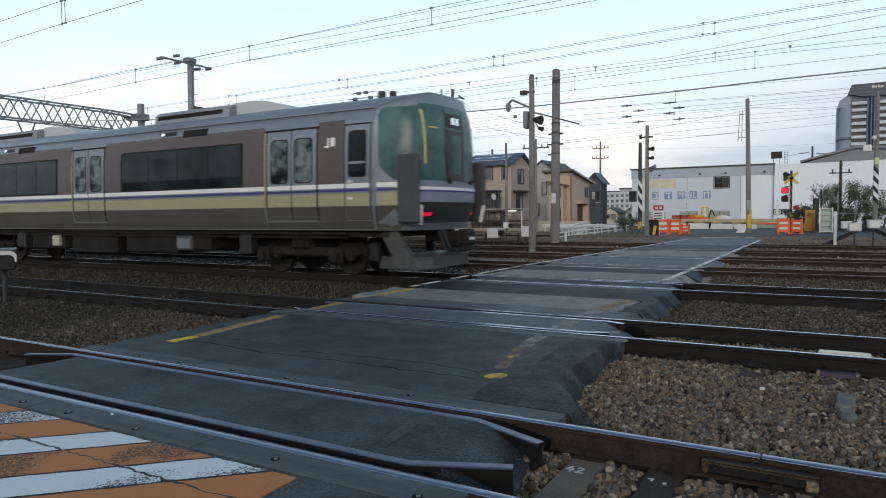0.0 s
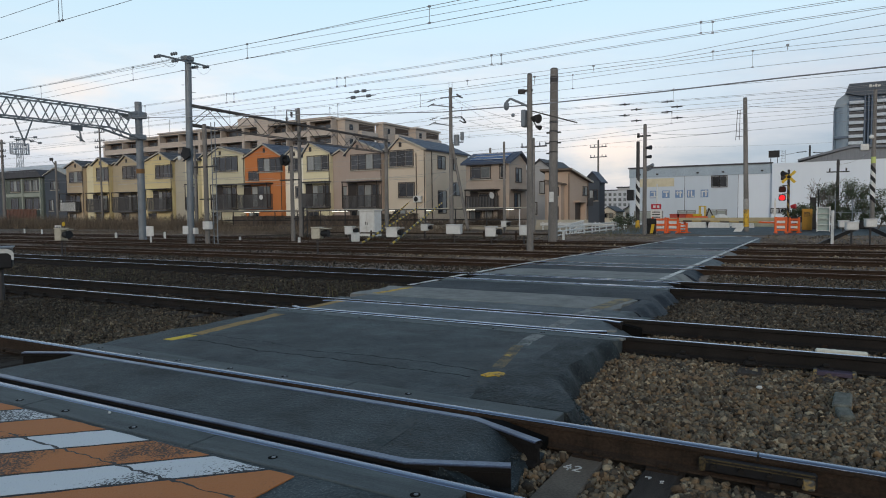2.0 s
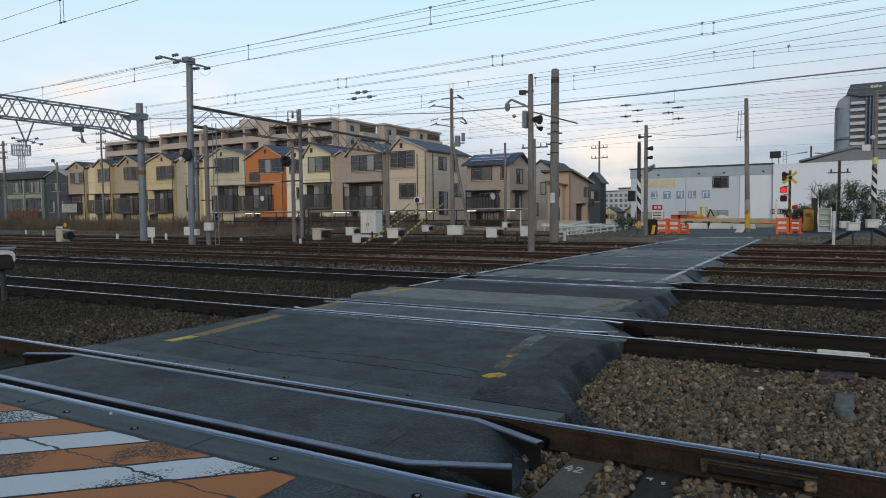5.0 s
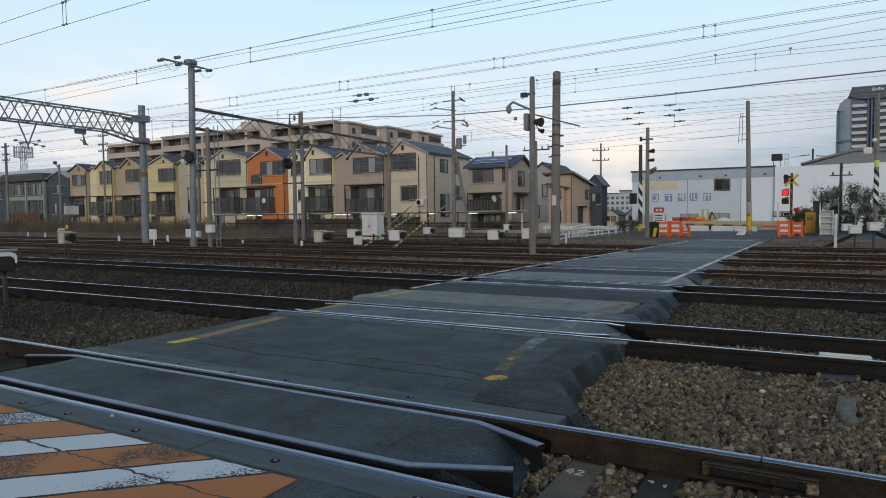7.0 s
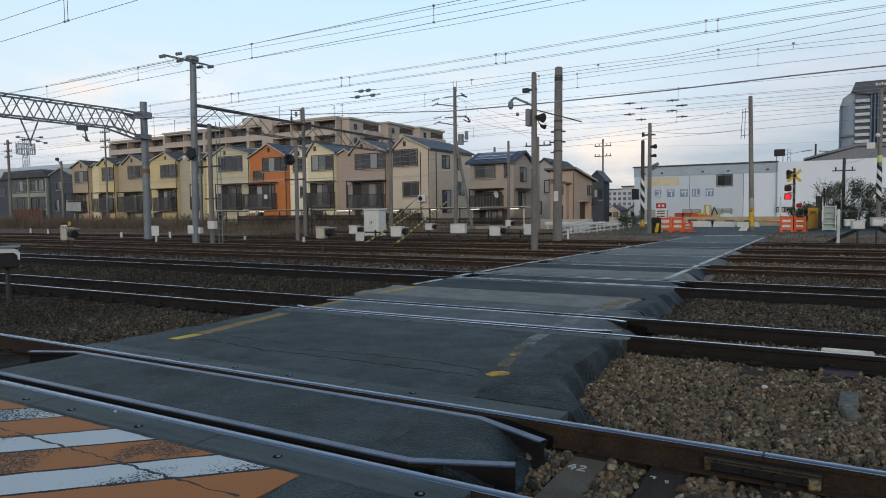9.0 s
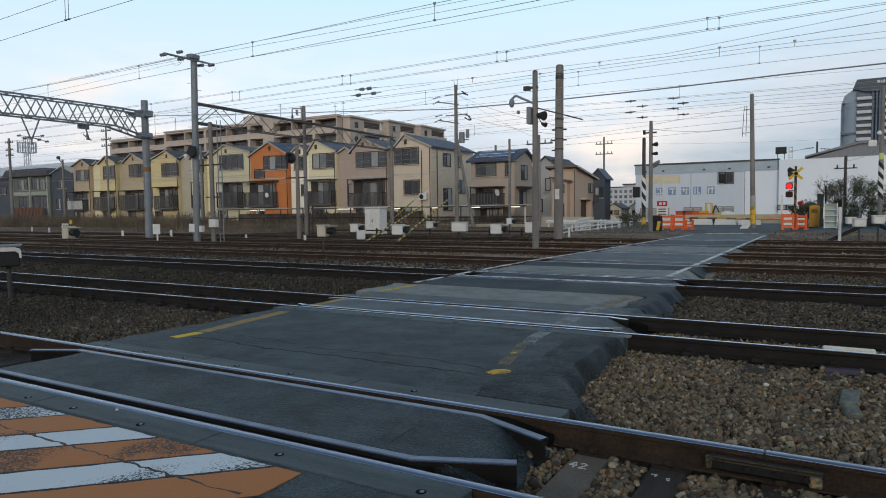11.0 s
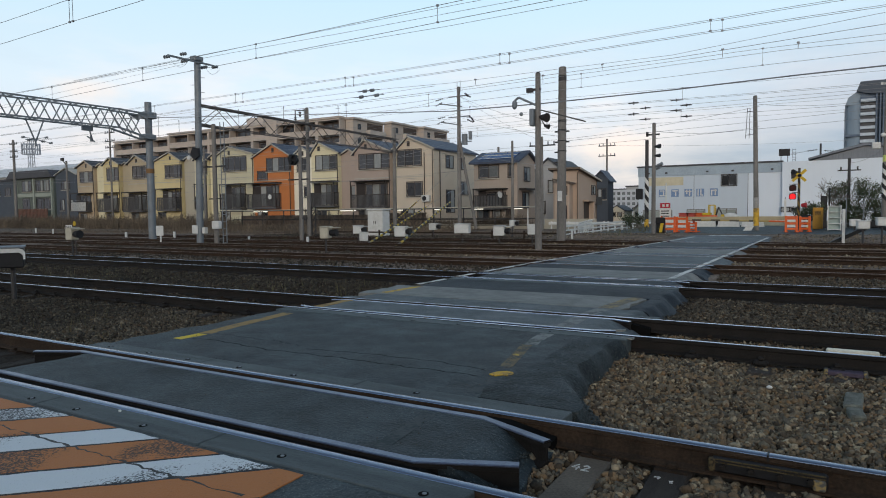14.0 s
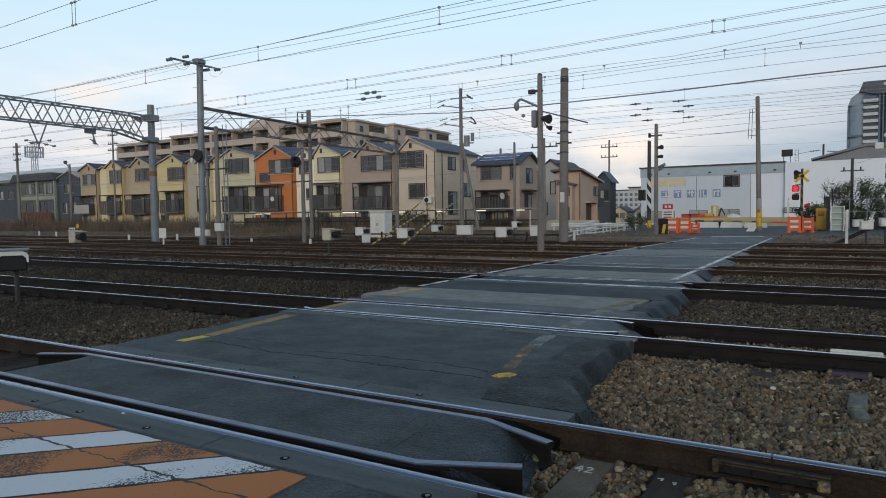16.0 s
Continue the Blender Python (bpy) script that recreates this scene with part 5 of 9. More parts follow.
def roof_of(shape, x0, x1, y0, y1, ze, zp, xp, over=0.28, thick=0.16):
    """Two sloping slabs with overhanging eaves."""
    sl, sr = (zp - ze) / max(xp - x0, 0.1), (zp - ze) / max(x1 - xp, 0.1)
    a, b = (x0 - over, ze - over * sl), (x1 + over, ze - over * sr)
    shape.prism([a, (xp, zp), (xp, zp + thick), (a[0], a[1] + thick)], y0 - over, y1 + over, 1)
    shape.prism([(xp, zp), b, (b[0], b[1] + thick), (xp, zp + thick)], y0 - over, y1 + over, 1)
    return shape


SASH = mat("grey_sash", (0.20, 0.19, 0.18), 0.5, bump=0.02)


def window(parent, x0, x1, z0, z1, y, seed=0, frame_m=None, sill=True):
    """A framed window, set a little into the wall, with sashes and perhaps a drawn curtain."""
    fm = frame_m or FRAME
    w = part("window", Shape().box(x0 - 0.07, x1 + 0.07, y - 0.07, y - 0.01, z1, z1 + 0.08).box(x0 - 0.07, x1 + 0.07, y - 0.07, y - 0.01, z0 - 0.08, z0)
             .box(x0 - 0.07, x0, y - 0.07, y - 0.01, z0, z1).box(x1, x1 + 0.07, y - 0.07, y - 0.01, z0, z1), fm, parent)
    n = max(2, round((x1 - x0) / 0.95)) if x1 - x0 > 0.9 else 1
    r = random.Random(seed * 7919 + int(3100 * x0))
    drawn = r.randrange(n) if r.random() < 0.6 else -1
    for k in range(n):
        a, b = x0 + (x1 - x0) * k / n, x0 + (x1 - x0) * (k + 1) / n
        part("pane", Shape().box(a + 0.04, b - 0.04, y - 0.035, y - 0.015, z0 + 0.04, z1 - 0.04), CURTAIN if k == drawn else FROST if r.random() < 0.18 else GLASS, w)
        if (k + seed) % 2 == 0:
            part("sash", Shape().box(a + 0.035, a + 0.085, y - 0.05, y - 0.036, z0 + 0.03, z1 - 0.03).box(b - 0.085, b - 0.035, y - 0.05, y - 0.036, z0 + 0.03, z1 - 0.03).box(a + 0.086, b - 0.086, y - 0.05, y - 0.036, z0 + 0.03, z0 + 0.09), SASH, w)
        if k:
            part("mullion", Shape().box(a - 0.04, a + 0.04, y - 0.06, y - 0.012, z0, z1), fm, w)
    if sill:
        part("sill", Shape().box(x0 - 0.15, x1 + 0.15, y - 0.16, y - 0.01, z0 - 0.17, z0 - 0.085), FRAME_LIGHT, w)
    return w


BALCONY = mat("dark_balcony_panel", (0.12, 0.115, 0.115), 0.5, c2=(0.075, 0.073, 0.074), s1=2, s2=12, bump=0.05)


def balcony(parent, x0, x1, z0, z1, y, canopy, dark=True):
    """A balcony before a recessed glazed door, with a slatted front and a flat canopy."""
    b = part("balcony", Shape().box(x0, x1, y - 1.0, y - 0.004, z0 - 0.18, z0, 0.02), BALCONY, parent, "dark slatted balcony")
    part("rail", Shape().box(x0, x1, y - 1.0, y - 0.94, z1, z1 + 0.07).box(x0, x0 + 0.06, y - 0.94, y - 0.01, z1, z1 + 0.07).box(x1 - 0.06, x1, y - 0.94, y - 0.01, z1, z1 + 0.07), FRAME, b)
    n = max(3, int((x1 - x0) / 0.16))
    s = Shape()
    for k in range(n):
        a = x0 + (x1 - x0) * (k + 0.1) / n
        s.box(a, a + 0.42 * (x1 - x0) / n, y - 0.99, y - 0.95, z0, z1)
    tagged(part("front", s, BALCONY if dark else BOX_WHITE, b), kind="stuff")
    for c0 in (x0, x1 - 0.03):
        t = Shape()
        for k in range(5):
            t.box(c0, c0 + 0.03, y - 0.9 + 0.19 * k, y - 0.83 + 0.19 * k, z0, z1)
        tagged(part("side", t, BALCONY, b), kind="stuff")
    if canopy:
        top = canopy[2]
        part("canopy", Shape().box(canopy[0], canopy[1], y - 1.15, y - 0.004, top, top + 0.12, 0.02), FRAME, b)
        for c0 in (canopy[0] + 0.03, canopy[1] - 0.11):
            part("post", Shape().box(c0, c0 + 0.08, y - 1.1, y - 1.02, z0, top), FRAME, b)
        window(parent, x0 + 0.3 * (x1 - x0), x1 - 0.08 * (x1 - x0), z0 + 0.12, top - 0.3, y, int(10 * x0), sill=False)
        # a dark sheet on the wall imitates the shaded recess beside the door
        part("recess", Shape().box(x0 + 0.05, x0 + 0.27 * (x1 - x0), y - 0.03, y - 0.004, z0, top - 0.1), FRAME, b)


def house(x0, x1, ze, xp, zp, wall, windows=(), balconies=(), canopy=None, y=60.0, depth=9.0, roof=ROOF_DARK, label="", trim=FRAME_LIGHT):
    cx = (x0 + x1) / 2
    ob = thing("house", (cx, y, 0), label, "house", "terrace of houses along the railway")
    m = lambda v: v - cx
    part("wall", gabled(Shape(), m(x0), m(x1), 0, depth, ze, zp, m(xp)), WALLS[wall], ob)
    part("roof", roof_of(Shape(), m(x0), m(x1), 0, depth, ze, zp, m(xp)), roof, ob)
    sl, sr = (zp - ze) / max(xp - x0, 0.1), (zp - ze) / max(x1 - xp, 0.1)
    o = 0.30
    part("bargeboard", Shape().beam((m(x0) - o, -0.32, ze - o * sl + 0.05), (m(xp), -0.32, zp + 0.05), 0.06, 0.15).beam((m(xp), -0.32, zp + 0.05), (m(x1) + o, -0.32, ze - o * sr + 0.05), 0.06, 0.15), trim, ob)
    if zp - ze > 0.9:
        part("gable_vent", Shape().box(m(xp) - 0.17, m(xp) + 0.17, -0.05, -0.004, zp - 1.0, zp - 0.45), FRAME, ob)
    for k, (a, b, z0, z1) in enumerate(windows):
        window(ob, m(a), m(b), z0, z1, 0.0, int(10 * x0) + k)
    for a, b, z0, z1 in balconies:
        balcony(ob, m(a), m(b), z0, z1, 0.0, canopy and (m(canopy[0]), m(canopy[1]), canopy[2]), dark=wall != "beige")
    part("downpipe", Shape().tube((m(x1) - 0.1, -0.08, -0.2), (m(x1) - 0.1, -0.08, ze - 0.15), 0.045, n=6), FRAME, ob)
    # ground-floor door and window, low behind the brush
    if x1 - x0 > 3.5:
        window(ob, m(x0) + 0.6, m(x0) + 2.2, 0.3, 1.55, 0.0, int(9 * x1))
        part("string_course", Shape().box(m(x0), m(x1), -0.035, -0.004, ze - 2.95, ze - 2.85), trim, ob)
    return ob


house(-100.48, -96.17, 8.62, -98.09, 9.55, "beige", [(-99.67, -96.49, 6.38, 7.92)], [(-100.92, -96.83, 1.99, 3.29)], (-100.82, -96.59, 4.59), depth=9.0, roof=ROOF_DARK, label="tan three-storey house with a gabled dark roof")
house(-96.13, -93.79, 8.56, -94.98, 9.06, "cream", y=60.5, depth=8.0, roof=ROOF_DARK, label="cream rendered wing with a small gable")
house(-93.72, -89.83, 8.75, -92.03, 9.68, "yellow", [(-92.81, -90.11, 6.42, 8.24)], [(-93.97, -90.15, 1.93, 3.68)], (-94.05, -90.09, 4.52), depth=9.0, roof=ROOF_DARK, label="pale yellow three-storey house with a gabled dark roof")
house(-89.79, -87.86, 8.54, -88.86, 8.95, "sand", y=60.5, depth=8.0, roof=ROOF_DARK, label="sand rendered wing with a small gable")
house(-87.80, -83.14, 8.63, -85.82, 9.77, "sand", [(-86.68, -83.27, 6.53, 8.21)], [(-87.88, -83.41, 1.86, 3.8)], (-87.97, -83.37, 4.45), depth=9.0, roof=ROOF_DARK, label="sand-coloured three-storey house with a gabled dark roof")
house(-81.85, -76.20, 8.64, -78.44, 9.78, "yellow", [(-79.49, -76.09, 6.35, 8.05)], [(-80.23, -76.21, 1.94, 3.57)], (-80.4, -76.04, 4.74), depth=9.0, roof=ROOF_DARK, label="yellow three-storey house with a gabled dark roof")
house(-76.15, -73.47, 8.6, -74.88, 9.13, "greige", y=60.5, depth=8.0, roof=ROOF_DARK, label="grey-beige rendered wing with a small gable")
house(-73.43, -71.04, 8.55, -72.19, 9.29, "cream", [(-71.91, -71.04, 6.66, 8.29)], [(-72.37, -71.27, 1.95, 3.52)], (-72.4, -71.19, 5.17), depth=9.0, roof=ROOF_DARK, label="cream three-storey house with a gabled dark roof")
house(-70.99, -69.10, 8.74, -70.01, 9.33, "cream", y=60.5, depth=8.0, roof=ROOF_DARK, label="cream rendered wing with a small gable")
house(-69.04, -62.45, 8.81, -66.82, 9.88, "olive", [(-67.92, -63.72, 6.8, 8.6)], [(-67.62, -63.73, 1.95, 3.76)], (-67.56, -63.67, 4.99), depth=9.0, roof=ROOF_DARK, label="pale olive three-storey house with a gabled dark roof")
house(-62.42, -56.22, 8.27, -59.11, 9.78, "orange", [(-60.12, -56.2, 6.49, 8.07), (-61.73, -60.09, 5.48, 6.53)], [(-62.73, -57.83, 2.03, 3.64)], (-62.97, -57.69, 4.97), depth=9.0, roof=ROOF_BLUE, label="bright orange three-storey house with a gabled blue roof")
house(-56.17, -52.91, 8.16, -54.72, 9.18, "white", [(-55.57, -53.78, 6.35, 7.9), (-54.51, -53.89, 3.23, 4.51)], y=60.5, depth=8.0, roof=ROOF_BLUE, label="off-white rendered wing with a small gable")
house(-52.87, -48.82, 8.23, -51.72, 9.53, "cream", [(-52.2, -49.06, 6.32, 7.96)], [(-52.6, -48.76, 2.1, 3.56)], (-52.73, -48.64, 4.87), depth=9.0, roof=ROOF_BLUE, label="cream three-storey house with a gabled blue roof")
house(-48.79, -46.54, 7.93, -47.56, 8.51, "taupe", [(-47.34, -46.61, 3.02, 4.31)], y=60.5, depth=8.0, roof=ROOF_DARK, label="taupe rendered wing with a small gable")
house(-46.49, -41.56, 7.99, -44.89, 9.37, "taupe", [(-45.8, -41.69, 6.16, 7.79)], [(-46.31, -41.63, 1.82, 3.21)], (-46.36, -41.53, 4.72), depth=9.0, roof=ROOF_BLUE, label="taupe three-storey house with a gabled blue roof")
house(-41.51, -40.65, 8.14, -41.08, 8.33, "cream", y=60.5, depth=8.0, roof=ROOF_DARK, label="narrow cream rendered wing with a small gable")
h9 = house(-40.69, -35.98, 7.99, -39.14, 9.37, "khaki", [(-40.56, -37.51, 6.27, 7.97), (-39.37, -37.42, 2.97, 4.48)], depth=9.8, roof=ROOF_BLUE, label="broad beige three-storey house with a gabled blue roof")

# side windows, air conditioner and pipes of the end house, on its wall towards the crossing
def side_window(parent, x, y0, y1, z0, z1):
    """A framed window in a wall that faces +x."""
    w = part("window", Shape().box(x + 0.01, x + 0.07, y0 - 0.07, y1 + 0.07, z1, z1 + 0.08).box(x + 0.01, x + 0.07, y0 - 0.07, y1 + 0.07, z0 - 0.08, z0)
             .box(x + 0.01, x + 0.07, y0 - 0.07, y0, z0, z1).box(x + 0.01, x + 0.07, y1, y1 + 0.07, z0, z1), FRAME, parent)
    mid = (y0 + y1) / 2
    part("pane", Shape().box(x + 0.012, x + 0.03, y0 + 0.03, mid - 0.03, z0 + 0.03, z1 - 0.03), GLASS, w)
    part("pane", Shape().box(x + 0.012, x + 0.03, mid + 0.03, y1 - 0.03, z0 + 0.03, z1 - 0.03), CURTAIN, w)
    part("mullion", Shape().box(x + 0.012, x + 0.06, mid - 0.03, mid + 0.03, z0, z1), FRAME, w)


hx = (-40.69 - 35.98) / 2
for y0, y1, z0, z1 in ((2.6, 4.2, 6.1, 7.4), (5.6, 6.8, 6.1, 7.4), (2.6, 4.4, 1.2, 3.6), (5.8, 7.6, 3.2, 4.6)):
    side_window(h9, -35.98 - hx, y0, y1, z0, z1)
part("downpipe", Shape().tube((-35.9 - hx, 1.2, -0.2), (-35.9 - hx, 1.2, 7.8), 0.05, n=6), FRAME, h9)
part("downpipe", Shape().tube((-37.1 - hx, -0.08, -0.2), (-37.1 - hx, -0.08, 7.6), 0.05, n=6), FRAME, h9)
ac = part("air_conditioner", Shape().box(-37.3 - hx, -36.35 - hx, -0.42, -0.02, 2.35, 3.05, 0.03), BOX_WHITE, h9, "white outdoor air conditioner on the wall")
part("fan_grille", Shape().tube((-36.95 - hx, -0.44, 2.7), (-36.95 - hx, -0.42, 2.7), 0.26, n=16), BLACK, ac)
for x, z in ((-58.5, 3.3),):
    d = solid("satellite_dish", Shape().tube((x, 58.7, z), (x, 58.8, z), 0.30, 0.24, n=16).tube((x, 58.8, z), (x, 59.02, z - 0.2), 0.03, n=6), BOX_WHITE, "small white satellite dish on a balcony", "satellite dish")

# house with solar panels
sol = thing("house", (-27.8, 58.0, 0), "brown-beige two-storey house with blue solar panels on the roof", "house", "houses by the street")
part("wall", Shape().box(-2.35, 2.31, 0, 4.4, -0.35, 6.1), WALLS["brown"], sol)
part("roof", Shape().prism([(-0.45, 5.85), (2.4, 7.0), (4.85, 5.95), (4.85, 6.12), (2.4, 7.2), (-0.45, 6.05)], -2.7, 2.65, 0), ROOF_BLUE, sol)
part("gable", Shape().prism([(0, 6.03), (4.4, 6.09), (2.4, 6.99)], 2.1, 2.3, 0), WALLS["brown"], sol)
for k in range(3):
    p = part("solar_panel", Shape().prism([(0.25, 6.35), (1.95, 7.04), (1.95, 7.09), (0.25, 6.40)], -2.0 + 1.3 * k, -0.75 + 1.3 * k, 0), SOLAR, sol, "dark blue solar panel")
    for q in range(3):
        y, z = 0.25 + 0.83 * q, 6.405 + 0.337 * q
        part("panel_frame", Shape().box(-2.0 + 1.3 * k, -0.75 + 1.3 * k, y, y + 0.05, z, z + 0.035), BOX_WHITE, p)
window(sol, -1.75, 0.35, 4.55, 5.7, 0.0, 3)
window(sol, 1.4, 1.9, 4.5, 5.7, 0.0, 4)
balcony(sol, -1.9, 1.3, 1.6, 2.75, 0.0, (-1.95, 1.35, 3.35))
side_window(sol, 2.31, 1.6, 3.0, 4.2, 5.5)
side_window(sol, 2.31, 1.2, 2.7, 1.6, 3.0)
part("porch", Shape().box(2.32, 3.1, 0.4, 3.6, 3.3, 3.45), FRAME, sol)
d = solid("satellite_dish", Shape().tube((-26.75, 56.75, 2.85), (-26.7, 56.85, 2.88), 0.33, 0.26, n=16).tube((-26.7, 56.85, 2.85), (-26.7, 57.02, 2.55), 0.03, n=6), BOX_WHITE, "small white satellite dish on a balcony", "satellite dish")

grey_house = thing("house", (-25.2, 66.0, 0), "pale grey two-storey house with a dark gabled roof", "house", "houses by the street")
part("wall", gabled(Shape(), -1.8, 1.5, 0, 7, 5.4, 6.7, -0.2), WALLS["grey"], grey_house)
part("roof", roof_of(Shape(), -1.8, 1.5, 0, 7, 5.4, 6.7, -0.2), ROOF_DARK, grey_house)
window(grey_house, -0.2, 0.8, 3.2, 4.4, 0.0, 9)
window(grey_house, -1.4, -0.6, 1.0, 2.2, 0.0, 8)

peach = thing("house", (-19.2, 56.0, 0), "peach rendered two-storey house with a brown gabled roof", "house", "houses by the street")
BROWN_ROOF = mat("brown_roof", (0.15, 0.115, 0.09), 0.7, s1=2, s2=15)
part("wall", Shape().prism([(0, -0.35), (5.3, -0.35), (5.3, 4.02), (0, 4.78)], -1.9, 0.4, 0), WALLS["peach"], peach)
part("roof", Shape().prism([(-0.55, 4.86), (5.8, 3.95), (5.8, 4.10), (-0.55, 5.03)], -2.2, 0.75, 0), BROWN_ROOF, peach)
part("bargeboard", Shape().beam((0.77, -0.56, 4.93), (0.77, 5.8, 4.02), 0.05, 0.16), FRAME_LIGHT, peach)
part("roof_panel", Shape().prism([(1.5, 4.74), (4.2, 4.35), (4.2, 4.41), (1.5, 4.80)], -1.6, 0.6, 0), BOX_WHITE, peach, "pale roof panel")
part("bay", Shape().box(-1.4, -0.1, -0.9, -0.004, -0.35, 3.6), WALLS["peach"], peach)
part("bay_roof", Shape().prism([(-1.6, 3.95), (0.15, 3.58), (0.15, 3.70), (-1.6, 4.08)], -1.15, -0.01, 1), BROWN_ROOF, peach)
part("downpipe", Shape().tube((0.34, -0.08, -0.3), (0.34, -0.08, 4.6), 0.05, n=6), BROWN_ROOF, peach)
part("downpipe", Shape().tube((0.47, 5.1, -0.3), (0.47, 5.1, 4.0), 0.05, n=6), BROWN_ROOF, peach)
window(peach, -0.75, -0.35, 2.7, 3.3, -0.9, 5)
part("door", Shape().box(-1.0, -0.3, -0.95, -0.904, -0.2, 1.7), FRAME, peach)
# no recess here: the entrance's shade is a dark sheet on the wall
part("entry", Shape().box(0.404, 0.43, 1.5, 2.9, 0.0, 2.0), FRAME, peach, "dark sheet for the shaded entrance")
part("entry_hood", Shape().box(0.404, 0.95, 1.2, 3.3, 2.05, 2.2), WALLS["peach"], peach)
part("entry_wall", Shape().box(0.404, 0.9, 3.0, 3.3, -0.3, 2.05), WALLS["peach"], peach)
side_window(peach, 0.4, 3.7, 4.9, 2.75, 3.5)
part("balcony", Shape().box(0.404, 0.95, 3.5, 5.2, 1.75, 1.85).box(0.91, 0.95, 3.5, 5.2, 1.85, 2.5), FRAME, peach, "dark balcony on the street side")
part("low_wall", Shape().box(-2.0, 2.6, -1.9, -1.75, -0.35, 0.55), WALLS["greige"], peach)

slate_house = thing("house", (-23.45, 80.0, 0), "dark slate-grey house with a blue gabled roof", "house", "houses by the street")
part("wall", gabled(Shape(), -1.5, 0.35, 0, 2.4, 5.0, 6.0, -0.5), WALLS["slate"], slate_house)
part("roof", roof_of(Shape(), -1.5, 0.35, 0, 2.4, 5.0, 6.0, -0.5), ROOF_BLUE, slate_house)
window(slate_house, -0.9, 0.1, 2.6, 3.8, 0.0, 2)

# low greenish flats and a dark house beyond the grass
FLAT_TRIM = mat("pale_sage_trim", (0.30, 0.335, 0.295), 0.8)
flats = thing("house", (-131, 70, 0), "grey-green two-storey flats with a shallow dark roof", "house", "houses beyond the grass")
part("wall", Shape().box(-8, 6.2, 0, 9, -0.3, 8.5), WALLS["sage"], flats)
part("roof", Shape().prism([(-9.0, 8.5), (7.2, 8.5), (5.5, 9.9), (-7.5, 9.9)], -0.8, 10, 1), ROOF_DARK, flats)
for x in (-4.6, 0.2, 3.0):
    window(flats, x, x + (3.2 if x < 0 else 2.4), 6.0, 8.0, 0.0, int(x))
    window(flats, x, x + 2.4, 2.6, 4.6, 0.0, int(x) + 3)
for x in (-6.6, -0.4, 5.6):
    part("pilaster", Shape().box(x, x + 0.35, -0.35, -0.004, -0.3, 8.4), FLAT_TRIM, flats)
part("floor_band", Shape().box(-6.2, 5.6, -0.2, -0.005, 4.9, 5.6), FLAT_TRIM, flats)
RUST_RAIL = mat("rust_brown_fence", (0.15, 0.075, 0.055), 0.8, c2=(0.09, 0.045, 0.035), s1=1.5, s2=12)
deck = part("balcony", Shape().box(-5.6, 5.8, -1.2, -0.01, 0.85, 1.0, 0.03).box(-5.6, 5.8, -1.2, -1.1, 2.45, 2.6).box(-5.6, 5.8, -1.2, -1.1, 1.7, 1.8), RUST_RAIL, flats, "rust-brown balcony railing")
for k in range(24):
    part("baluster", Shape().box(-5.55 + 0.48 * k, -5.23 + 0.48 * k, -1.18, -1.12, 1.003, 2.447), RUST_RAIL, deck)
for k in range(6):
    part("brace", Shape().beam((-5.4 + 1.9 * k, -1.0, -0.3), (-4.4 + 1.9 * k, -1.0, 0.9), 0.14), RUST_RAIL, deck)
dark_house = thing("house", (-114, 66, 0), "dark blue-grey house with pale eaves", "house", "houses beyond the grass")
part("wall", gabled(Shape(), -3.0, 3.2, 0, 8, 8.3, 9.4, 0.2), WALLS["slate"], dark_house)
part("roof", roof_of(Shape(), -3.0, 3.2, 0, 8, 8.3, 9.4, 0.2), FRAME_LIGHT, dark_house)
window(dark_house, -1.8, -0.6, 2.2, 4.0, 0.0, 5)
window(dark_house, 0.9, 2.0, 2.2, 4.0, 0.0, 6)
window(dark_house, -1.2, 1.2, 5.8, 7.2, 0.0, 7)
for x0, x1, y, z in ((-175, -141, 72, 8.5), (-120, -101, 80, 8.8)):
    o = thing("house", ((x0 + x1) / 2, y, 0), "plain dark blue-grey flat-roofed house", "house", "houses beyond the grass")
    part("wall", Shape().box(x0 - (x0 + x1) / 2, x1 - (x0 + x1) / 2, 0, 8, -0.3, z), WALLS["slate"], o)
    part("roof", Shape().box(x0 - (x0 + x1) / 2 - 0.4, x1 - (x0 + x1) / 2 + 0.4, -0.4, 8.4, z, z + 0.3), ROOF_DARK, o)
    for k in range(int((x1 - x0) / 4)):
        window(o, x0 - (x0 + x1) / 2 + 1 + 4 * k, x0 - (x0 + x1) / 2 + 3 + 4 * k, 5.5, 7.0, 0.0, k)

hall = thing("distant_building", (-155, 92, 0), "long hall with a pale metal roof beyond the flats", "building")
part("wall", Shape().box(-45, 12, 0, 10, -0.3, 11.4), WALLS["grey"], hall)
part("roof", Shape().prism([(-0.6, 11.4), (5, 14.2), (10.6, 11.4)], -45.6, 12.6, 0), mat("pale_metal_roof", (0.58, 0.60, 0.62), 0.6, s1=0.4, s2=3), hall)
# ---- apartment block behind the terrace ----
flat_block = thing("apartment_building", (-118, 100, 0), "large terracotta-brown apartment block with deep balconies on every floor", "apartment building")
T_WALL, PALE = WALLS["terracotta"], mat("pale_parapet", (0.52, 0.46, 0.41), 0.8, s1=0.6, s2=12, bump=0.1)
# dark brown puts the deep balconies' shade into the walls behind them
SHADE = mat("balcony_shade", (0.085, 0.065, 0.055), 0.8, s1=0.7, s2=8, bump=0.05)


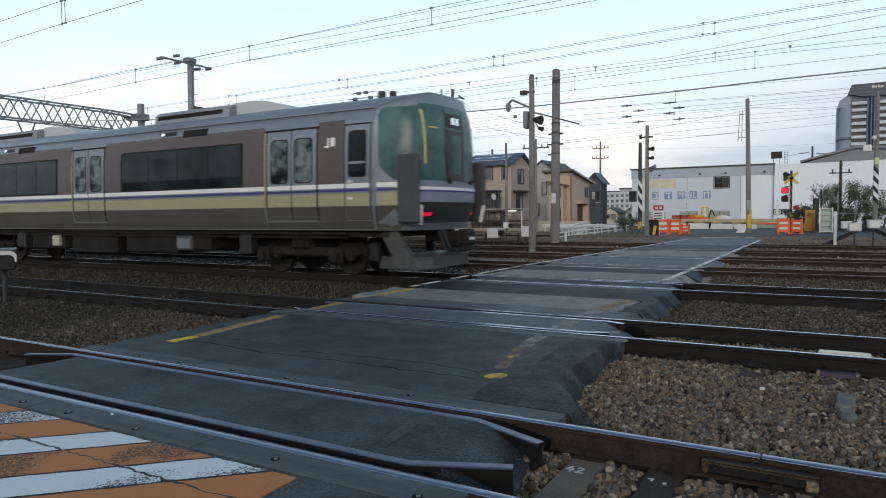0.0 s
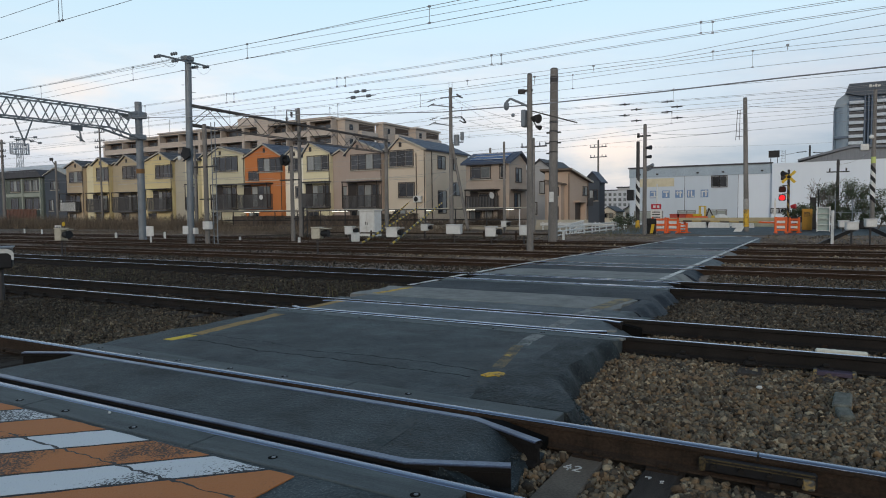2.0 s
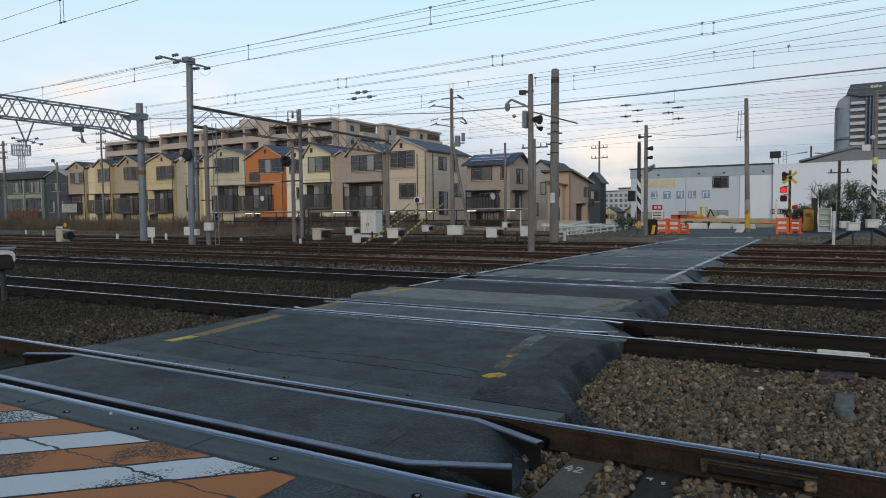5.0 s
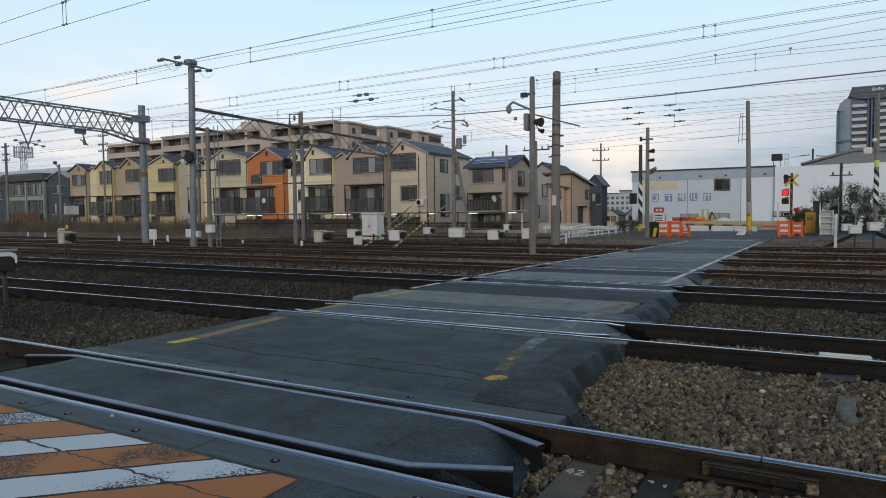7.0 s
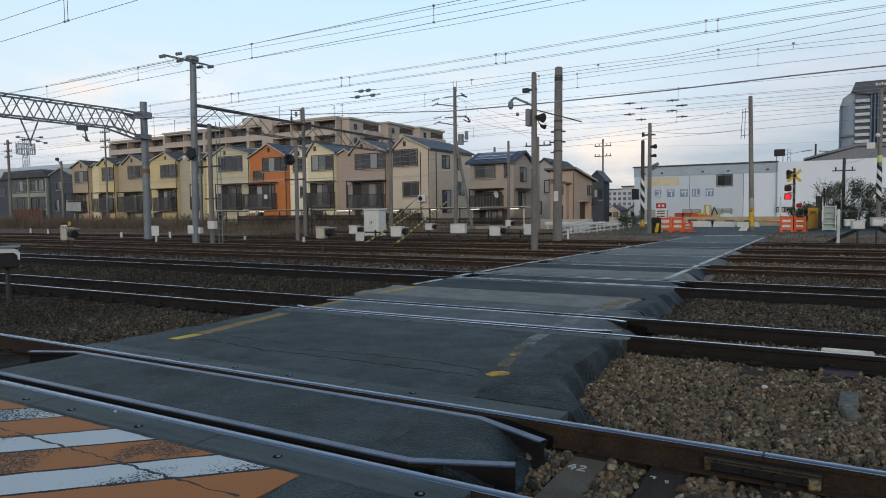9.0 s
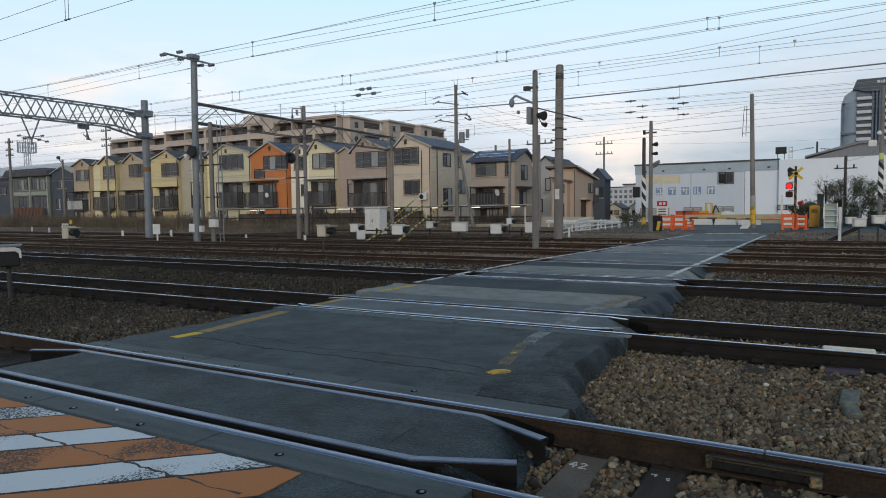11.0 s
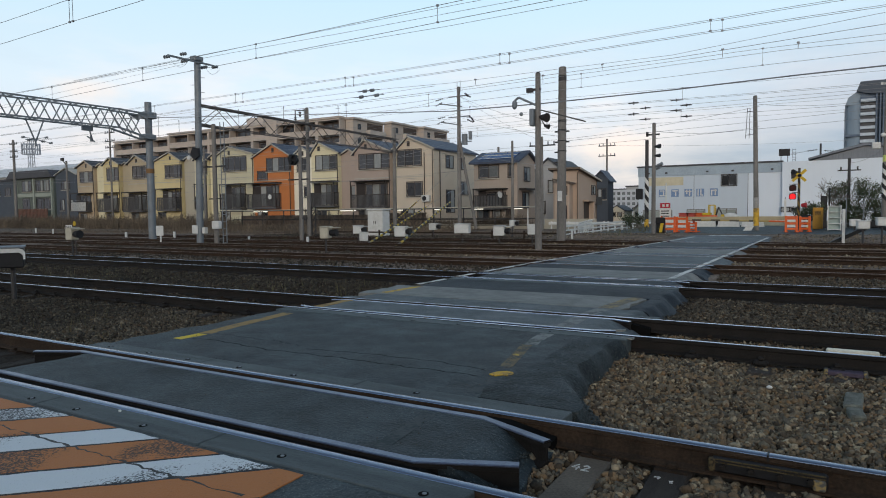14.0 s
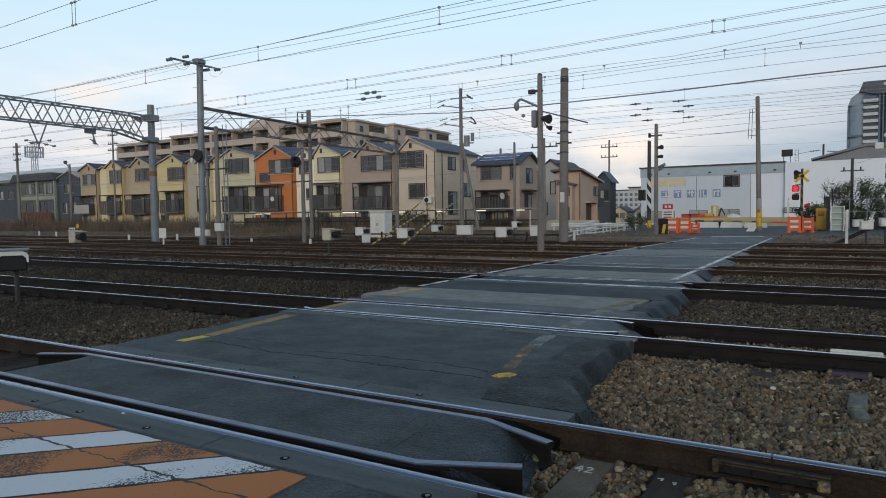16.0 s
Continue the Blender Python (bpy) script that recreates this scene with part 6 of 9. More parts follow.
def block(x0, x1, y, depth, top, turn_y=False):
    """A run of floors: back wall in shade colour, slabs with parapets, party walls between the flats, a roof slab."""
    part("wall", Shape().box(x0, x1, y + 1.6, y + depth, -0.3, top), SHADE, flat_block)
    n = 7
    h = top / n
    for k in range(1, n + 1):
        z = k * h
        part("floor_slab", Shape().box(x0, x1, y, y + 1.6, z - 0.32, z), PALE, flat_block)
        if k < n:
            part("parapet", Shape().box(x0, x1, y - 0.02, y + 0.12, z + 0.004, z + 0.88), T_WALL, flat_block)
    bays = max(1, round((x1 - x0) / 6.2))
    for k in range(bays + 1):
        x = x0 + (x1 - x0) * k / bays
        wide = 0.7 if k % 2 == 0 else 0.2
        part("party_wall", Shape().box(x - wide / 2, x + wide / 2, y - 0.06, y + 1.6, -0.3, top - 0.33), T_WALL, flat_block)
    for k in range(bays):
        a, b = x0 + (x1 - x0) * k / bays + 0.9, x0 + (x1 - x0) * (k + 1) / bays - 0.9
        for f in range(3, n):
            part("window", Shape().box(a, (a + b) / 2 - 0.2, y + 1.52, y + 1.59, f * h + 0.1, f * h + 1.9).box((a + b) / 2 + 0.2, b, y + 1.52, y + 1.59, f * h + 0.1, f * h + 1.9), GLASS, flat_block)
    part("roof", Shape().box(x0 - 0.25, x1 + 0.25, y - 0.25, y + depth + 0.3, top + 0.004, top + 0.35), PALE, flat_block)


block(-34.5, -13.2, 0.8, 11, 19.0)
block(-13.0, 20.4, 0, 11, 19.5)
block(20.6, 37.6, -0.6, 12, 19.3)
part("stair_tower", Shape().box(18.6, 21.6, -0.9, 3, -0.3, 20.4), T_WALL, flat_block)
part("tank_room", Shape().box(8, 13, 4, 8, 19.8, 22.0), PALE, flat_block)
# end wing that falls back to the right
for k, (y0, top) in enumerate(((1.0, 19.1), (11.5, 19.3), (21.5, 19.2))):
    part("end_wall", Shape().box(37.8 + 1.6 * k, 39.6 + 1.6 * k, y0, y0 + 10.0, -0.3, top), T_WALL, flat_block, "plain brown end wall")
    part("end_roof", Shape().box(37.0 + 1.6 * k, 40.0 + 1.6 * k, y0 - 0.3, y0 + 10.2, top, top + 0.35), PALE, flat_block)
    for f in range(3, 7):
        z = f * top / 7
        part("end_balcony", Shape().box(39.61 + 1.6 * k, 40.5 + 1.6 * k, y0 + 4.2, y0 + 9.6, z, z + 1.0), PALE, flat_block)
        # a dark sheet on the end wall stands in for the shaded opening
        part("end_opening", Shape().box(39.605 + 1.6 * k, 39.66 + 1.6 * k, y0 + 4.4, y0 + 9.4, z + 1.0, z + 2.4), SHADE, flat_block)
        part("end_window", Shape().box(39.605 + 1.6 * k, 39.67 + 1.6 * k, y0 + 1.4, y0 + 2.4, z + 0.9, z + 2.0), GLASS, flat_block)

for x, h in ((-138.4, 4.6), (-131.0, 3.2), (-111.3, 4.0), (-98.1, 3.5), (-92.5, 2.6), (-83.6, 2.2), (-81.6, 2.6)):
    solid("roof_aerial", Shape().tube((0, 0, -0.6), (0, 0, h), 0.05, n=5).beam((-0.5, 0, h - 0.3), (0.5, 0, h - 0.3), 0.05).ball((0, 0, h), 0.12, 6, 4), STEEL, "thin aerial rod on the apartment roof", "aerial", group="roof aerials", at=(x, 103, 19.9))
for a, b in (((-114.5, 58.0, 6.8), (-57, 60.03, 5.6)), ((-62, 56.5, 4.4), (-26, 54, 5.2)), ((-98.9, 57.5, 3.5), (-62, 52.0, 4.0)), ((-62, 52.0, 4.7), (-38, 60.03, 4.9)), ((-43, 57, 6.5), (-27.4, 51, 7.6)), ((-27.4, 50.2, 6.4), (-20, 52, 5.0))):
    wire(*a, *b, 0.013, 0.15, "thin service cable before the houses", 8)

# ---- factory, office tower and distance ----
CORR = mat("blue_grey_cladding", (0.37, 0.45, 0.52), 0.6, c2=(0.28, 0.34, 0.40), s1=0.7, s2=10, bump=0.1)
FACT = mat("white_cladding", (0.64, 0.70, 0.77), 0.7, c2=(0.60, 0.655, 0.725), s1=0.25, s2=1.2, bump=0.0, stretch=(1, 1, 0.25))
FACT_GREY = mat("pale_grey_cladding", (0.49, 0.555, 0.625), 0.7, c2=(0.455, 0.515, 0.58), s1=0.25, s2=1.2, bump=0.0, stretch=(1, 1, 0.25))
FACT_GLASS = mat("frosted_factory_glass", (0.33, 0.36, 0.34), 0.25, c2=(0.25, 0.28, 0.27), s1=0.8, s2=5, bump=0)
fact = thing("factory", (-11.0, 75.0, 0), "long white factory with a blue-grey cladding band under the eaves", "factory")
part("wall", Shape().box(-7.2, 4.0, 0, 18, -0.35, 4.9), FACT_GREY, fact)
part("wall", Shape().box(4.004, 7.15, 0.01, 18, -0.35, 4.9), FACT, fact)
part("cladding_band", Shape().box(-7.25, 7.15, -0.06, 18, 4.904, 5.9), CORR, fact)
part("eaves", Shape().box(-7.35, 7.2, -0.2, 18.2, 5.904, 6.05), ROOF_DARK, fact)
for k in range(29):
    part("rib", Shape().box(-7.2 + 0.5 * k, -7.15 + 0.5 * k, -0.10, -0.061, 4.92, 5.9), CORR, fact)
part("panel_joint", Shape().box(-1.32, -1.28, -0.012, -0.002, 0, 4.9), DARK_STEEL, fact)
part("panel_joint", Shape().box(3.98, 4.02, -0.012, -0.002, 0, 4.9), DARK_STEEL, fact)
for a, b, z0, z1 in ((1.45, 2.15, 3.7, 4.8), (2.2, 2.9, 3.7, 4.8), (-1.95, -0.2, 0.0, 1.15), (1.0, 2.9, 0.0, 1.2), (-6.6, -3.6, 0.0, 1.1)):
    w = window(fact, a, b, z0, z1, 0.0, int(5 * a), sill=False, frame_m=FRAME if z0 > 1 else SASH)
    if z0 < 1:
        for c in w.children:
            if c.name.startswith("pane"):
                c.data.materials[0] = FACT_GLASS
part("cream_panel", Shape().box(-6.4, -2.4, -0.03, -0.003, 3.85, 4.75), mat("pale_yellow_panel", (0.60, 0.55, 0.40), 0.7), fact)
for x in (-6.2, -4.3, -0.1, 2.4, 6.1):
    part("lamp", Shape().box(x, x + 0.25, -0.2, -0.061, 5.15, 5.3, 0.02), DARK_STEEL, fact)
SIGN_BLUE = mat("blue_sign_plate", (0.19, 0.29, 0.48), 0.5, bump=0.02)
# lettering of the company sign, kept to plain white strokes on blue plates
STROKES = (((0.10, 0.62, 0.60, 0.72), (0.44, 0.18, 0.58, 0.60), (0.06, 0.08, 0.72, 0.20)), ((0.12, 0.58, 0.68, 0.72), (0.40, 0.10, 0.54, 0.50)), ((0.06, 0.50, 0.72, 0.62), (0.18, 0.30, 0.30, 0.76), (0.46, 0.08, 0.60, 0.76)),
           ((0.12, 0.08, 0.24, 0.74), (0.40, 0.10, 0.52, 0.74), (0.40, 0.08, 0.70, 0.20)), ((0.08, 0.56, 0.70, 0.68), (0.10, 0.08, 0.22, 0.56), (0.46, 0.10, 0.60, 0.76)))
for x, strokes in zip((-4.97, -3.65, -2.27, -1.05, 0.33), STROKES):
    p = part("sign_plate", Shape().box(x, x + 0.78, -0.05, -0.004, 2.6, 3.42), SIGN_BLUE, fact, "blue plate with plain white bars")
    for a, b, c, d in strokes:
        part("sign_bar", Shape().box(x + a, x + c, -0.065, -0.051, 2.6 + b, 2.6 + d), BOX_WHITE, p)
annex = thing("factory", (2.13, 74.6, -0.09), "white factory hall with a low grey ridged roof", "factory")
annex.scale = (1.066, 1.0, 1.066)
part("wall", Shape().prism([(-5.6, -0.35), (12, -0.35), (12, 5.7), (2.0, 6.2), (-3.3, 5.6), (-5.6, 5.62)], 0, 14, 1), FACT, annex)
part("roof", Shape().prism([(-3.45, 5.7), (0.9, 6.75), (12.4, 6.0), (12.4, 6.2), (0.9, 7.0), (-3.5, 5.85)], -0.3, 14.3, 1), mat("grey_ridged_roof", (0.17, 0.19, 0.22), 0.6, c2=(0.12, 0.135, 0.16), s1=1, s2=8, stretch=(8, 0.3, 1)), annex)
part("gable_infill", Shape().prism([(-3.3, 5.6), (12, 5.72), (12, 6.0), (0.9, 6.74)], -0.02, 13.9, 1), mat("grey_gable_cladding", (0.20, 0.22, 0.25), 0.6, s1=1, s2=8, stretch=(8, 1, 0.3)), annex)
for a, b, z in ((-4.45, -3.75, 0.95), (-2.4, -2.1, 0.95), (-1.1, -0.8, 0.95), (-5.2, -4.6, 0.95)):
    window(annex, a - 0.4, b - 0.4, z, z + 0.35, 0.0, 1, sill=False)
part("louvre", Shape().box(-4.85, -4.3, -0.05, -0.004, 4.0, 4.45), FRAME, annex)
board = solid("rooftop_board", Shape().box(-4.2, -3.2, 74.9, 75.05, 6.5, 7.2, 0.01).beam((-4.0, 75.1, 5.9), (-4.0, 75.1, 6.6), 0.06).beam((-3.4, 75.1, 5.9), (-3.4, 75.1, 6.6), 0.06), BLACK, "black board on the factory roof", "sign")
mast2 = Shape()
for x in (-3.0, -2.7):
    mast2.beam((x, 75.2, 5.9), (x, 75.2, 7.2), 0.03)
for k in range(5):
    mast2.beam((-3.0, 75.2, 6.1 + 0.25 * k), (-2.7, 75.2, 6.1 + 0.25 * k), 0.03)
solid("roof_ladder", mast2, DARK_STEEL, "thin steel ladder frame on the factory roof", "ladder")

T_BAND = mat("pale_tower_band", (0.50, 0.56, 0.63), 0.6, bump=0)
TOWER_BODY = mat("blue_grey_tower_panels", (0.085, 0.125, 0.18), 0.45, c2=(0.07, 0.10, 0.15), s1=0.06, s2=0.5, bump=0.0)
TOWER_PALE = mat("pale_blue_tower_cladding", (0.25, 0.315, 0.375), 0.4, c2=(0.17, 0.22, 0.275), s1=0.05, s2=0.4, bump=0.0, stretch=(1, 1, 0.4))
tower_ob = thing("office_tower", (14.5, 260.0, 0), "tall blue-grey tower block with white balcony bands", "tower")
part("wall", Shape().box(-5.2, 13, 0, 18, -0.35, 40.4), TOWER_BODY, tower_ob)
# rounded corner of pale cladding, cut back at the top
bow = [(-5.2 - 4.2 * math.sin(k * math.pi / 16), 2.6 - 3.1 * math.cos(k * math.pi / 16) + 0.5) for k in range(9)]
part("corner", Shape().prism(bow + [(-9.4, 16), (-5.2, 16)], -0.35, 35.2, 2), TOWER_PALE, tower_ob, "pale rounded corner")
part("corner_top", Shape().prism([(-9.4, 35.2), (-5.2, 35.2), (-5.2, 39.8), (-6.0, 39.6), (-8.7, 37.6)], 0.4, 15, 1), TOWER_PALE, tower_ob)
part("corner_edge", Shape().box(-9.5, -9.3, 1.5, 2.0, -0.35, 35.4), TOWER_BODY, tower_ob)
part("floor_line", Shape().box(-9.46, -5.2, -0.3, 3, 24.6, 25.3), TOWER_BODY, tower_ob)
part("crown", Shape().prism([(-6.4, 39.4), (-2.0, 38.2), (13.5, 38.2), (14.0, 42.4), (-5.3, 42.4)], -1.2, 17, 1), mat("dark_tower_crown", (0.055, 0.075, 0.105), 0.4, bump=0), tower_ob)
for k in range(15):
    z = 36.2 - 2.22 * k
    for a, b in ((-5.15, -1.0), (1.5, 8.5)):
        part("balcony_band", Shape().box(a, b, -1.1, -0.01, z - 0.5, z + 0.5), T_BAND, tower_ob)
        part("window_band", Shape().box(a, b, -0.12, -0.005, z - 1.7, z - 0.51), GLASS, tower_ob)
for a in (-0.95, 0.1, 1.0):
    part("pier", Shape().box(a, a + 0.4, -1.3, -0.01, 0, 38.1), TOWER_BODY, tower_ob)
part("roof_sign", Shape().box(0.3, 1.0, -1.4, -1.21, 40.7, 41.6).box(1.2, 1.7, -1.4, -1.21, 40.7, 41.4).box(1.9, 2.4, -1.4, -1.21, 40.7, 41.6).box(2.6, 3.4, -1.4, -1.21, 40.7, 41.4), BOX_WHITE, tower_ob, "plain white sign bars")
far_block = thing("distant_building", (-42.0, 160.0, 0), "distant pale grey building with rows of windows", "building")
part("wall", Shape().box(-3.6, 4.2, 0, 8, -0.3, 6.0), mat("far_pale_wall", (0.50, 0.53, 0.57), 0.8, s1=0.3, s2=2), far_block)
for i in range(4):
    for k in range(6):
        part("window", Shape().box(-3.1 + 1.2 * k, -2.4 + 1.2 * k, -0.04, -0.005, 1.0 + 1.25 * i, 1.7 + 1.25 * i), FROST, far_block)
SMALL_WALL = mat("cream_small_house_wall", (0.74, 0.70, 0.58), 0.8, c2=(0.62, 0.58, 0.48), s1=1, s2=8)
for x, y, w, h in ((-23.1, 84, 1.9, 1.75), (-20.6, 86, 1.8, 2.0)):
    o = thing("small_house", (x, y, 0), "small cream house with a black gabled roof", "house", "small houses down the street")
    part("wall", gabled(Shape(), -w / 2, w / 2, 0, 4, h - 0.6, h, 0), SMALL_WALL, o)
    part("roof", roof_of(Shape(), -w / 2, w / 2, 0, 4, h - 0.6, h, 0, 0.15, 0.1), ROOF_DARK, o)
    window(o, -0.6, -0.15, 0.4, 0.9, 0.0, 1, sill=False)
    window(o, 0.15, 0.6, 0.4, 0.9, 0.0, 2, sill=False)
for k, (x0, x1, y, h) in enumerate(((-420, -300, 260, 14), (-300, -200, 230, 11), (-60, -30, 230, 9), (-22, 5, 200, 8), (40, 140, 150, 12), (-160, -60, 260, 9), (20, 60, 95, 7), (-520, -430, 200, 12))):
    o = thing("distant_building", ((x0 + x1) / 2, y, 0), "distant grey low building", "building", "distant buildings")
    w2 = (x1 - x0) / 2
    part("wall", Shape().box(-w2, w2, 0, 12, -0.35, h), WALLS["grey"], o)
    part("roof", Shape().box(-w2 - 0.3, w2 + 0.3, -0.3, 12.3, h, h + 0.4), ROOF_DARK, o)
roof_pole = pole("utility_pole", (-0.6, 84.0, -0.2), 8.25, 0.12, 0.10, DARK_STEEL, "thin dark pole behind the factory hall", "utility pole", "utility poles")
for sg, z in ((-1, 7.85), (1, 7.7)):
    part("strain_insulator", insulator(Shape(), (sg * 0.3, 0, z), (sg * 1.3, 0, z - 0.1), 0.1, 4), DARK_STEEL, roof_pole)
    part("lead_wire", Shape().tube((sg * 1.3, 0, z - 0.1), (sg * 3.4, 0, z - 0.45), 0.02, n=5), DARK_STEEL, roof_pole)
pylon = Shape()
for sx in (-1, 1):
    for sy in (-1, 1):
        pylon.beam((sx * 1.25, sy * 1.25, -0.3), (sx * 0.7, sy * 0.7, 33), 0.2)
for k in range(9):
    z, a, b = 3.5 * k, 1.25 - 0.058 * k, 1.25 - 0.058 * (k + 1)
    for s in (-1, 1):
        pylon.beam((-a, s * a, z), (b, s * b, z + 3.5), 0.10).beam((s * a, -a, z), (s * b, b, z + 3.5), 0.10)
for z, r in ((26.5, 3.2), (28.6, 3.4), (30.6, 3.0), (32.5, 1.8)):
    for k in range(14):
        a, b = k * math.pi / 7, (k + 1) * math.pi / 7
        pylon.beam((r * math.cos(a), r * math.sin(a), z), (r * math.cos(b), r * math.sin(b), z), 0.18)
    pylon.beam((-r, 0, z), (r, 0, z), 0.16).beam((0, -r, z), (0, r, z), 0.16)
for k in range(10):
    a = k * 0.628
    pylon.box(3.3 * math.cos(a) - 0.16, 3.3 * math.cos(a) + 0.16, 3.3 * math.sin(a) - 0.16, 3.3 * math.sin(a) + 0.16, 26.4, 30.9)
# the mast's pale blue-grey stands in for haze over the distance
solid("radio_mast", pylon, mat("hazed_mast_steel", (0.44, 0.48, 0.54), 0.7, bump=0), "distant lattice radio mast with ring platforms", "mast", at=(-282.8, 150, 0))


# ---- street and yard furniture ----
def stripes(ob, r0, z0, z1, n, m1, m2, seg=14):
    """Slanting warning bands wound round a pole."""
    h = (z1 - z0) / n
    for k in range(n):
        v, f = [], []
        for i in range(seg + 1):
            a = 2 * math.pi * i / seg
            lift = h * (1 - math.cos(a)) / 2 * 1.2
            v += [(r0 * math.cos(a), r0 * math.sin(a), z0 + k * h + lift), (r0 * math.cos(a), r0 * math.sin(a), z0 + (k + 1) * h + lift)]
        f = [(2 * i, 2 * i + 2, 2 * i + 3, 2 * i + 1) for i in range(seg)]
        part("warning_band", Shape().add(v, f), m1 if k % 2 else m2, ob)


wood_pole = pole("utility_pole", (-3.61, 44.0, -0.06), 8.0, 0.155, 0.115, CONCRETE, "grey concrete utility pole with a yellow guard at its foot", "utility pole", "utility poles")
wood_pole.rotation_euler = (0, radians(-1.3), 0)
part("yellow_guard", Shape().tube((0, 0, 0.3), (0, 0, 1.35), 0.16, n=14), PAINT_YELLOW, wood_pole, "faded yellow sleeve")
part("white_sleeve", Shape().tube((0, 0, 1.36), (0, 0, 2.0), 0.157, n=14), mat("chalky_sleeve", (0.36, 0.36, 0.35), 0.8, c2=(0.22, 0.21, 0.2), s1=4, s2=20), wood_pole)
part("side_ladder", Shape().beam((-0.35, 0, 5.6), (-0.28, 0, 7.4), 0.03).beam((-0.55, 0, 5.6), (-0.42, 0, 7.4), 0.03).beam((-0.55, 0, 5.8), (-0.1, 0, 5.8), 0.03).beam((-0.45, 0, 7.2), (-0.1, 0, 7.2), 0.03), DARK_STEEL, wood_pole)
part("step_board", Shape().prism([(-0.72, 0.0), (-0.25, 0.0), (-0.08, 0.3), (-0.5, 0.28)], -0.5, -0.42, 1), BOX_WHITE, wood_pole, "white board leaning at the foot")

sigp = pole("signal_pole", (-8.25, 37.4, -0.18), 6.0, 0.12, 0.095, CONCRETE, "grey concrete pole with black horn and lamp heads", "signal pole")
for z, r in ((4.92, 0.13), (4.42, 0.10)):
    part("horn", Shape().tube((0.08, -0.05, z), (0.36, -0.2, z), 0.06, r, n=12), BLACK, sigp, "black horn loudspeaker")
part("lamp_head", Shape().tube((0.1, 0, 3.85), (0.48, -0.1, 3.98), 0.06, 0.10, n=10).tube((0.12, 0.1, 3.7), (0.35, 0, 3.78), 0.06, n=8), STEEL, sigp, "grey floodlight")
part("head_bracket", Shape().box(-0.4, 0.3, -0.06, 0.06, 5.55, 5.63).box(-0.42, -0.3, -0.06, 0.06, 5.5, 5.75), DARK_STEEL, sigp)
band_pole = pole("warning_pole", (-11.6, 50.3, -0.06), 6.4, 0.15, 0.125, DARK_STEEL, "dark pole wrapped in slanting black and white bands", "pole")
stripes(band_pole, 0.157, 1.0, 3.4, 6, BOX_WHITE, BLACK)
part("black_box", Shape().box(-0.75, -0.28, -0.3, 0.2, 2.1, 2.9, 0.03), BLACK, band_pole)
part("foot_guard", Shape().tube((0, 0, 0.0), (0, 0, 0.6), 0.16, n=14), PAINT_YELLOW, band_pole)
kpole = pole("warning_pole", (3.08, 48.3, -0.06), 8.5, 0.135, 0.105, CONCRETE, "concrete pole with black and white warning bands and a lime sleeve", "pole")
stripes(kpole, 0.143, 1.6, 3.7, 7, BOX_WHITE, BLACK)
part("lime_sleeve", Shape().tube((0, 0, 4.1), (0, 0, 4.5), 0.135, n=14), mat("lime_tape", (0.55, 0.62, 0.2), 0.5), kpole, "lime yellow sleeve")
part("junction_box", Shape().box(-0.7, -0.25, -0.15, 0.15, 4.9, 5.3, 0.03).ball((-0.15, -0.25, 5.7), 0.14), BOX_WHITE, kpole)
thin = pole("utility_pole", (1.38, 54.5, -0.06), 4.7, 0.11, 0.09, DARK_STEEL, "short dark utility pole with small insulators", "utility pole", "utility poles")
part("cross_arm", Shape().box(-0.7, 0.7, -0.05, 0.05, 3.9, 3.98).tube((0.5, 0, 3.98), (0.5, 0, 4.2), 0.05, n=6).tube((-0.5, 0, 3.98), (-0.5, 0, 4.2), 0.05, n=6).box(-0.1, 0.1, -0.2, 0, 4.4, 4.65), DARK_STEEL, thin)
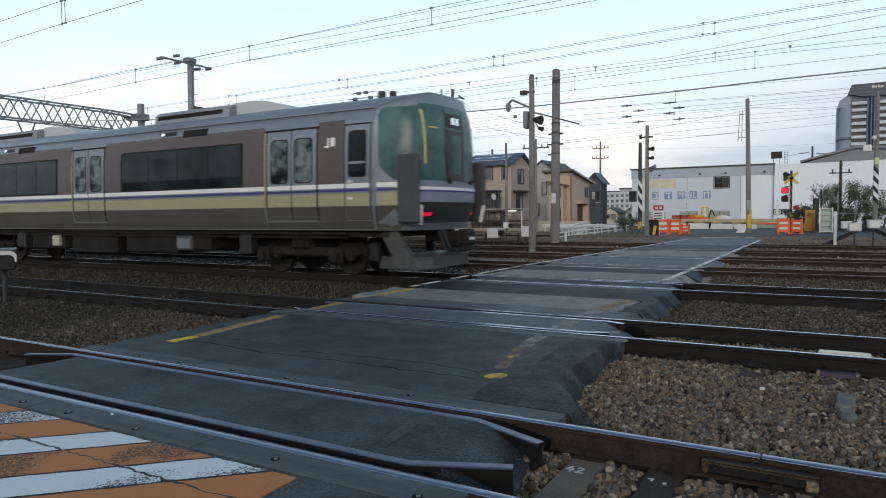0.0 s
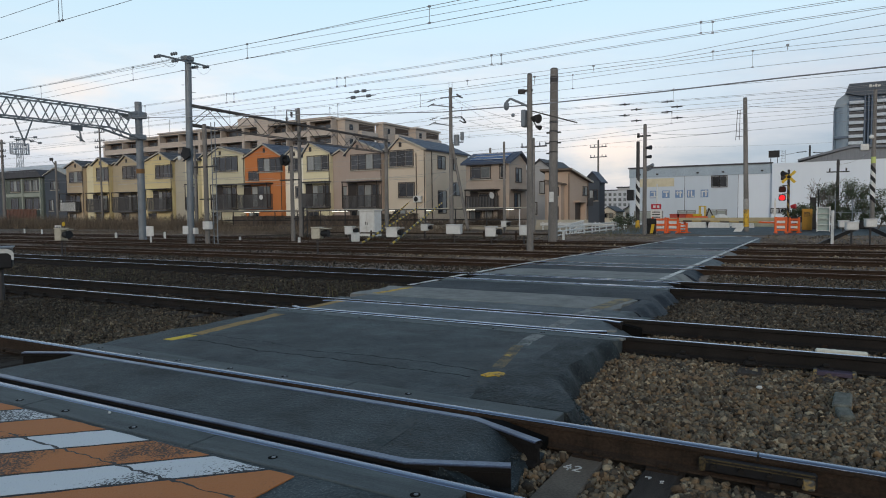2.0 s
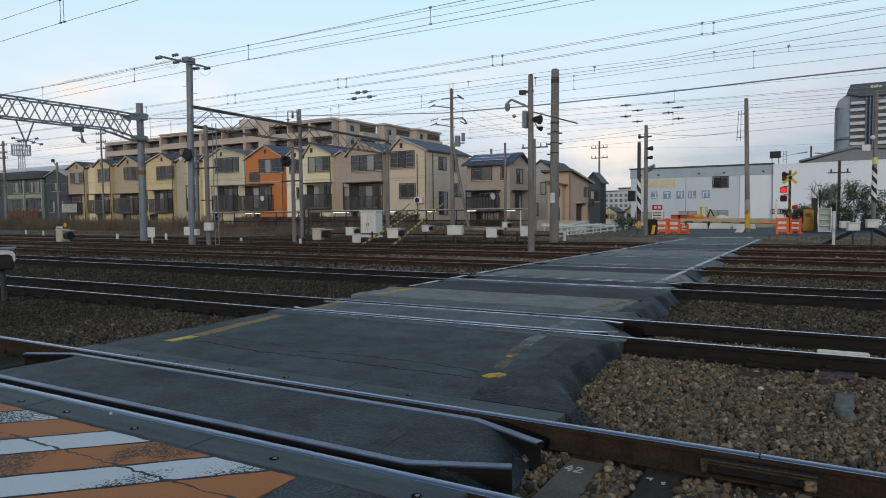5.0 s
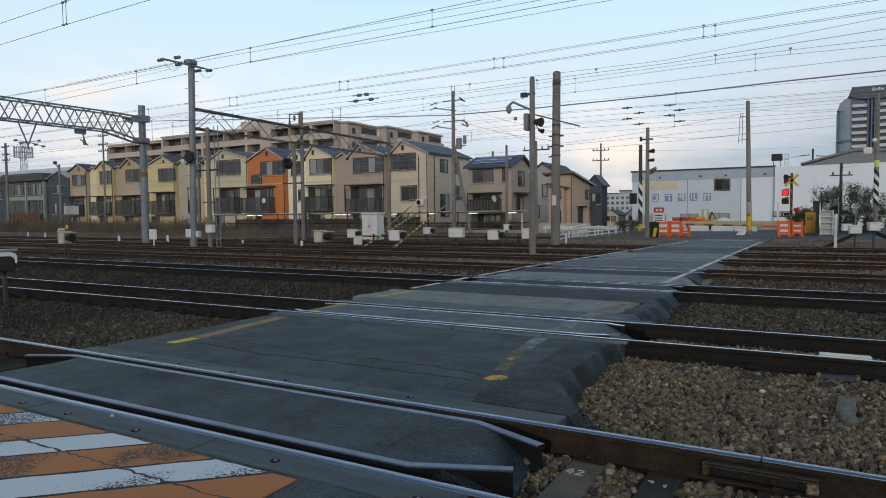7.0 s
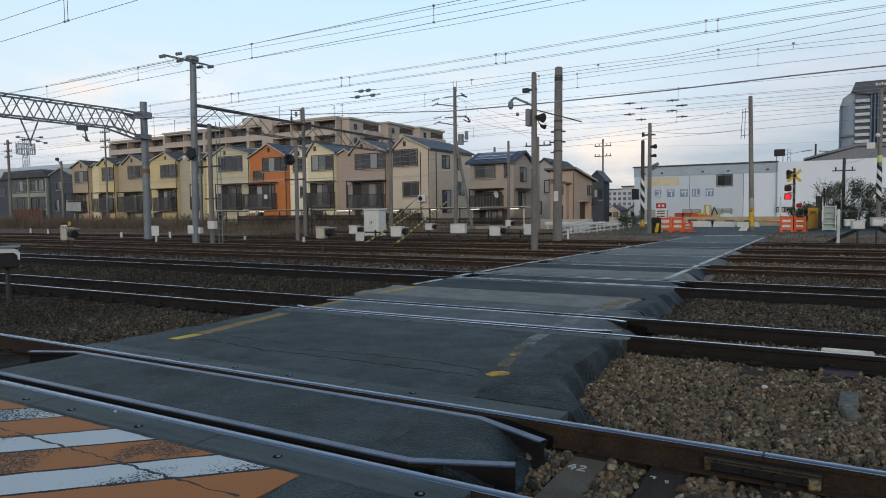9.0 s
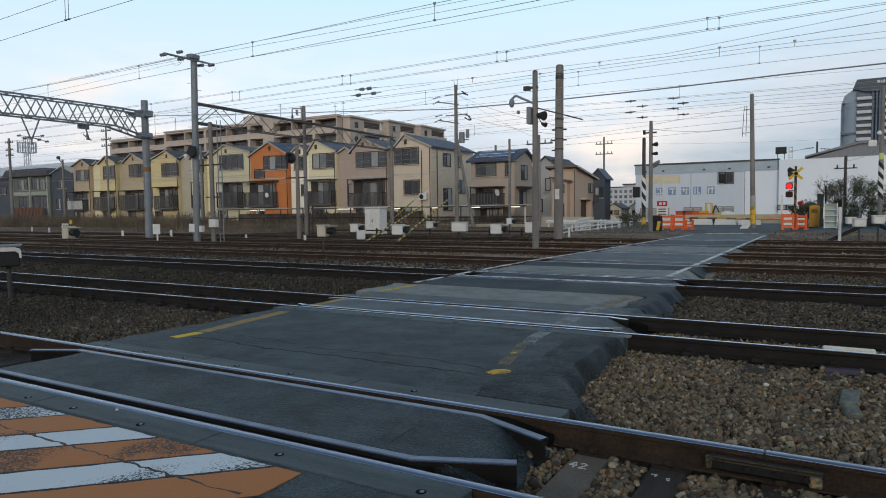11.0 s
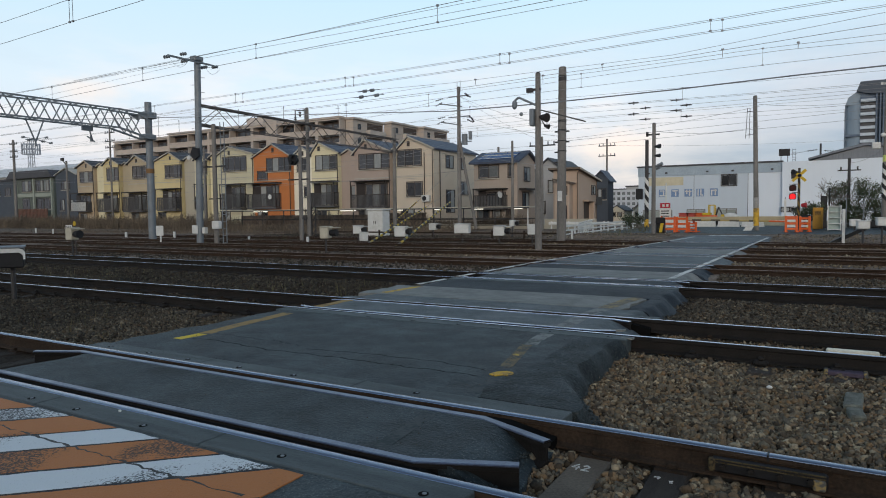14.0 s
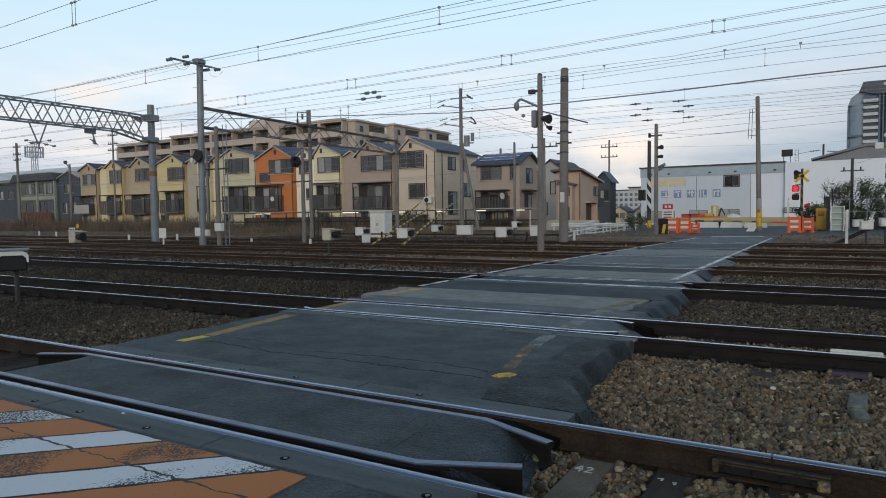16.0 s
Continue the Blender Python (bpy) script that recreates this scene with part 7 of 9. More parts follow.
for x, y, top, r, lab in ((-27.4, 50.0, 11.9, 0.2, "tall concrete utility pole with three cross-arms"), (-22.05, 49.2, 6.9, 0.13, "slim concrete utility pole"), (-19.6, 49.5, 7.1, 0.12, "slim concrete utility pole with a cross-arm"),
                          (-24.7, 85.0, 10.4, 0.15, "distant utility pole with cross-arms"), (-62, 52.0, 9.0, 0.17, "concrete utility pole beside the grass"), (-88.0, 57.5, 13.6, 0.15, "concrete utility pole beside the grass"),
                          (-98.9, 57.5, 9.4, 0.20, "short concrete pole with a slanting arm"), (-114.5, 58.0, 13.6, 0.25, "dark utility pole beside the grass"), (-35.5, 75.0, 9.2, 0.2, "distant utility pole with a cross-arm")):
    u = pole("utility_pole", (x, y, -0.2), top, r, r * 0.72, CONCRETE, lab, "utility pole", "utility poles", n=10)
    if top == 11.9:
        part("lightning_rods", Shape().tube((-0.14, 0, top - 0.2), (-0.14, 0, top + 0.75), 0.02, n=5).tube((0.16, 0, top - 0.2), (0.16, 0, top + 0.75), 0.02, n=5), DARK_STEEL, u)
        for z, a, b in ((top - 0.55, -1.0, 0.7), (top - 1.15, -1.9, 0.3), (top - 2.3, -1.0, 1.1), (top - 2.75, -1.7, 0.3)):
            part("cross_arm", Shape().beam((a, 0, z + 0.12 * (a < -1.5)), (b, 0, z - 0.3 * (a < -1.5)), 0.09), STEEL, u, "galvanised cross-arm")
        for ax, z, dx, dz in ((-1.5, top - 0.6, -0.65, -0.18), (-1.6, top - 0.95, -0.55, -0.28), (0.75, top - 0.55, 0.55, -0.22), (0.6, top - 0.35, 0.5, -0.3), (-1.3, top - 2.2, -0.65, -0.15), (-1.4, top - 2.55, -0.6, -0.25), (1.0, top - 2.3, 0.5, -0.35), (0.85, top - 2.6, 0.65, -0.3), (1.25, top - 2.5, 0.35, -0.4)):
            part("strain_insulator", insulator(Shape(), (ax, -0.05, z), (ax + dx, -0.25, z + dz), 0.075, 4), DARK_STEEL, u)
    elif top == 9.4:
        part("slant_arm", Shape().beam((0.1, 0, 8.9), (-1.0, 0, 9.85), 0.10).box(-1.35, -0.75, -0.15, 0.15, 9.75, 10.2, 0.05), DARK_STEEL, u)
    elif top > 7 and x > -60 or x < -80:
        for z in ((top - 0.5, top - 1.7, top - 2.6) if top > 11 else (top - 0.7, top - 2.0)) if top > 8 else (top - 0.5,):
            part("cross_arm", Shape().box(-1.1, 1.1, -0.06, 0.06, z, z + 0.1), DARK_STEEL, u)
            for k in (-1, -0.5, 0.5, 1):
                part("pin_insulator", Shape().tube((k, 0, z + 0.1), (k, 0, z + 0.36), 0.07, 0.05, n=6), STEEL, u)
brace = solid("pole_brace", Shape().tube((-25.9, 50.2, -0.2), (-27.3, 50.0, 7.2), 0.14, 0.12, n=10), CONCRETE, "leaning concrete brace of the utility pole", "pole")
for x, y, z in ((-27.3, 50.0, 7.0),):
    solid("transformer", Shape().tube((x + 0.45, y, z), (x + 0.45, y, z + 0.9), 0.26, n=12).tube((x + 1.0, y, z + 0.4), (x + 1.0, y, z + 1.1), 0.16, n=10).box(x, x + 1.1, y - 0.05, y + 0.05, z + 0.2, z + 0.3), STEEL, "grey drum transformers on a utility pole", "transformer")
for k, (a, b) in enumerate((((-27.4, 50.0, 11.2), (-10.3, 28.2, 5.0)), ((-27.4, 50.0, 9.7), (-10.3, 28.2, 4.6)), ((-27.4, 50, 11.2), (-62, 52, 8.4)), ((-27.4, 50, 9.7), (-62, 52, 8.2)), ((-62, 52, 8.4), (-88, 57.5, 12.0)), ((-88, 57.5, 12.2), (-114.5, 58, 12.5)), ((-88, 57.5, 10.5), (-114.5, 58, 10.5)), ((-114.5, 58, 12.5), (-180, 62, 12.5)),
                            ((-27.4, 50, 11.2), (-19.6, 49.5, 6.8)), ((-19.6, 49.5, 6.8), (-3.55, 44, 7.4)), ((-3.55, 44, 7.5), (3.3, 48.3, 7.9)), ((-24.7, 85, 9.6), (2, 90, 9)), ((1.5, 54.5, 4.4), (3.3, 48.3, 5.1)), ((-8.25, 37.4, 5.6), (-3.55, 44, 6.2)))):
    wire(*a, *b, 0.010, 0.25, "thin service cable between utility poles", 10)


def detector(at, turn, w, d, h, z, material, hood=1, label="white crossing detector box on a thin dark post"):
    """A lens box on a post, with a black hood over its opening."""
    ob = thing("detector_unit", at, label, "detector", "crossing detectors", turn=turn)
    part("post", Shape().tube((0, 0, -0.2), (0, 0, z), 0.035, n=8).tube((0, 0, -0.2), (0, 0, 0.04), 0.12, n=10), DARK_STEEL, ob)
    b = part("box", Shape().box(-w / 2, w / 2, -d / 2, d / 2, z, z + h, 0.03), material, ob)
    part("lid", Shape().box(-w / 2 - 0.02, w / 2 + 0.02, -d / 2 - 0.02, d / 2 + 0.02, z + h, z + h + 0.03, 0.01), material, b)
    if hood:
        part("hood", Shape().tube((w / 2, 0, z + h * 0.5), (w / 2 + 0.20 * hood, 0, z + h * 0.5), h * 0.26, h * 0.34, n=14), BLACK, b, "black round hood")
        part("visor", Shape().box(w / 2, w / 2 + 0.26 * hood, -0.14, 0.14, z + h * 0.93, z + h * 0.99, 0.01), material, b)
    return ob


detector((-14.85, 17.5, -0.18), 14, 0.32, 0.34, 0.38, 0.62, BOX_CREAM, 1.3, "cream detector box with a black hood on a dark post")
detector((-23.4, 13.7, -0.18), 2, 0.34, 0.32, 0.42, 0.62, BOX_CREAM, 1.4, "cream detector box with a round black hood")
left_unit = thing("detector_unit", (-12.75, 6.35, -0.18), "white hooded detector unit beside the second track", "detector", "crossing detectors", turn=-30)
part("post", Shape().tube((0, 0, -0.2), (0, 0, 0.62), 0.04, n=8), DARK_STEEL, left_unit)
part("body", Shape().box(-0.30, 0.22, -0.27, 0.185, 0.58, 0.925, 0.02), BLACK, left_unit, "black lens body")
arch = [(-0.30, 0.58), (-0.30, 0.93), (0.11, 0.93), (0.18, 0.905), (0.21, 0.85), (0.21, 0.73), (0.18, 0.73), (0.172, 0.81), (0.12, 0.855), (-0.19, 0.855), (-0.25, 0.81), (-0.26, 0.58)]
hood = part("hood", Shape().box(-0.34, 0.28, -0.30, 0.205, 0.934, 0.965, 0.008), STEEL, left_unit, "grey sheet lid")
part("rim", Shape().prism(arch, 0.225, 0.265, 0), BOX_WHITE, hood, "arched white rim round the dark opening")
for at, w, h, z in (((-19.3, 25.1, -0.18), 0.42, 0.36, 0.48), ((-16.1, 24.0, -0.18), 0.52, 0.42, 0.42), ((-18.3, 30.4, -0.18), 0.40, 0.34, 0.50), ((-13.9, 25.6, -0.18), 0.68, 0.40, 0.52), ((-11.95, 25.3, -0.18), 0.48, 0.40, 0.44), ((-15.7, 35.0, -0.18), 0.30, 0.32, 0.6), ((-10.95, 26.5, -0.18), 0.36, 0.42, 0.46),
                    ((1.15, 35.3, -0.06), 0.38, 0.29, 0.50), ((1.19, 28.4, -0.18), 0.40, 0.28, 0.69), ((1.77, 28.4, -0.18), 0.36, 0.28, 0.80)):
    detector(at, 8 if at[0] < 0 else 10, w, 0.32, h, z, BOX_WHITE, 1 if w not in (0.68, 0.36) and at[0] < 0 else 0)
second = detector((-18.9, 25.0, -0.18), -25, 0.36, 0.3, 0.40, 0.14, BOX_WHITE, 0)

yellow_disc = thing("marker_sign", (-24.05, 14.2, -0.18), "small yellow round marker and white plate on a stake", "sign")
part("stake", Shape().tube((0, 0, -0.2), (0, 0, 1.25), 0.02, n=6), DARK_STEEL, yellow_disc)
part("disc", Shape().tube((0, -0.03, 1.2), (0, -0.01, 1.2), 0.085, n=12), YELLOW, yellow_disc)
wp = part("plate", Shape().box(-0.5, -0.12, -0.06, -0.04, 0.92, 1.15).box(-0.13, 0.0, -0.05, -0.045, 1.0, 1.03), BOX_WHITE, yellow_disc, "white plate with plain dark bars")
for k in range(3):
    part("bar", Shape().box(-0.44 + 0.11 * k, -0.38 + 0.11 * k, -0.066, -0.061, 0.97, 1.10), BLACK, wp)
for x, y, w, h, z in ((-29.7, 22.0, 0.58, 0.52, 0.40), (-37.7, 25.5, 0.20, 0.32, 0.1), (-34.3, 26.4, 0.18, 0.34, 0.1)):
    s = thing("marker_sign", (x, y, -0.18), "white board on a white stake beside the track", "sign", "white marker boards")
    part("stake", Shape().box(-0.04, 0.04, -0.03, 0.03, -0.2, z + h, 0.01), BOX_WHITE, s)
    part("board", Shape().box(-w / 2, w / 2, -0.06, -0.035, z, z + h, 0.01), BOX_WHITE, s)
for x, y, h in ((0.6, 29.1, 1.42), (-20.6, 23.0, 0.4), (-26.5, 25.0, 0.3), (-49.4, 27.5, 0.5), (-54.5, 29.0, 0.5), (-10.9, 31.5, 0.5)):
    solid("white_stake", Shape().box(-0.05, 0.05, -0.05, 0.05, -0.25, h, 0.015), BOX_WHITE, "slim white painted stake beside the track", "stake", group="white stakes", at=(x, y, -0.18))
cabinet = thing("relay_cabinet", (-24.5, 34.0, -0.3), "white weathered relay cabinet with double doors", "cabinet")
part("body", Shape().box(-0.58, 0.58, -0.4, 0.4, 0.1, 1.72, 0.03), BOX_WHITE, cabinet)
part("plinth", Shape().box(-0.62, 0.62, -0.44, 0.44, -0.1, 0.1), CONCRETE, cabinet)
part("top", Shape().box(-0.63, 0.63, -0.45, 0.45, 1.724, 1.80, 0.02), BOX_WHITE, cabinet)
for s in (-1, 1):
    dr = part("door", Shape().box(*sorted((s * 0.015, s * 0.54)), -0.425, -0.404, 0.16, 1.66, 0.008), BOX_WHITE, cabinet)
    part("handle", Shape().box(*sorted((s * 0.05, s * 0.08)), -0.45, -0.426, 0.85, 1.05), DARK_STEEL, dr)
for a, b in (((-26.9, 37.6, -0.2), (-29.6, 46.5, 2.1)), ((-15.3, 22.2, -0.2), (-21.0, 37.0, 1.9)), ((-17.2, 22.6, -0.2), (-22.2, 36.0, 1.6))):
    g_ob = thing("guy_wire_guard", (0, 0, 0), "yellow and black banded guard on a slanting guy wire", "guy wire", "guy wires")
    A, B = Vector(a), Vector(b)
    for k in range(34):
        part("band", Shape().tube(A + (B - A) * k / 34, A + (B - A) * (k + 1) / 34, 0.05, n=8), YELLOW if k % 2 else BLACK, g_ob)
    part("wire", Shape().tube(B, B + (B - A) * 1.6, 0.012, n=5), WIRE, g_ob)

# long low shelter with tube lamps, before the houses
shed = thing("shelter", (-40, 52.0, 0), "long low shelter roof with lit tube lamps on thin posts", "shelter")
part("roof", Shape().box(-18.5, 18.6, -0.9, 1.2, 1.56, 1.66, 0.02), BOX_CREAM, shed)
part("gutter", Shape().box(-18.5, 18.6, -1.0, -0.902, 1.50, 1.60), DARK_STEEL, shed)
for k in range(13):
    part("post", Shape().box(-18.3 + 3.06 * k, -18.22 + 3.06 * k, -0.86, -0.78, -0.33, 1.555), DARK_STEEL if k < 12 else BOX_WHITE, shed)
part("back_rail", Shape().box(-18.5, 18.6, 0.9, 0.95, 0.58, 0.66).box(-18.5, 18.6, 0.9, 0.95, -0.02, 0.05), DARK_STEEL, shed)
part("low_rail", Shape().box(-18.5, 18.6, -0.84, -0.80, 0.55, 0.62), FRAME, shed)
for x in (-13.6, -12.4, -1.6, -0.6, 4.9, 9.2, 13.3, 17.0):
    part("tube_lamp", Shape().box(x, x + 0.9, -0.75, -0.65, 1.44, 1.50, 0.01), TUBE_LIGHT, shed, "lit white tube lamp")
DULL_WALL = mat("dull_wall", (0.19, 0.15, 0.12), 0.9, c2=(0.07, 0.055, 0.045), s1=0.5, s2=6, mid=(1.2, 0.5), stretch=(1, 1, 0.4))
solid("boundary_wall", Shape().box(-58.6, -40.2, 54.2, 54.4, -0.33, 1.05), DULL_WALL, "mottled dull brown boundary wall before the houses", "wall")
solid("boundary_wall", Shape().box(-33.4, -21.0, 54.2, 54.4, -0.33, -0.02).box(-33.4, -21.0, 54.17, 54.43, -0.018, 0.05), WALLS["greige"], "low pale concrete garden wall", "wall")
boards = thing("board_fence", (-40.1, 54.3, -0.33), "weathered brown board fence before the houses", "fence")
BOARD = mat("weathered_fence_board", (0.235, 0.185, 0.14), 0.9, c2=(0.12, 0.092, 0.07), s1=1.2, s2=12, rand=0.45, stretch=(5, 1, 0.5))
fence_board = mesh_of("board", Shape().box(0, 0.235, -0.012, 0.012, 0.05, 1.5), BOARD)
for k in range(27):
    o = part("board", fence_board, None, boards)
    o.location = (0.245 * k, 0, 0.04 * math.sin(k * 2.1))
for z in (0.35, 1.2):
    part("rail", Shape().box(0, 6.6, 0.014, 0.06, z, z + 0.09), BOARD, boards)
# the ground floor of the house with the solar panels
window(sol, -1.9, -0.7, 0.3, 1.35, 0.0, 12)
window(sol, -0.3, 0.55, 0.25, 1.35, 0.0, 13, sill=False)
part("door", Shape().box(1.1, 1.95, -0.05, -0.004, -0.3, 1.5), FRAME, sol, "dark front door")
part("door_frame", Shape().box(1.0, 1.097, -0.08, -0.005, -0.3, 1.6).box(1.953, 2.05, -0.08, -0.005, -0.3, 1.6), FRAME_LIGHT, sol)

low_fence = thing("low_fence", (-16, 30.8, -0.3), "low dark brown rail fence along the last track", "fence")
part("rail", Shape().box(-10, 4.8, -0.03, 0.03, 0.42, 0.50), RUST, low_fence)
for k in range(9):
    part("post", Shape().box(-9.8 + 1.8 * k, -9.72 + 1.8 * k, -0.035, 0.035, -0.05, 0.6), RUST, low_fence)

# white pipe fence beside the side street
guard = thing("pipe_fence", (-12.0, 33.5, -0.2), "white two-rail pipe fence along the side street", "fence", turn=2.0)
for z in (0.2, 0.42, 0.64):
    part("rail", Shape().tube((0, -0.4, z), (0, 17.5, z), 0.045, n=8), BOX_WHITE, guard)
for k in range(10):
    part("post", Shape().tube((0, 1.85 * k, -0.1), (0, 1.85 * k, 0.74), 0.05, n=8), BOX_WHITE, guard)
copy_thing(guard, pose(-13.4, 40, -0.2, 0, 0, 14))
beam_rail = thing("crash_barrier", (-17.3, 52.5, -0.3), "white corrugated crash barrier along the side street", "crash barrier")
part("beam", Shape().prism([(0, 0.36), (-0.05, 0.42), (0, 0.49), (-0.05, 0.56), (0, 0.62), (0.03, 0.62), (0.03, 0.36)], -2.9, 3.6, 0), BOX_WHITE, beam_rail)
for k in range(5):
    part("post", Shape().tube((-2.7 + 1.5 * k, 0.10, 0), (-2.7 + 1.5 * k, 0.10, 0.68), 0.06, n=8), BOX_WHITE, beam_rail)

# ---- the far side of the crossing ----
def barricade(at, w, h, turn):
    ob = thing("barricade", at, "orange and white plastic road barricade", "barricade", "road barricades", turn=turn)
    for c in (-w / 2, w / 2 - 0.13):
        part("upright", Shape().box(c, c + 0.12, -0.05, 0.05, 0, h, 0.02).box(c, c + 0.14, -0.3, 0.3, 0, 0.06), ORANGE, ob)
    for k in range(5):
        part("board", Shape().box(-w / 2 + 0.12, w / 2 - 0.12, -0.03, 0.03, 0.12 + k * (h - 0.15) / 5, 0.10 + (k + 0.92) * (h - 0.15) / 5), ORANGE if k % 2 == 0 else BOX_WHITE, ob)


barricade((-7.9, 39.6, -0.04), 0.85, 0.92, 8)
barricade((-7.15, 39.75, -0.04), 0.7, 0.90, -6)
barricade((-6.65, 40.2, -0.04), 0.55, 0.58, -20)
barricade((-1.62, 41.0, -0.04), 0.66, 0.90, 10)
barricade((-0.98, 41.7, -0.04), 0.6, 0.86, -12)
for x, y, lab in ((-8.1, 38.6, "black and yellow barrier drive with its counterweight"), (-0.95, 45.0, "black barrier drive beside the warning signal")):
    ob = thing("barrier_machine", (x, y, -0.06), lab, "barrier machine", "barrier drives")
    part("housing", Shape().box(-0.22, 0.22, -0.25, 0.25, 0, 0.72, 0.05).box(-0.35, 0.30, -0.30, -0.2, 0.55, 0.9, 0.06), BLACK, ob)
    part("striped_panel", Shape().prism([(-0.05, 0.05), (0.12, 0.05), (0.22, 0.6), (0.05, 0.6)], -0.27, -0.252, 1), YELLOW, ob)
ARM_PALE, ARM_DARK = mat("faded_arm_yellow", (0.44, 0.33, 0.13), 0.6, s1=3, s2=25), mat("faded_arm_black", (0.13, 0.105, 0.07), 0.6, s1=3, s2=25)
arm = thing("crossing_gate", (-1.9, 45.2, 0), "lowered yellow and black barrier arm across the road", "barrier arm")
for k in range(10):
    part("band", Shape().tube((-0.56 * k, 0, 0.46 + 0.012 * k), (-0.56 * (k + 1), 0, 0.472 + 0.012 * k), 0.055, n=8), (ARM_PALE, ARM_DARK)[k % 2] if k > 1 else ORANGE, arm)
signal = thing("crossing_signal", (-1.42, 45.4, -0.06), "level crossing signal with yellow crossed boards and a lit red lamp", "crossing signal")
part("mast", Shape().tube((0, 0, 0), (0, 0, 3.75), 0.07, n=10), DARK_STEEL, signal)
stripes(signal, 0.075, 0.5, 2.9, 9, mat("dirty_yellow_band", (0.20, 0.13, 0.035), 0.7, s1=4, s2=30), BLACK, 10)
for a in (-1, 1):
    part("cross_board", Shape().beam((-0.36, -0.10 - 0.02 * a, 3.3 - 0.34 * a), (0.36, -0.10 - 0.02 * a, 3.3 + 0.34 * a), 0.03, 0.16), YELLOW, signal, "yellow crossed board")
part("horn", Shape().tube((-0.1, -0.15, 3.5), (-0.32, -0.4, 3.5), 0.06, 0.17, n=12).ball((0.02, -0.16, 3.3), 0.11), BLACK, signal)
# two lamps that show in turn: in each head an added shutter imitates off
shutters = []
for z in (2.55, 2.04):
    head = part("lamp_head", Shape().box(-0.53, -0.13, -0.16, 0.05, z - 0.18, z + 0.18, 0.06).beam((-0.33, 0, z + 0.24), (0, 0, z + 0.24), 0.04).beam((-0.33, 0, z + 0.1), (-0.33, 0, z + 0.26), 0.04), BLACK, signal, "black lamp housing")
    part("lens", Shape().tube((-0.33, -0.19, z), (-0.33, -0.161, z), 0.165, n=16), RED_LIGHT, head, "lit red lens")
    shutters.append(part("shutter", Shape().tube((-0.33, -0.006, z), (-0.33, 0.006, z), 0.172, n=16), RED_DARK, head, "added dark shutter standing in for the unlit lens"))
    part("visor", Shape().box(-0.52, -0.14, -0.34, -0.16, z + 0.185, z + 0.205), BLACK, head)
part("side_lamp", Shape().tube((0.15, -0.05, 1.5), (0.42, -0.12, 1.52), 0.1, 0.16, n=10), mat("dull_red_lamp", (0.45, 0.03, 0.04), 0.4, bump=0), signal)
part("notice_strip", Shape().box(-0.78, -0.66, -0.1, -0.07, 0.9, 1.9), BOX_WHITE, signal)
part("arm_pole", Shape().beam((-0.72, -0.05, 0.2), (-0.72, -0.05, 2.0), 0.03), DARK_STEEL, signal)

red_sign = thing("warning_board", (-8.1, 39.9, -0.06), "red and white warning board on a post", "sign")
part("post", Shape().tube((0, 0.05, 0), (0, 0.05, 2.9), 0.04, n=8), BOX_WHITE, red_sign)
rs = part("red_plate", Shape().box(-0.32, 0.26, -0.03, 0.0, 1.42, 1.72, 0.01), mat("red_plate_paint", (0.48, 0.03, 0.05), 0.5, bump=0.02), red_sign, "red plate with plain white bars")
for k in range(2):
    part("bar", Shape().box(-0.2 + 0.22 * k, -0.06 + 0.22 * k, -0.036, -0.031, 1.5, 1.64), BOX_WHITE, rs)
ws = part("white_plate", Shape().box(-0.34, 0.30, -0.03, 0.0, 0.78, 1.40, 0.01), BOX_WHITE, red_sign, "white plate with plain dark bars")
for k in range(3):
    part("bar", Shape().box(-0.26, 0.2, -0.036, -0.031, 0.92 + 0.15 * k, 0.98 + 0.15 * k), DARK_STEEL, ws)
cab_y = thing("control_cabinet", (-0.48, 46.2, -0.06), "yellow steel control cabinet beside the signal", "cabinet")
AMBER_SHEET = mat("amber_sheet_steel", (0.46, 0.235, 0.03), 0.6, c2=(0.33, 0.17, 0.03), s1=2, s2=20)
part("body", Shape().box(-0.20, 0.36, -0.3, 0.3, 0.05, 1.35, 0.03), AMBER_SHEET, cab_y)
part("door", Shape().box(-0.15, 0.31, -0.32, -0.304, 0.15, 1.25, 0.008), AMBER_SHEET, cab_y)
for k in range(4):
    part("louvre", Shape().box(-0.08, 0.24, -0.33, -0.322, 0.9 + 0.07 * k, 0.93 + 0.07 * k), BLACK, cab_y)
solid("signal_cabinet", Shape().box(-0.18, 0.18, -0.16, 0.16, 0, 2.1, 0.03).tube((0.3, 0, 0), (0.3, 0, 2.6), 0.05, n=8), BLACK, "tall slim black signal cabinet with a pole", "cabinet", at=(-0.1, 49.5, -0.06))
rack = thing("steel_rack", (0.45, 44.6, -0.06), "pale green steel rack with open shelves", "rack")
part("backing", Shape().box(-0.32, 0.32, 0.1, 0.13, 0.05, 1.42), mat("pale_green_sheet", (0.34, 0.42, 0.40), 0.6), rack)
for x in (-0.34, 0.30):
    part("upright", Shape().box(x, x + 0.05, -0.1, 0.1, 0, 1.48), BOX_WHITE, rack)
for k in range(5):
    part("shelf", Shape().box(-0.29, 0.30, -0.08, 0.098, 0.05 + 0.34 * k, 0.08 + 0.34 * k), BOX_WHITE, rack)
buffer_stop = thing("buffer_stop", (1.62, 29.2, -0.2), "dark timber A-frame buffer stop at the track's end", "buffer stop")
part("strut", Shape().beam((-1.62, 0, 0.02), (-0.05, 0.5, 0.85), 0.15, 0.14), BLACK, buffer_stop)
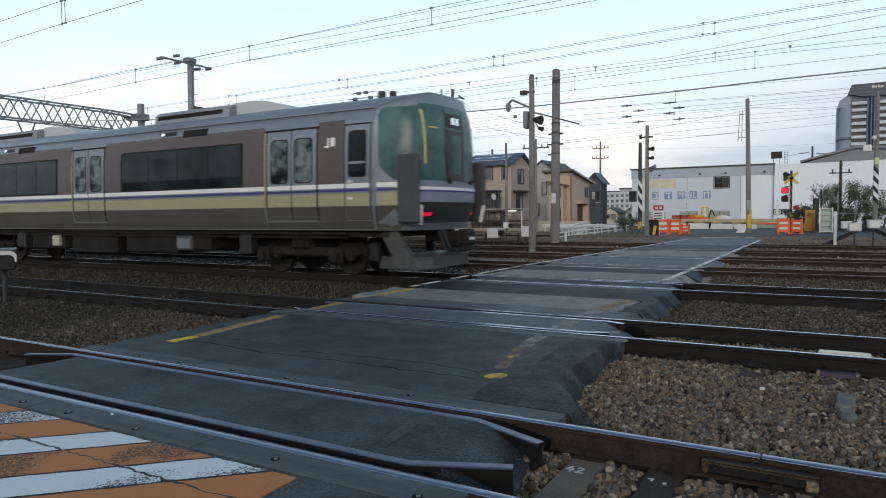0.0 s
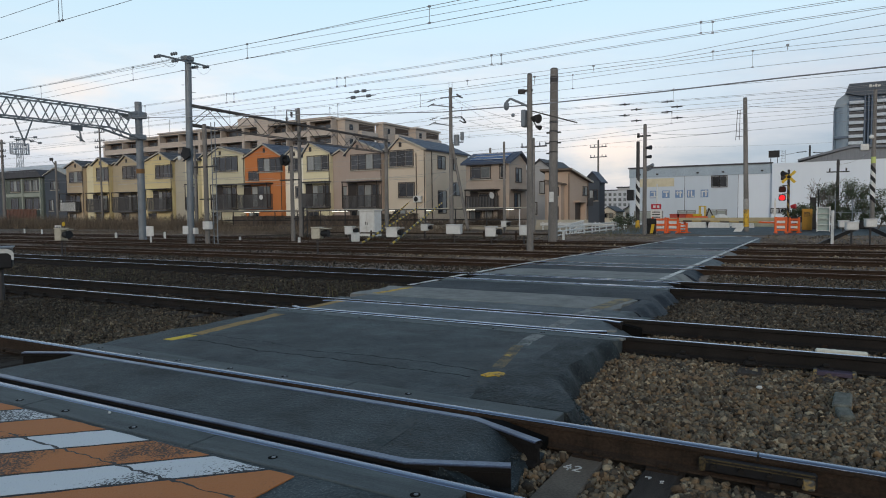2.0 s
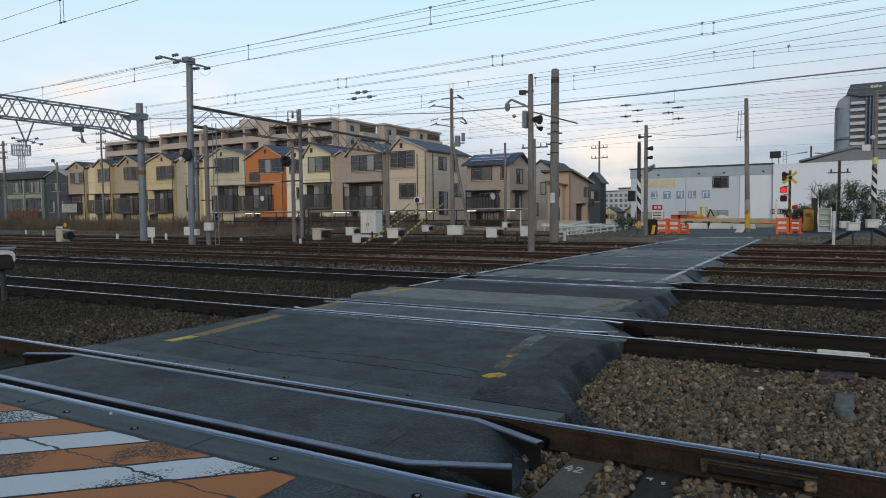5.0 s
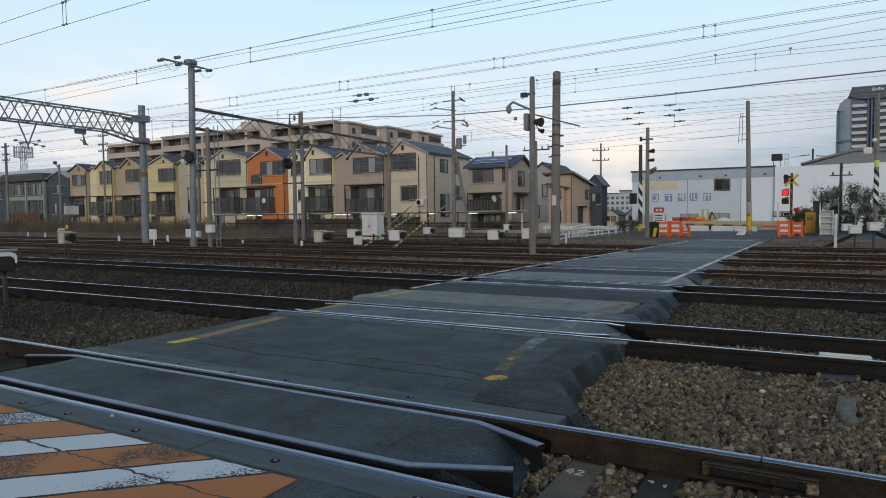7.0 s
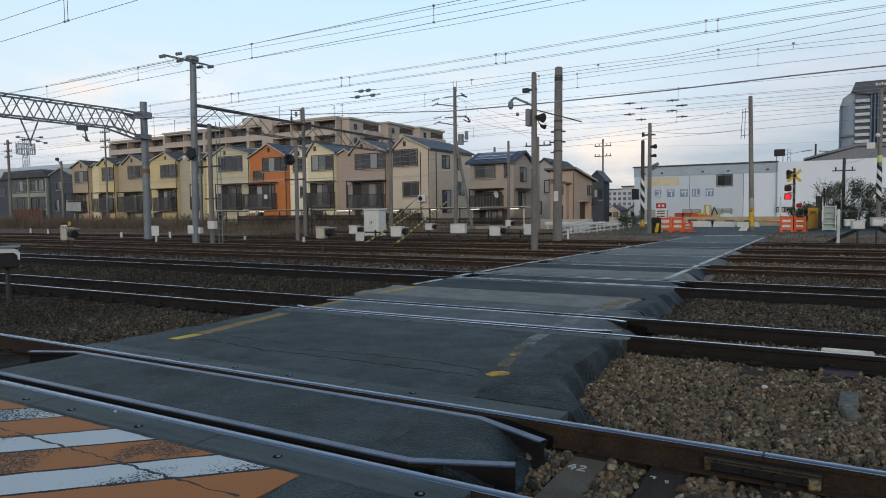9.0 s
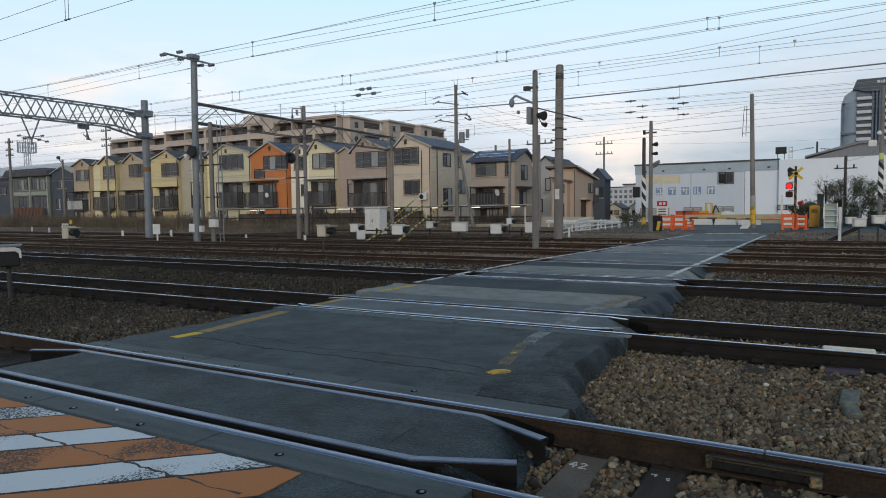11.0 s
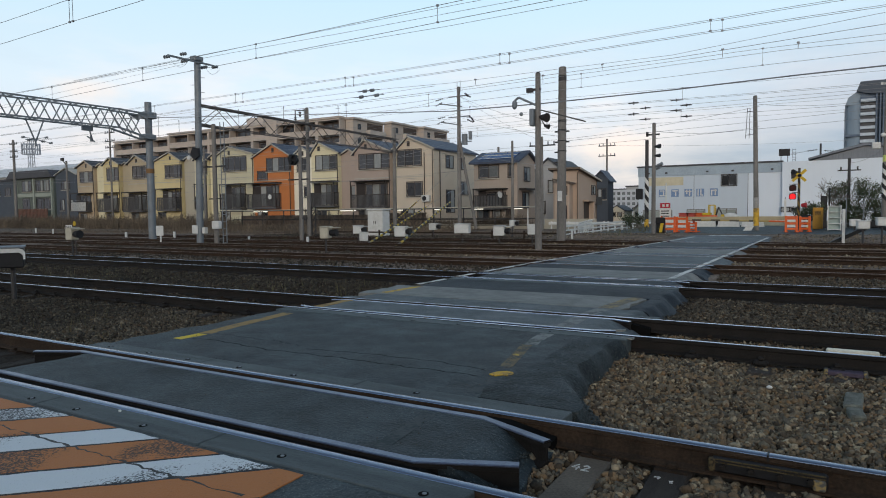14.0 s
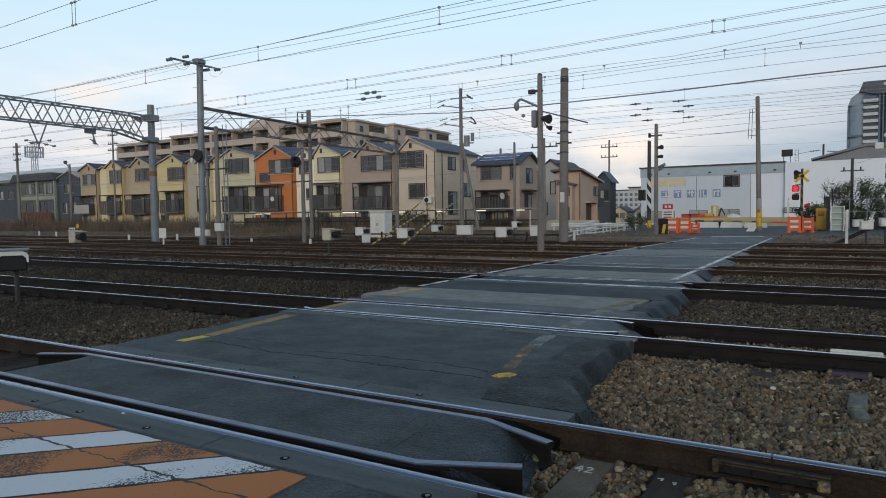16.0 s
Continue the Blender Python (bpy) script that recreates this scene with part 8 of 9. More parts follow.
part("strut", Shape().beam((1.62, 0, 0.02), (0.05, 0.5, 0.85), 0.15, 0.14), BLACK, buffer_stop)
part("head", Shape().box(-0.14, 0.14, 0.4, 0.65, 0.72, 1.02, 0.03), BLACK, buffer_stop)
part("tie", Shape().box(-1.6, 1.6, 0.02, 0.12, 0.0, 0.1), BLACK, buffer_stop)

digger = thing("mini_excavator", (-8.3, 58.0, -0.05), "small yellow and orange excavator parked at roadworks", "excavator")
part("tracks", Shape().box(-0.7, 0.7, -0.5, -0.2, 0, 0.35, 0.08).box(-0.7, 0.7, 0.2, 0.5, 0, 0.35, 0.08), BLACK, digger)
part("body", Shape().box(-0.55, 0.6, -0.45, 0.45, 0.38, 0.8, 0.06), ORANGE, digger)
part("engine_cover", Shape().box(-0.5, 0.15, -0.4, 0.4, 0.8, 1.0, 0.05), YELLOW, digger)
part("roll_frame", Shape().beam((0.0, -0.35, 1.0), (0.0, -0.35, 1.62), 0.07).beam((0.42, -0.35, 0.8), (0.42, -0.35, 1.62), 0.07).beam((-0.04, -0.35, 1.62), (0.46, -0.35, 1.62), 0.07).beam((0.0, 0.35, 1.0), (0.0, 0.35, 1.62), 0.07).beam((0.42, 0.35, 0.8), (0.42, 0.35, 1.62), 0.07), YELLOW, digger, "yellow tube frame over the seat")
part("boom", Shape().beam((0.5, 0, 0.75), (0.72, 0, 1.45), 0.11).beam((0.72, 0, 1.45), (1.0, 0, 0.85), 0.09), DARK_STEEL, digger)
part("bucket", Shape().box(0.9, 1.15, -0.2, 0.2, 0.5, 0.85, 0.05), YELLOW, digger)
for k in range(4):
    solid("concrete_block", Shape().prism([(-0.75, 0), (0.75, 0), (0.68, 0.42), (-0.68, 0.42)], -0.25, 0.25, 1).box(-0.55, -0.2, -0.255, -0.2505, 0.1, 0.3), BOX_WHITE, "low white concrete road block across the street", "road block", group="road blocks", at=(-9.4 + 1.62 * k, 52.5, -0.06))
beam_rail = thing("guard_beam", (-5, 56.2, 0), "beige steel guard beam with an orange section along the factory", "guard rail")
part("beam", Shape().box(-5.5, 2.4, -0.06, 0.06, 0.35, 0.65, 0.03), mat("beige_beam", (0.45, 0.38, 0.24), 0.6), beam_rail)
part("orange_section", Shape().box(2.4, 4.6, -0.07, 0.07, 0.33, 0.66, 0.03), ORANGE, beam_rail)
for k in range(6):
    part("post", Shape().box(-5.3 + 1.95 * k, -5.2 + 1.95 * k, 0.06, 0.14, -0.1, 0.6), STEEL, beam_rail)
solid("low_kerb_wall", Shape().box(-4.3, 0.2, 55.9, 56.1, -0.1, 0.3, 0.02), mat("mossy_kerb", (0.36, 0.36, 0.29), 0.9, c2=(0.22, 0.225, 0.17), s1=1.0, s2=12), "low mossy concrete kerb wall along the factory", "wall")
solid("covered_pile", Shape().ball((0, 0, 0.1), 0.9, 18, 9, (1.0, 0.6, 0.98)), BOX_WHITE, "low pile under a white sheet at the roadworks", "pile", at=(-6.75, 58.6, -0.05))
CRATE_RED = mat("red_crate_plastic", (0.42, 0.07, 0.05), 0.5, c2=(0.33, 0.05, 0.04), s1=2, s2=15)
for x, c in ((-10.35, CRATE_RED), (-9.75, CRATE_RED), (-9.1, ORANGE)):
    solid("crate", Shape().box(-0.4, 0.4, -0.3, 0.3, 0, 0.95, 0.03).box(-0.42, 0.42, -0.32, 0.32, 0.95, 1.0), c, "stacked plastic crates at the roadworks", "crate", group="roadwork crates", at=(x, 58.5, -0.05))

# ---- small things near the first tracks ----
board_y = TRACKS[1] - g + 0.12
solid("white_board", Shape().box(0.03, 0.45, board_y, board_y + 0.055, -0.03, 0.012, 0.012).box(0.08, 0.12, board_y + 0.01, board_y + 0.04, 0.0125, 0.0132).box(0.34, 0.38, board_y + 0.01, board_y + 0.04, 0.0125, 0.0132), mat("cream_bar_paint", (0.70, 0.69, 0.60), 0.5, c2=(0.55, 0.54, 0.46), s1=5, s2=40), "worn cream-painted bar fixed inside the rail", "bar")
clamp_ob = thing("rail_clamp", (0.18, TRACKS[1] - g - 0.16, -0.11), "purple-grey steel plate with chipped yellow ends", "clamp")
part("plate", Shape().box(-0.14, 0.14, -0.05, 0.06, -0.06, -0.015, 0.008), mat("purple_grey_steel", (0.10, 0.08, 0.115), 0.5, 0.4), clamp_ob)
for x in (-0.165, 0.135):
    part("end", Shape().box(x, x + 0.035, -0.05, 0.06, -0.06, -0.010, 0.008), PAINT_OCHRE, clamp_ob)
solid("white_pebble", Shape().ball((0, 0, 0), 0.012, 8, 5, (1.1, 0.8, 0.7)), BOX_WHITE, "small white pebble on the edge panel beside the rail", "pebble", at=(-4.11, 2.68, 0.004))
SLAB_GREY = mat("grey_slab", (0.15, 0.152, 0.128), 0.9, s1=9, s2=50, bump=0.5, mid=(20, 0.4))
for dx, dy, w, h, turn in ((0.0, 0.17, 0.125, 0.34, -4), (0.005, -0.20, 0.10, 0.20, 7)):
    piece = solid("stone_slab", Shape().box(-w / 2, w / 2, -h / 2, h / 2, -0.03, 0.028, 0.012), SLAB_GREY, "flat grey-green stone slab lying on the ballast", "stone", group="broken slab", at=(0.215 + dx, 5.70 + dy, -0.165))
    piece.rotation_euler = (radians(3), radians(-2), radians(turn))
solid("white_pebble", Shape().ball((0, 0, 0), 0.022, 8, 5, (1.1, 0.8, 0.7)), BOX_WHITE, "bright white pebble on the ballast", "pebble", at=(-0.37, 5.93, -0.14))
CHALK = worn("rubbed_chalk", (0.55, 0.55, 0.53), (0.12, 0.10, 0.085), 0.12, s1=30, s2=120)
for x0, y0, pts in ((-1.25, 3.58, ((0.030, 0.085, 0.0, 0.035), (0.0, 0.033, 0.046, 0.036), (0.036, 0.06, 0.032, 0.0), (0.060, 0.068, 0.078, 0.086), (0.078, 0.086, 0.098, 0.066), (0.098, 0.066, 0.062, 0.006), (0.060, 0.006, 0.108, 0.010))),
                    (-0.80, 3.66, ((0, 0.03, 0.03, 0.04), (0.03, 0.04, 0.024, 0.008))), (-0.715, 3.645, ((0, 0.02, 0.02, 0.03), (0.005, 0.0, 0.022, 0.004)))):
    m = Shape()
    for a, b, c, d2 in pts:
        m.beam((a, b, 0), (c, d2, 0), 0.009, 0.003)
    solid("chalk_mark", m, CHALK, "smudged white chalk strokes on a sleeper", "mark", at=(x0, y0, -0.1635))


# unseen plain buildings added behind, to darken reflections in the train's glass
for k, (x0, x1, h) in enumerate(((-95, -58, 7.5), (-56, -22, 9.0), (-20, 14, 7.0), (16, 52, 8.5))):
    o = thing("row_building", ((x0 + x1) / 2, -36.0, 0), "unseen plain dark building row added behind for dark reflections", "building", "plain buildings on the near side")
    w2 = (x1 - x0) / 2
    part("wall", Shape().box(-w2, w2, -9, 0, -0.35, h), WALLS["slate"], o)
    part("roof", Shape().box(-w2 - 0.3, w2 + 0.3, -9.3, 0.3, h, h + 0.25), ROOF_DARK, o)


# ---- growth ----
def blades(label, areas, material, seed):
    r = np.random.default_rng(seed)
    vs, fs, k = [], [], 0
    for x0, x1, y0, y1, n, h, w in areas:
        p = np.stack([r.uniform(x0, x1, n), r.uniform(y0, y1, n), np.full(n, -0.33)], 1)
        hh = h * r.uniform(0.25, 1.2, n) * (0.8 + 0.35 * np.sin(p[:, 0] * 0.9) * np.sin(p[:, 0] * 0.23 + 1))
        a = r.uniform(0, math.pi, n)
        d = np.stack([np.cos(a), np.sin(a), 0 * a], 1) * w
        lean = np.stack([r.normal(0, 0.22, n), r.normal(0, 0.22, n), np.ones(n)], 1) * hh[:, None]
        v = np.stack([p - d, p + d, p + lean * 0.6 + d * 0.6, p + lean * (1, 1, 1) + d * 0.1], 1)
        vs.append(v.reshape(-1, 3))
        fs.append((np.array([(0, 1, 2), (0, 2, 3)])[None] + 4 * np.arange(n)[:, None, None]).reshape(-1, 3) + k)
        k += 4 * n
    return tagged(new("dry_grass", fast_mesh("dry_grass", np.concatenate(vs), np.concatenate(fs), material)), label, "grass", kind="stuff")


blades("tall dead brown grass along the yard's edge", ((-150, -58, 46, 57, 70000, 1.6, 0.015), (-58, -24, 55, 58.5, 12000, 1.3, 0.02), (-58, -26, 44, 51, 9000, 0.7, 0.02), (-70, -34, 31, 40, 6000, 0.35, 0.02), (-60, -13, 31.5, 46, 9000, 0.3, 0.018)), GRASS_DRY, 3)
WEED = mat("dry_weed", (0.13, 0.115, 0.055), 0.9, c2=(0.08, 0.075, 0.04), s1=1, s2=9, bump=0, island=0.4)
blades("sparse dry weeds between the tracks", ((-20, -7, 9, 11, 500, 0.3, 0.012), (-13, -7, 4.6, 6.4, 260, 0.26, 0.008), (-30, -12, 24.5, 30, 900, 0.4, 0.02), (-11.5, -9, 33, 49, 500, 0.7, 0.02)), WEED, 4)


def shrub(at, height, width, leaves, label, bare=0.3, seed=1, name="shrub"):
    """Tapered stems that fork, with small leaves in uneven clumps round their ends."""
    r = random.Random(seed)
    ob = thing(name, at, label, "tree")
    wood, tips = Shape(), []

    def grow(p, d, length, rad, depth):
        q = p + d * length
        wood.tube(p, q, rad, rad * 0.65, n=6, caps=False)
        if depth == 0:
            tips.append(q)
            return
        for _ in range(3):
            e = (d + Vector((r.uniform(-0.8, 0.8), r.uniform(-0.8, 0.8), r.uniform(-0.15, 0.6)))).normalized()
            grow(q, e, length * r.uniform(0.6, 0.85), rad * 0.6, depth - 1)
        tips.append(q)
    for k in range(3):
        a = 2.1 * k + r.uniform(0, 0.6)
        grow(Vector((0.1 * math.cos(a), 0.1 * math.sin(a), -0.1)), Vector((0.4 * width / height * math.cos(a), 0.4 * width / height * math.sin(a), 1)).normalized(), height * 0.36, 0.05, 3)
    part("trunk", wood, BARK, ob)
    rr = np.random.default_rng(seed)
    T = np.array([tuple(t) for t in tips if r.random() > bare])
    if len(T) and leaves:
        c = T[rr.integers(0, len(T), leaves)] + rr.normal(0, 0.085 * width, (leaves, 3))
        u, w = rr.normal(size=(leaves, 3)), rr.normal(size=(leaves, 3))
        u /= np.linalg.norm(u, axis=1, keepdims=True)
        w /= np.linalg.norm(w, axis=1, keepdims=True)
        s = rr.uniform(0.03, 0.075, (leaves, 1))
        v = np.stack([c - u * s, c + w * s * 0.5, c + u * s, c - w * s * 0.5], 1).reshape(-1, 3)
        f = (np.array([(0, 1, 2), (0, 2, 3)])[None] + 4 * np.arange(leaves)[:, None, None]).reshape(-1, 3)
        crown = new("crown", fast_mesh("crown", v, f, LEAF))
        crown.parent = ob
        tagged(crown, kind="stuff")
    return ob


shrub((2.0, 52, -0.1), 3.3, 2.0, 5200, "dark evergreen tree with gaps in its crown", 0.25, 11, "tree")
shrub((2.9, 51, -0.1), 2.0, 1.7, 2300, "dark evergreen shrub beside the pole", 0.3, 12)
shrub((1.2, 52, -0.1), 1.9, 1.5, 1900, "dull evergreen shrub beside the rack", 0.35, 15)
shrub((0.5, 52.5, -0.1), 3.0, 1.4, 300, "bare winter tree with thin branches", 0.8, 13, "tree")
shrub((-0.75, 47.5, -0.1), 1.7, 1.3, 2600, "olive shrub behind the crossing signal", 0.1, 14)
shrub((-11.9, 47.5, -0.1), 1.1, 1.6, 1500, "low brownish shrub at the fence", 0.2, 16)
shrub((2.2, 50.6, -0.1), 1.3, 1.7, 1500, "low evergreen shrub along the fence", 0.1, 43)
shrub((1.5, 50.9, -0.1), 1.0, 1.4, 1000, "low evergreen shrub along the fence", 0.15, 44)
shrub((3.4, 50.6, -0.1), 1.2, 1.5, 1100, "low evergreen shrub along the fence", 0.15, 45)
shrub((4.3, 52, -0.1), 2.4, 1.8, 1100, "thin dark shrub by the street", 0.4, 17)
# wire fence and bare twigs before the hall
yard_fence = thing("wire_fence", (2.4, 49.6, -0.06), "thin grey wire fence with pipe posts before the shrubs", "fence")
for k in range(6):
    part("post", Shape().tube((-2.2 + 0.95 * k, 0, -0.1), (-2.2 + 0.95 * k, 0, 1.95), 0.03, n=6), STEEL, yard_fence)
for z in (0.3, 1.1, 1.9):
    part("rail", Shape().tube((-2.2, 0, z), (2.55, 0, z), 0.018, n=5), STEEL, yard_fence)
shrub((0.9, 53.0, -0.1), 3.6, 1.6, 0, "bare winter tree with thin branches", 1.0, 41, "tree")
# bare brush behind the shelter and along the yard
for k, (x, y, h, w) in enumerate(((-57, 50.0, 2.2, 2.4), (-51.5, 50.5, 2.0, 2.2), (-44, 50.2, 2.4, 2.6), (-41.5, 50.6, 1.9, 2.2), (-33, 51.5, 1.9, 2.0), (-63, 50, 2.0, 2.6), (-70, 49.5, 2.1, 2.6), (-77, 49.5, 2.2, 2.6), (-87, 49, 2.2, 3.0), (-97, 50, 2.2, 3.0), (-29, 40.5, 0.9, 1.6), (-38, 41, 1.0, 1.8))):
    shrub((x, y, -0.3), h, w, 0, "bare brown winter brush with thin twigs", 1.0, 30 + k)
# loose timbers and rubble left between the sidings
for x, y, turn, w in ((-8.6, 17.6, 4, 1.6), (-8.3, 18.1, -5, 1.3), (-9.4, 21.7, 2, 1.5), (-16.5, 21.5, 3, 1.2), (-15.0, 21.3, -4, 0.9), (1.8, 21.4, 3, 1.1), (2.9, 25.6, -6, 1.3)):
    o = solid("timber_board", Shape().box(-w / 2, w / 2, -0.1, 0.1, 0, 0.07, 0.01), mat("weathered_board", (0.24, 0.19, 0.15), 0.9, s1=4, s2=40, stretch=(0.3, 4, 1)) if "weathered_board" not in bpy.data.materials else bpy.data.materials["weathered_board"], "weathered timber board lying between the tracks", "board", group="loose boards", at=(x, y, -0.17))
    o.rotation_euler = (0, 0, radians(turn))

# ---- the train ----
T_STEEL = mat("brushed_car_steel", (0.25, 0.275, 0.31), 0.40, 0.5, c2=(0.19, 0.21, 0.235), s1=0.8, s2=25, bump=0.03, stretch=(0.3, 1, 2))
T_ROOF = mat("grey_car_roof", (0.27, 0.30, 0.34), 0.6, 0.1, c2=(0.20, 0.22, 0.25), s1=0.9, s2=20, bump=0.05)
T_BROWN = mat("brown_car_band", (0.108, 0.084, 0.083), 0.4, c2=(0.086, 0.068, 0.067), s1=0.7, s2=15, bump=0.02)
T_CREAM = mat("khaki_car_band", (0.33, 0.31, 0.19), 0.45, c2=(0.28, 0.265, 0.165), s1=0.7, s2=15, bump=0.02)
T_BLUE = mat("navy_car_line", (0.05, 0.05, 0.19), 0.45, bump=0)
T_WHITE = mat("white_car_line", (0.74, 0.74, 0.72), 0.45, c2=(0.66, 0.66, 0.64), bump=0)
T_SKIRT = mat("dark_olive_car_side", (0.095, 0.09, 0.078), 0.5, 0.2, c2=(0.07, 0.066, 0.058), s1=0.8, s2=20, bump=0.03)
# the lighter blotches in the side panes imitate reflections
T_GLASS = mat("train_glass", (0.006, 0.010, 0.012), 0.05, c2=(0.017, 0.028, 0.033), s1=0.9, s2=1.6, bump=0.0, spec=0.13, rand=0.7, contrast=1.8)
# pale blotches paint the bright interior seen behind the door glass
T_DOOR_GLASS = mat("interior_lit_door_glass", (0.135, 0.185, 0.185), 0.06, c2=(0.010, 0.017, 0.019), s1=2.2, s2=4.0, bump=0.0, spec=0.13, rand=0.4, contrast=2.2)
# teal tones put the reflected sky into the windscreen's base colour
T_SCREEN = mat("sky_toned_windscreen", (0.085, 0.155, 0.155), 0.28, c2=(0.022, 0.048, 0.056), s1=0.9, s2=2.2, bump=0.0, spec=0.22, contrast=1.5)
T_UNDER = mat("dirty_underframe", (0.022, 0.019, 0.017), 0.85, c2=(0.007, 0.006, 0.006), s1=2, s2=20, bump=0.2)
T_GOLD = mat("brass_door_edge", (0.40, 0.33, 0.16), 0.4, 0.4, bump=0)
T_WHEEL = mat("wheel_steel", (0.045, 0.04, 0.036), 0.6, 0.6, bump=0.1)
T_PLATE = mat("dark_grey_hood", (0.065, 0.068, 0.075), 0.55, 0.1, bump=0.05)
T_RED = glow("red_tail_lamp", (0.85, 0.01, 0.03), 0.42)
T_SHROUD = mat("pale_roof_cover", (0.46, 0.49, 0.51), 0.6, c2=(0.40, 0.43, 0.45), s1=1, s2=3, bump=0.0)
T_PLOUGH = mat("grey_plough", (0.085, 0.085, 0.083), 0.6, 0.1, c2=(0.05, 0.05, 0.049), s1=2, s2=20, bump=0.05)
T_DARKF = mat("dark_front_panel", (0.03, 0.03, 0.03), 0.5, bump=0.02)
T_RAIL = mat("yellow_glass_strip", (0.62, 0.55, 0.14), 0.3, s1=2, s2=9, bump=0)
T_SIGN = glow("display_lit", (0.65, 0.75, 0.8), 0.55)

SECTION = ((1.38, 1.00), (1.425, 1.16), (1.475, 1.48), (1.475, 2.20), (1.455, 2.75), (1.41, 3.17), (1.33, 3.45), (1.12, 3.63), (0.75, 3.74), (0.38, 3.79), (0.0, 3.80))
RING = [(-y, z) for y, z in SECTION] + [(y, z) for y, z in SECTION[-2::-1]]
CAR = 19.7


def side_y(z):
    """Half width of the body at a height."""
    for (y0, z0), (y1, z1) in zip(SECTION, SECTION[1:]):
        if z0 <= z <= z1:
            return y0 + (y1 - y0) * (z - z0) / (z1 - z0)
    return SECTION[0][0]


def nose(y, z):
    """How far the cab front lies behind its tip, across the width and by height."""
    k = min(abs(y) / max(side_y(z), 1.25), 1.0)
    return -(0.24 * k ** 2 + 0.76 * k ** 9) - 0.10 * max(0.0, (z - 2.6) / 1.1) ** 2 - 0.30 * max(0.0, (1.5 - z))


def car_shell(cab):
    """The closed steel shell: rings along the body, then a curved front where there is a cab."""
    s = Shape()
    xs = [-CAR, -CAR + 0.05, -14.0, -8.0, -2.0, -1.05] if cab else [-CAR, -CAR + 0.05, -10, -0.05, 0.0]
    n = len(RING)
    verts = [(x, y, z) for x in xs for y, z in RING]
    faces = [(i * n + j, i * n + j + 1, (i + 1) * n + j + 1, (i + 1) * n + j) for i in range(len(xs) - 1) for j in range(n - 1)]
    faces += [(i * n + n - 1, i * n, (i + 1) * n, (i + 1) * n + n - 1) for i in range(len(xs) - 1)]
    faces.append(tuple(range(n)))
    if cab:
        rows = (1.0, 1.16, 1.48, 1.9, 2.3, 2.75, 3.17, 3.45, 3.63, 3.74)
        cols = np.linspace(-1, 1, 25)
        k = len(verts)
        for z in rows:
            w = side_y(z)
            verts += [(nose(c * w, z), c * w * (0.995 if abs(c) > 0.99 else 1), z) for c in np.sign(cols) * np.abs(cols) ** 0.75]
        m = len(cols)
        faces += [(k + i * m + j, k + i * m + j + 1, k + (i + 1) * m + j + 1, k + (i + 1) * m + j) for i in range(len(rows) - 1) for j in range(m - 1)]
        top = k + (len(rows) - 1) * m
        crown = [(-1.05, y, z) for y, z in RING if z >= 3.74]
        k2 = len(verts)
        verts += crown
        faces.append(tuple(range(top, top + m)) + tuple(range(k2 + len(crown) - 1, k2 - 1, -1)))
        for sgn, col in ((-1, 0), (1, m - 1)):
            edge = [k + i * m + col for i in range(len(rows))]
            k3 = len(verts)
            verts += [(-1.05, sgn * side_y(z), z) for z in rows]
            faces += [(edge[i], edge[i + 1], k3 + i + 1, k3 + i) for i in range(len(rows) - 1)]
        k4 = len(verts)
        verts += [(-1.05, -1.38, 1.0), (-1.05, 1.38, 1.0)]
        faces.append(tuple(k + j for j in range(m)) + (k4 + 1, k4))
    else:
        faces.append(tuple(range((len(xs) - 1) * n, len(xs) * n)))
    return s.add(verts, faces)


def band_of(x0, x1, z0, z1, side, proud=0.006, thick=0.012):
    """A panel that follows the body side from z0 to z1."""
    zs = [z0] + [z for _, z in SECTION if z0 < z < z1] + [z1]
    outer = [(side * (side_y(z) + proud), z) for z in zs]
    inner = [(side * (side_y(z) + proud - thick), z) for z in zs[::-1]]
    return Shape().prism(outer + inner, x0, x1, 0)


def side_plate(x0, x1, z0, z1, side, proud=0.014, thick=0.02, r=0.09):
    """A pane with rounded corners that follows the body side."""
    turn = [0, 0.08, 0.29, 0.62, 1.0]
    zs = sorted({round(z, 4) for z in [z0 + r * k for k in turn] + [z1 - r * k for k in turn] + [z for _, z in SECTION if z0 + r < z < z1 - r]})
    v, f = [], []
    for z in zs:
        d = max(0.0, r - (z - z0), r - (z1 - z))
        cut = r - math.sqrt(max(r * r - d * d, 0))
        for off in (proud, proud - thick):
            v += [(x0 + cut, side * (side_y(z) + off), z), (x1 - cut, side * (side_y(z) + off), z)]
    for i in range(len(zs) - 1):
        a, b = 4 * i, 4 * i + 4
        f += [(a, a + 1, b + 1, b), (a + 2, b + 2, b + 3, a + 3), (a, b, b + 2, a + 2), (a + 1, a + 3, b + 3, b + 1)]
    f += [(0, 2, 3, 1), (4 * len(zs) - 4, 4 * len(zs) - 3, 4 * len(zs) - 1, 4 * len(zs) - 2)]
    return Shape().add(v, f)


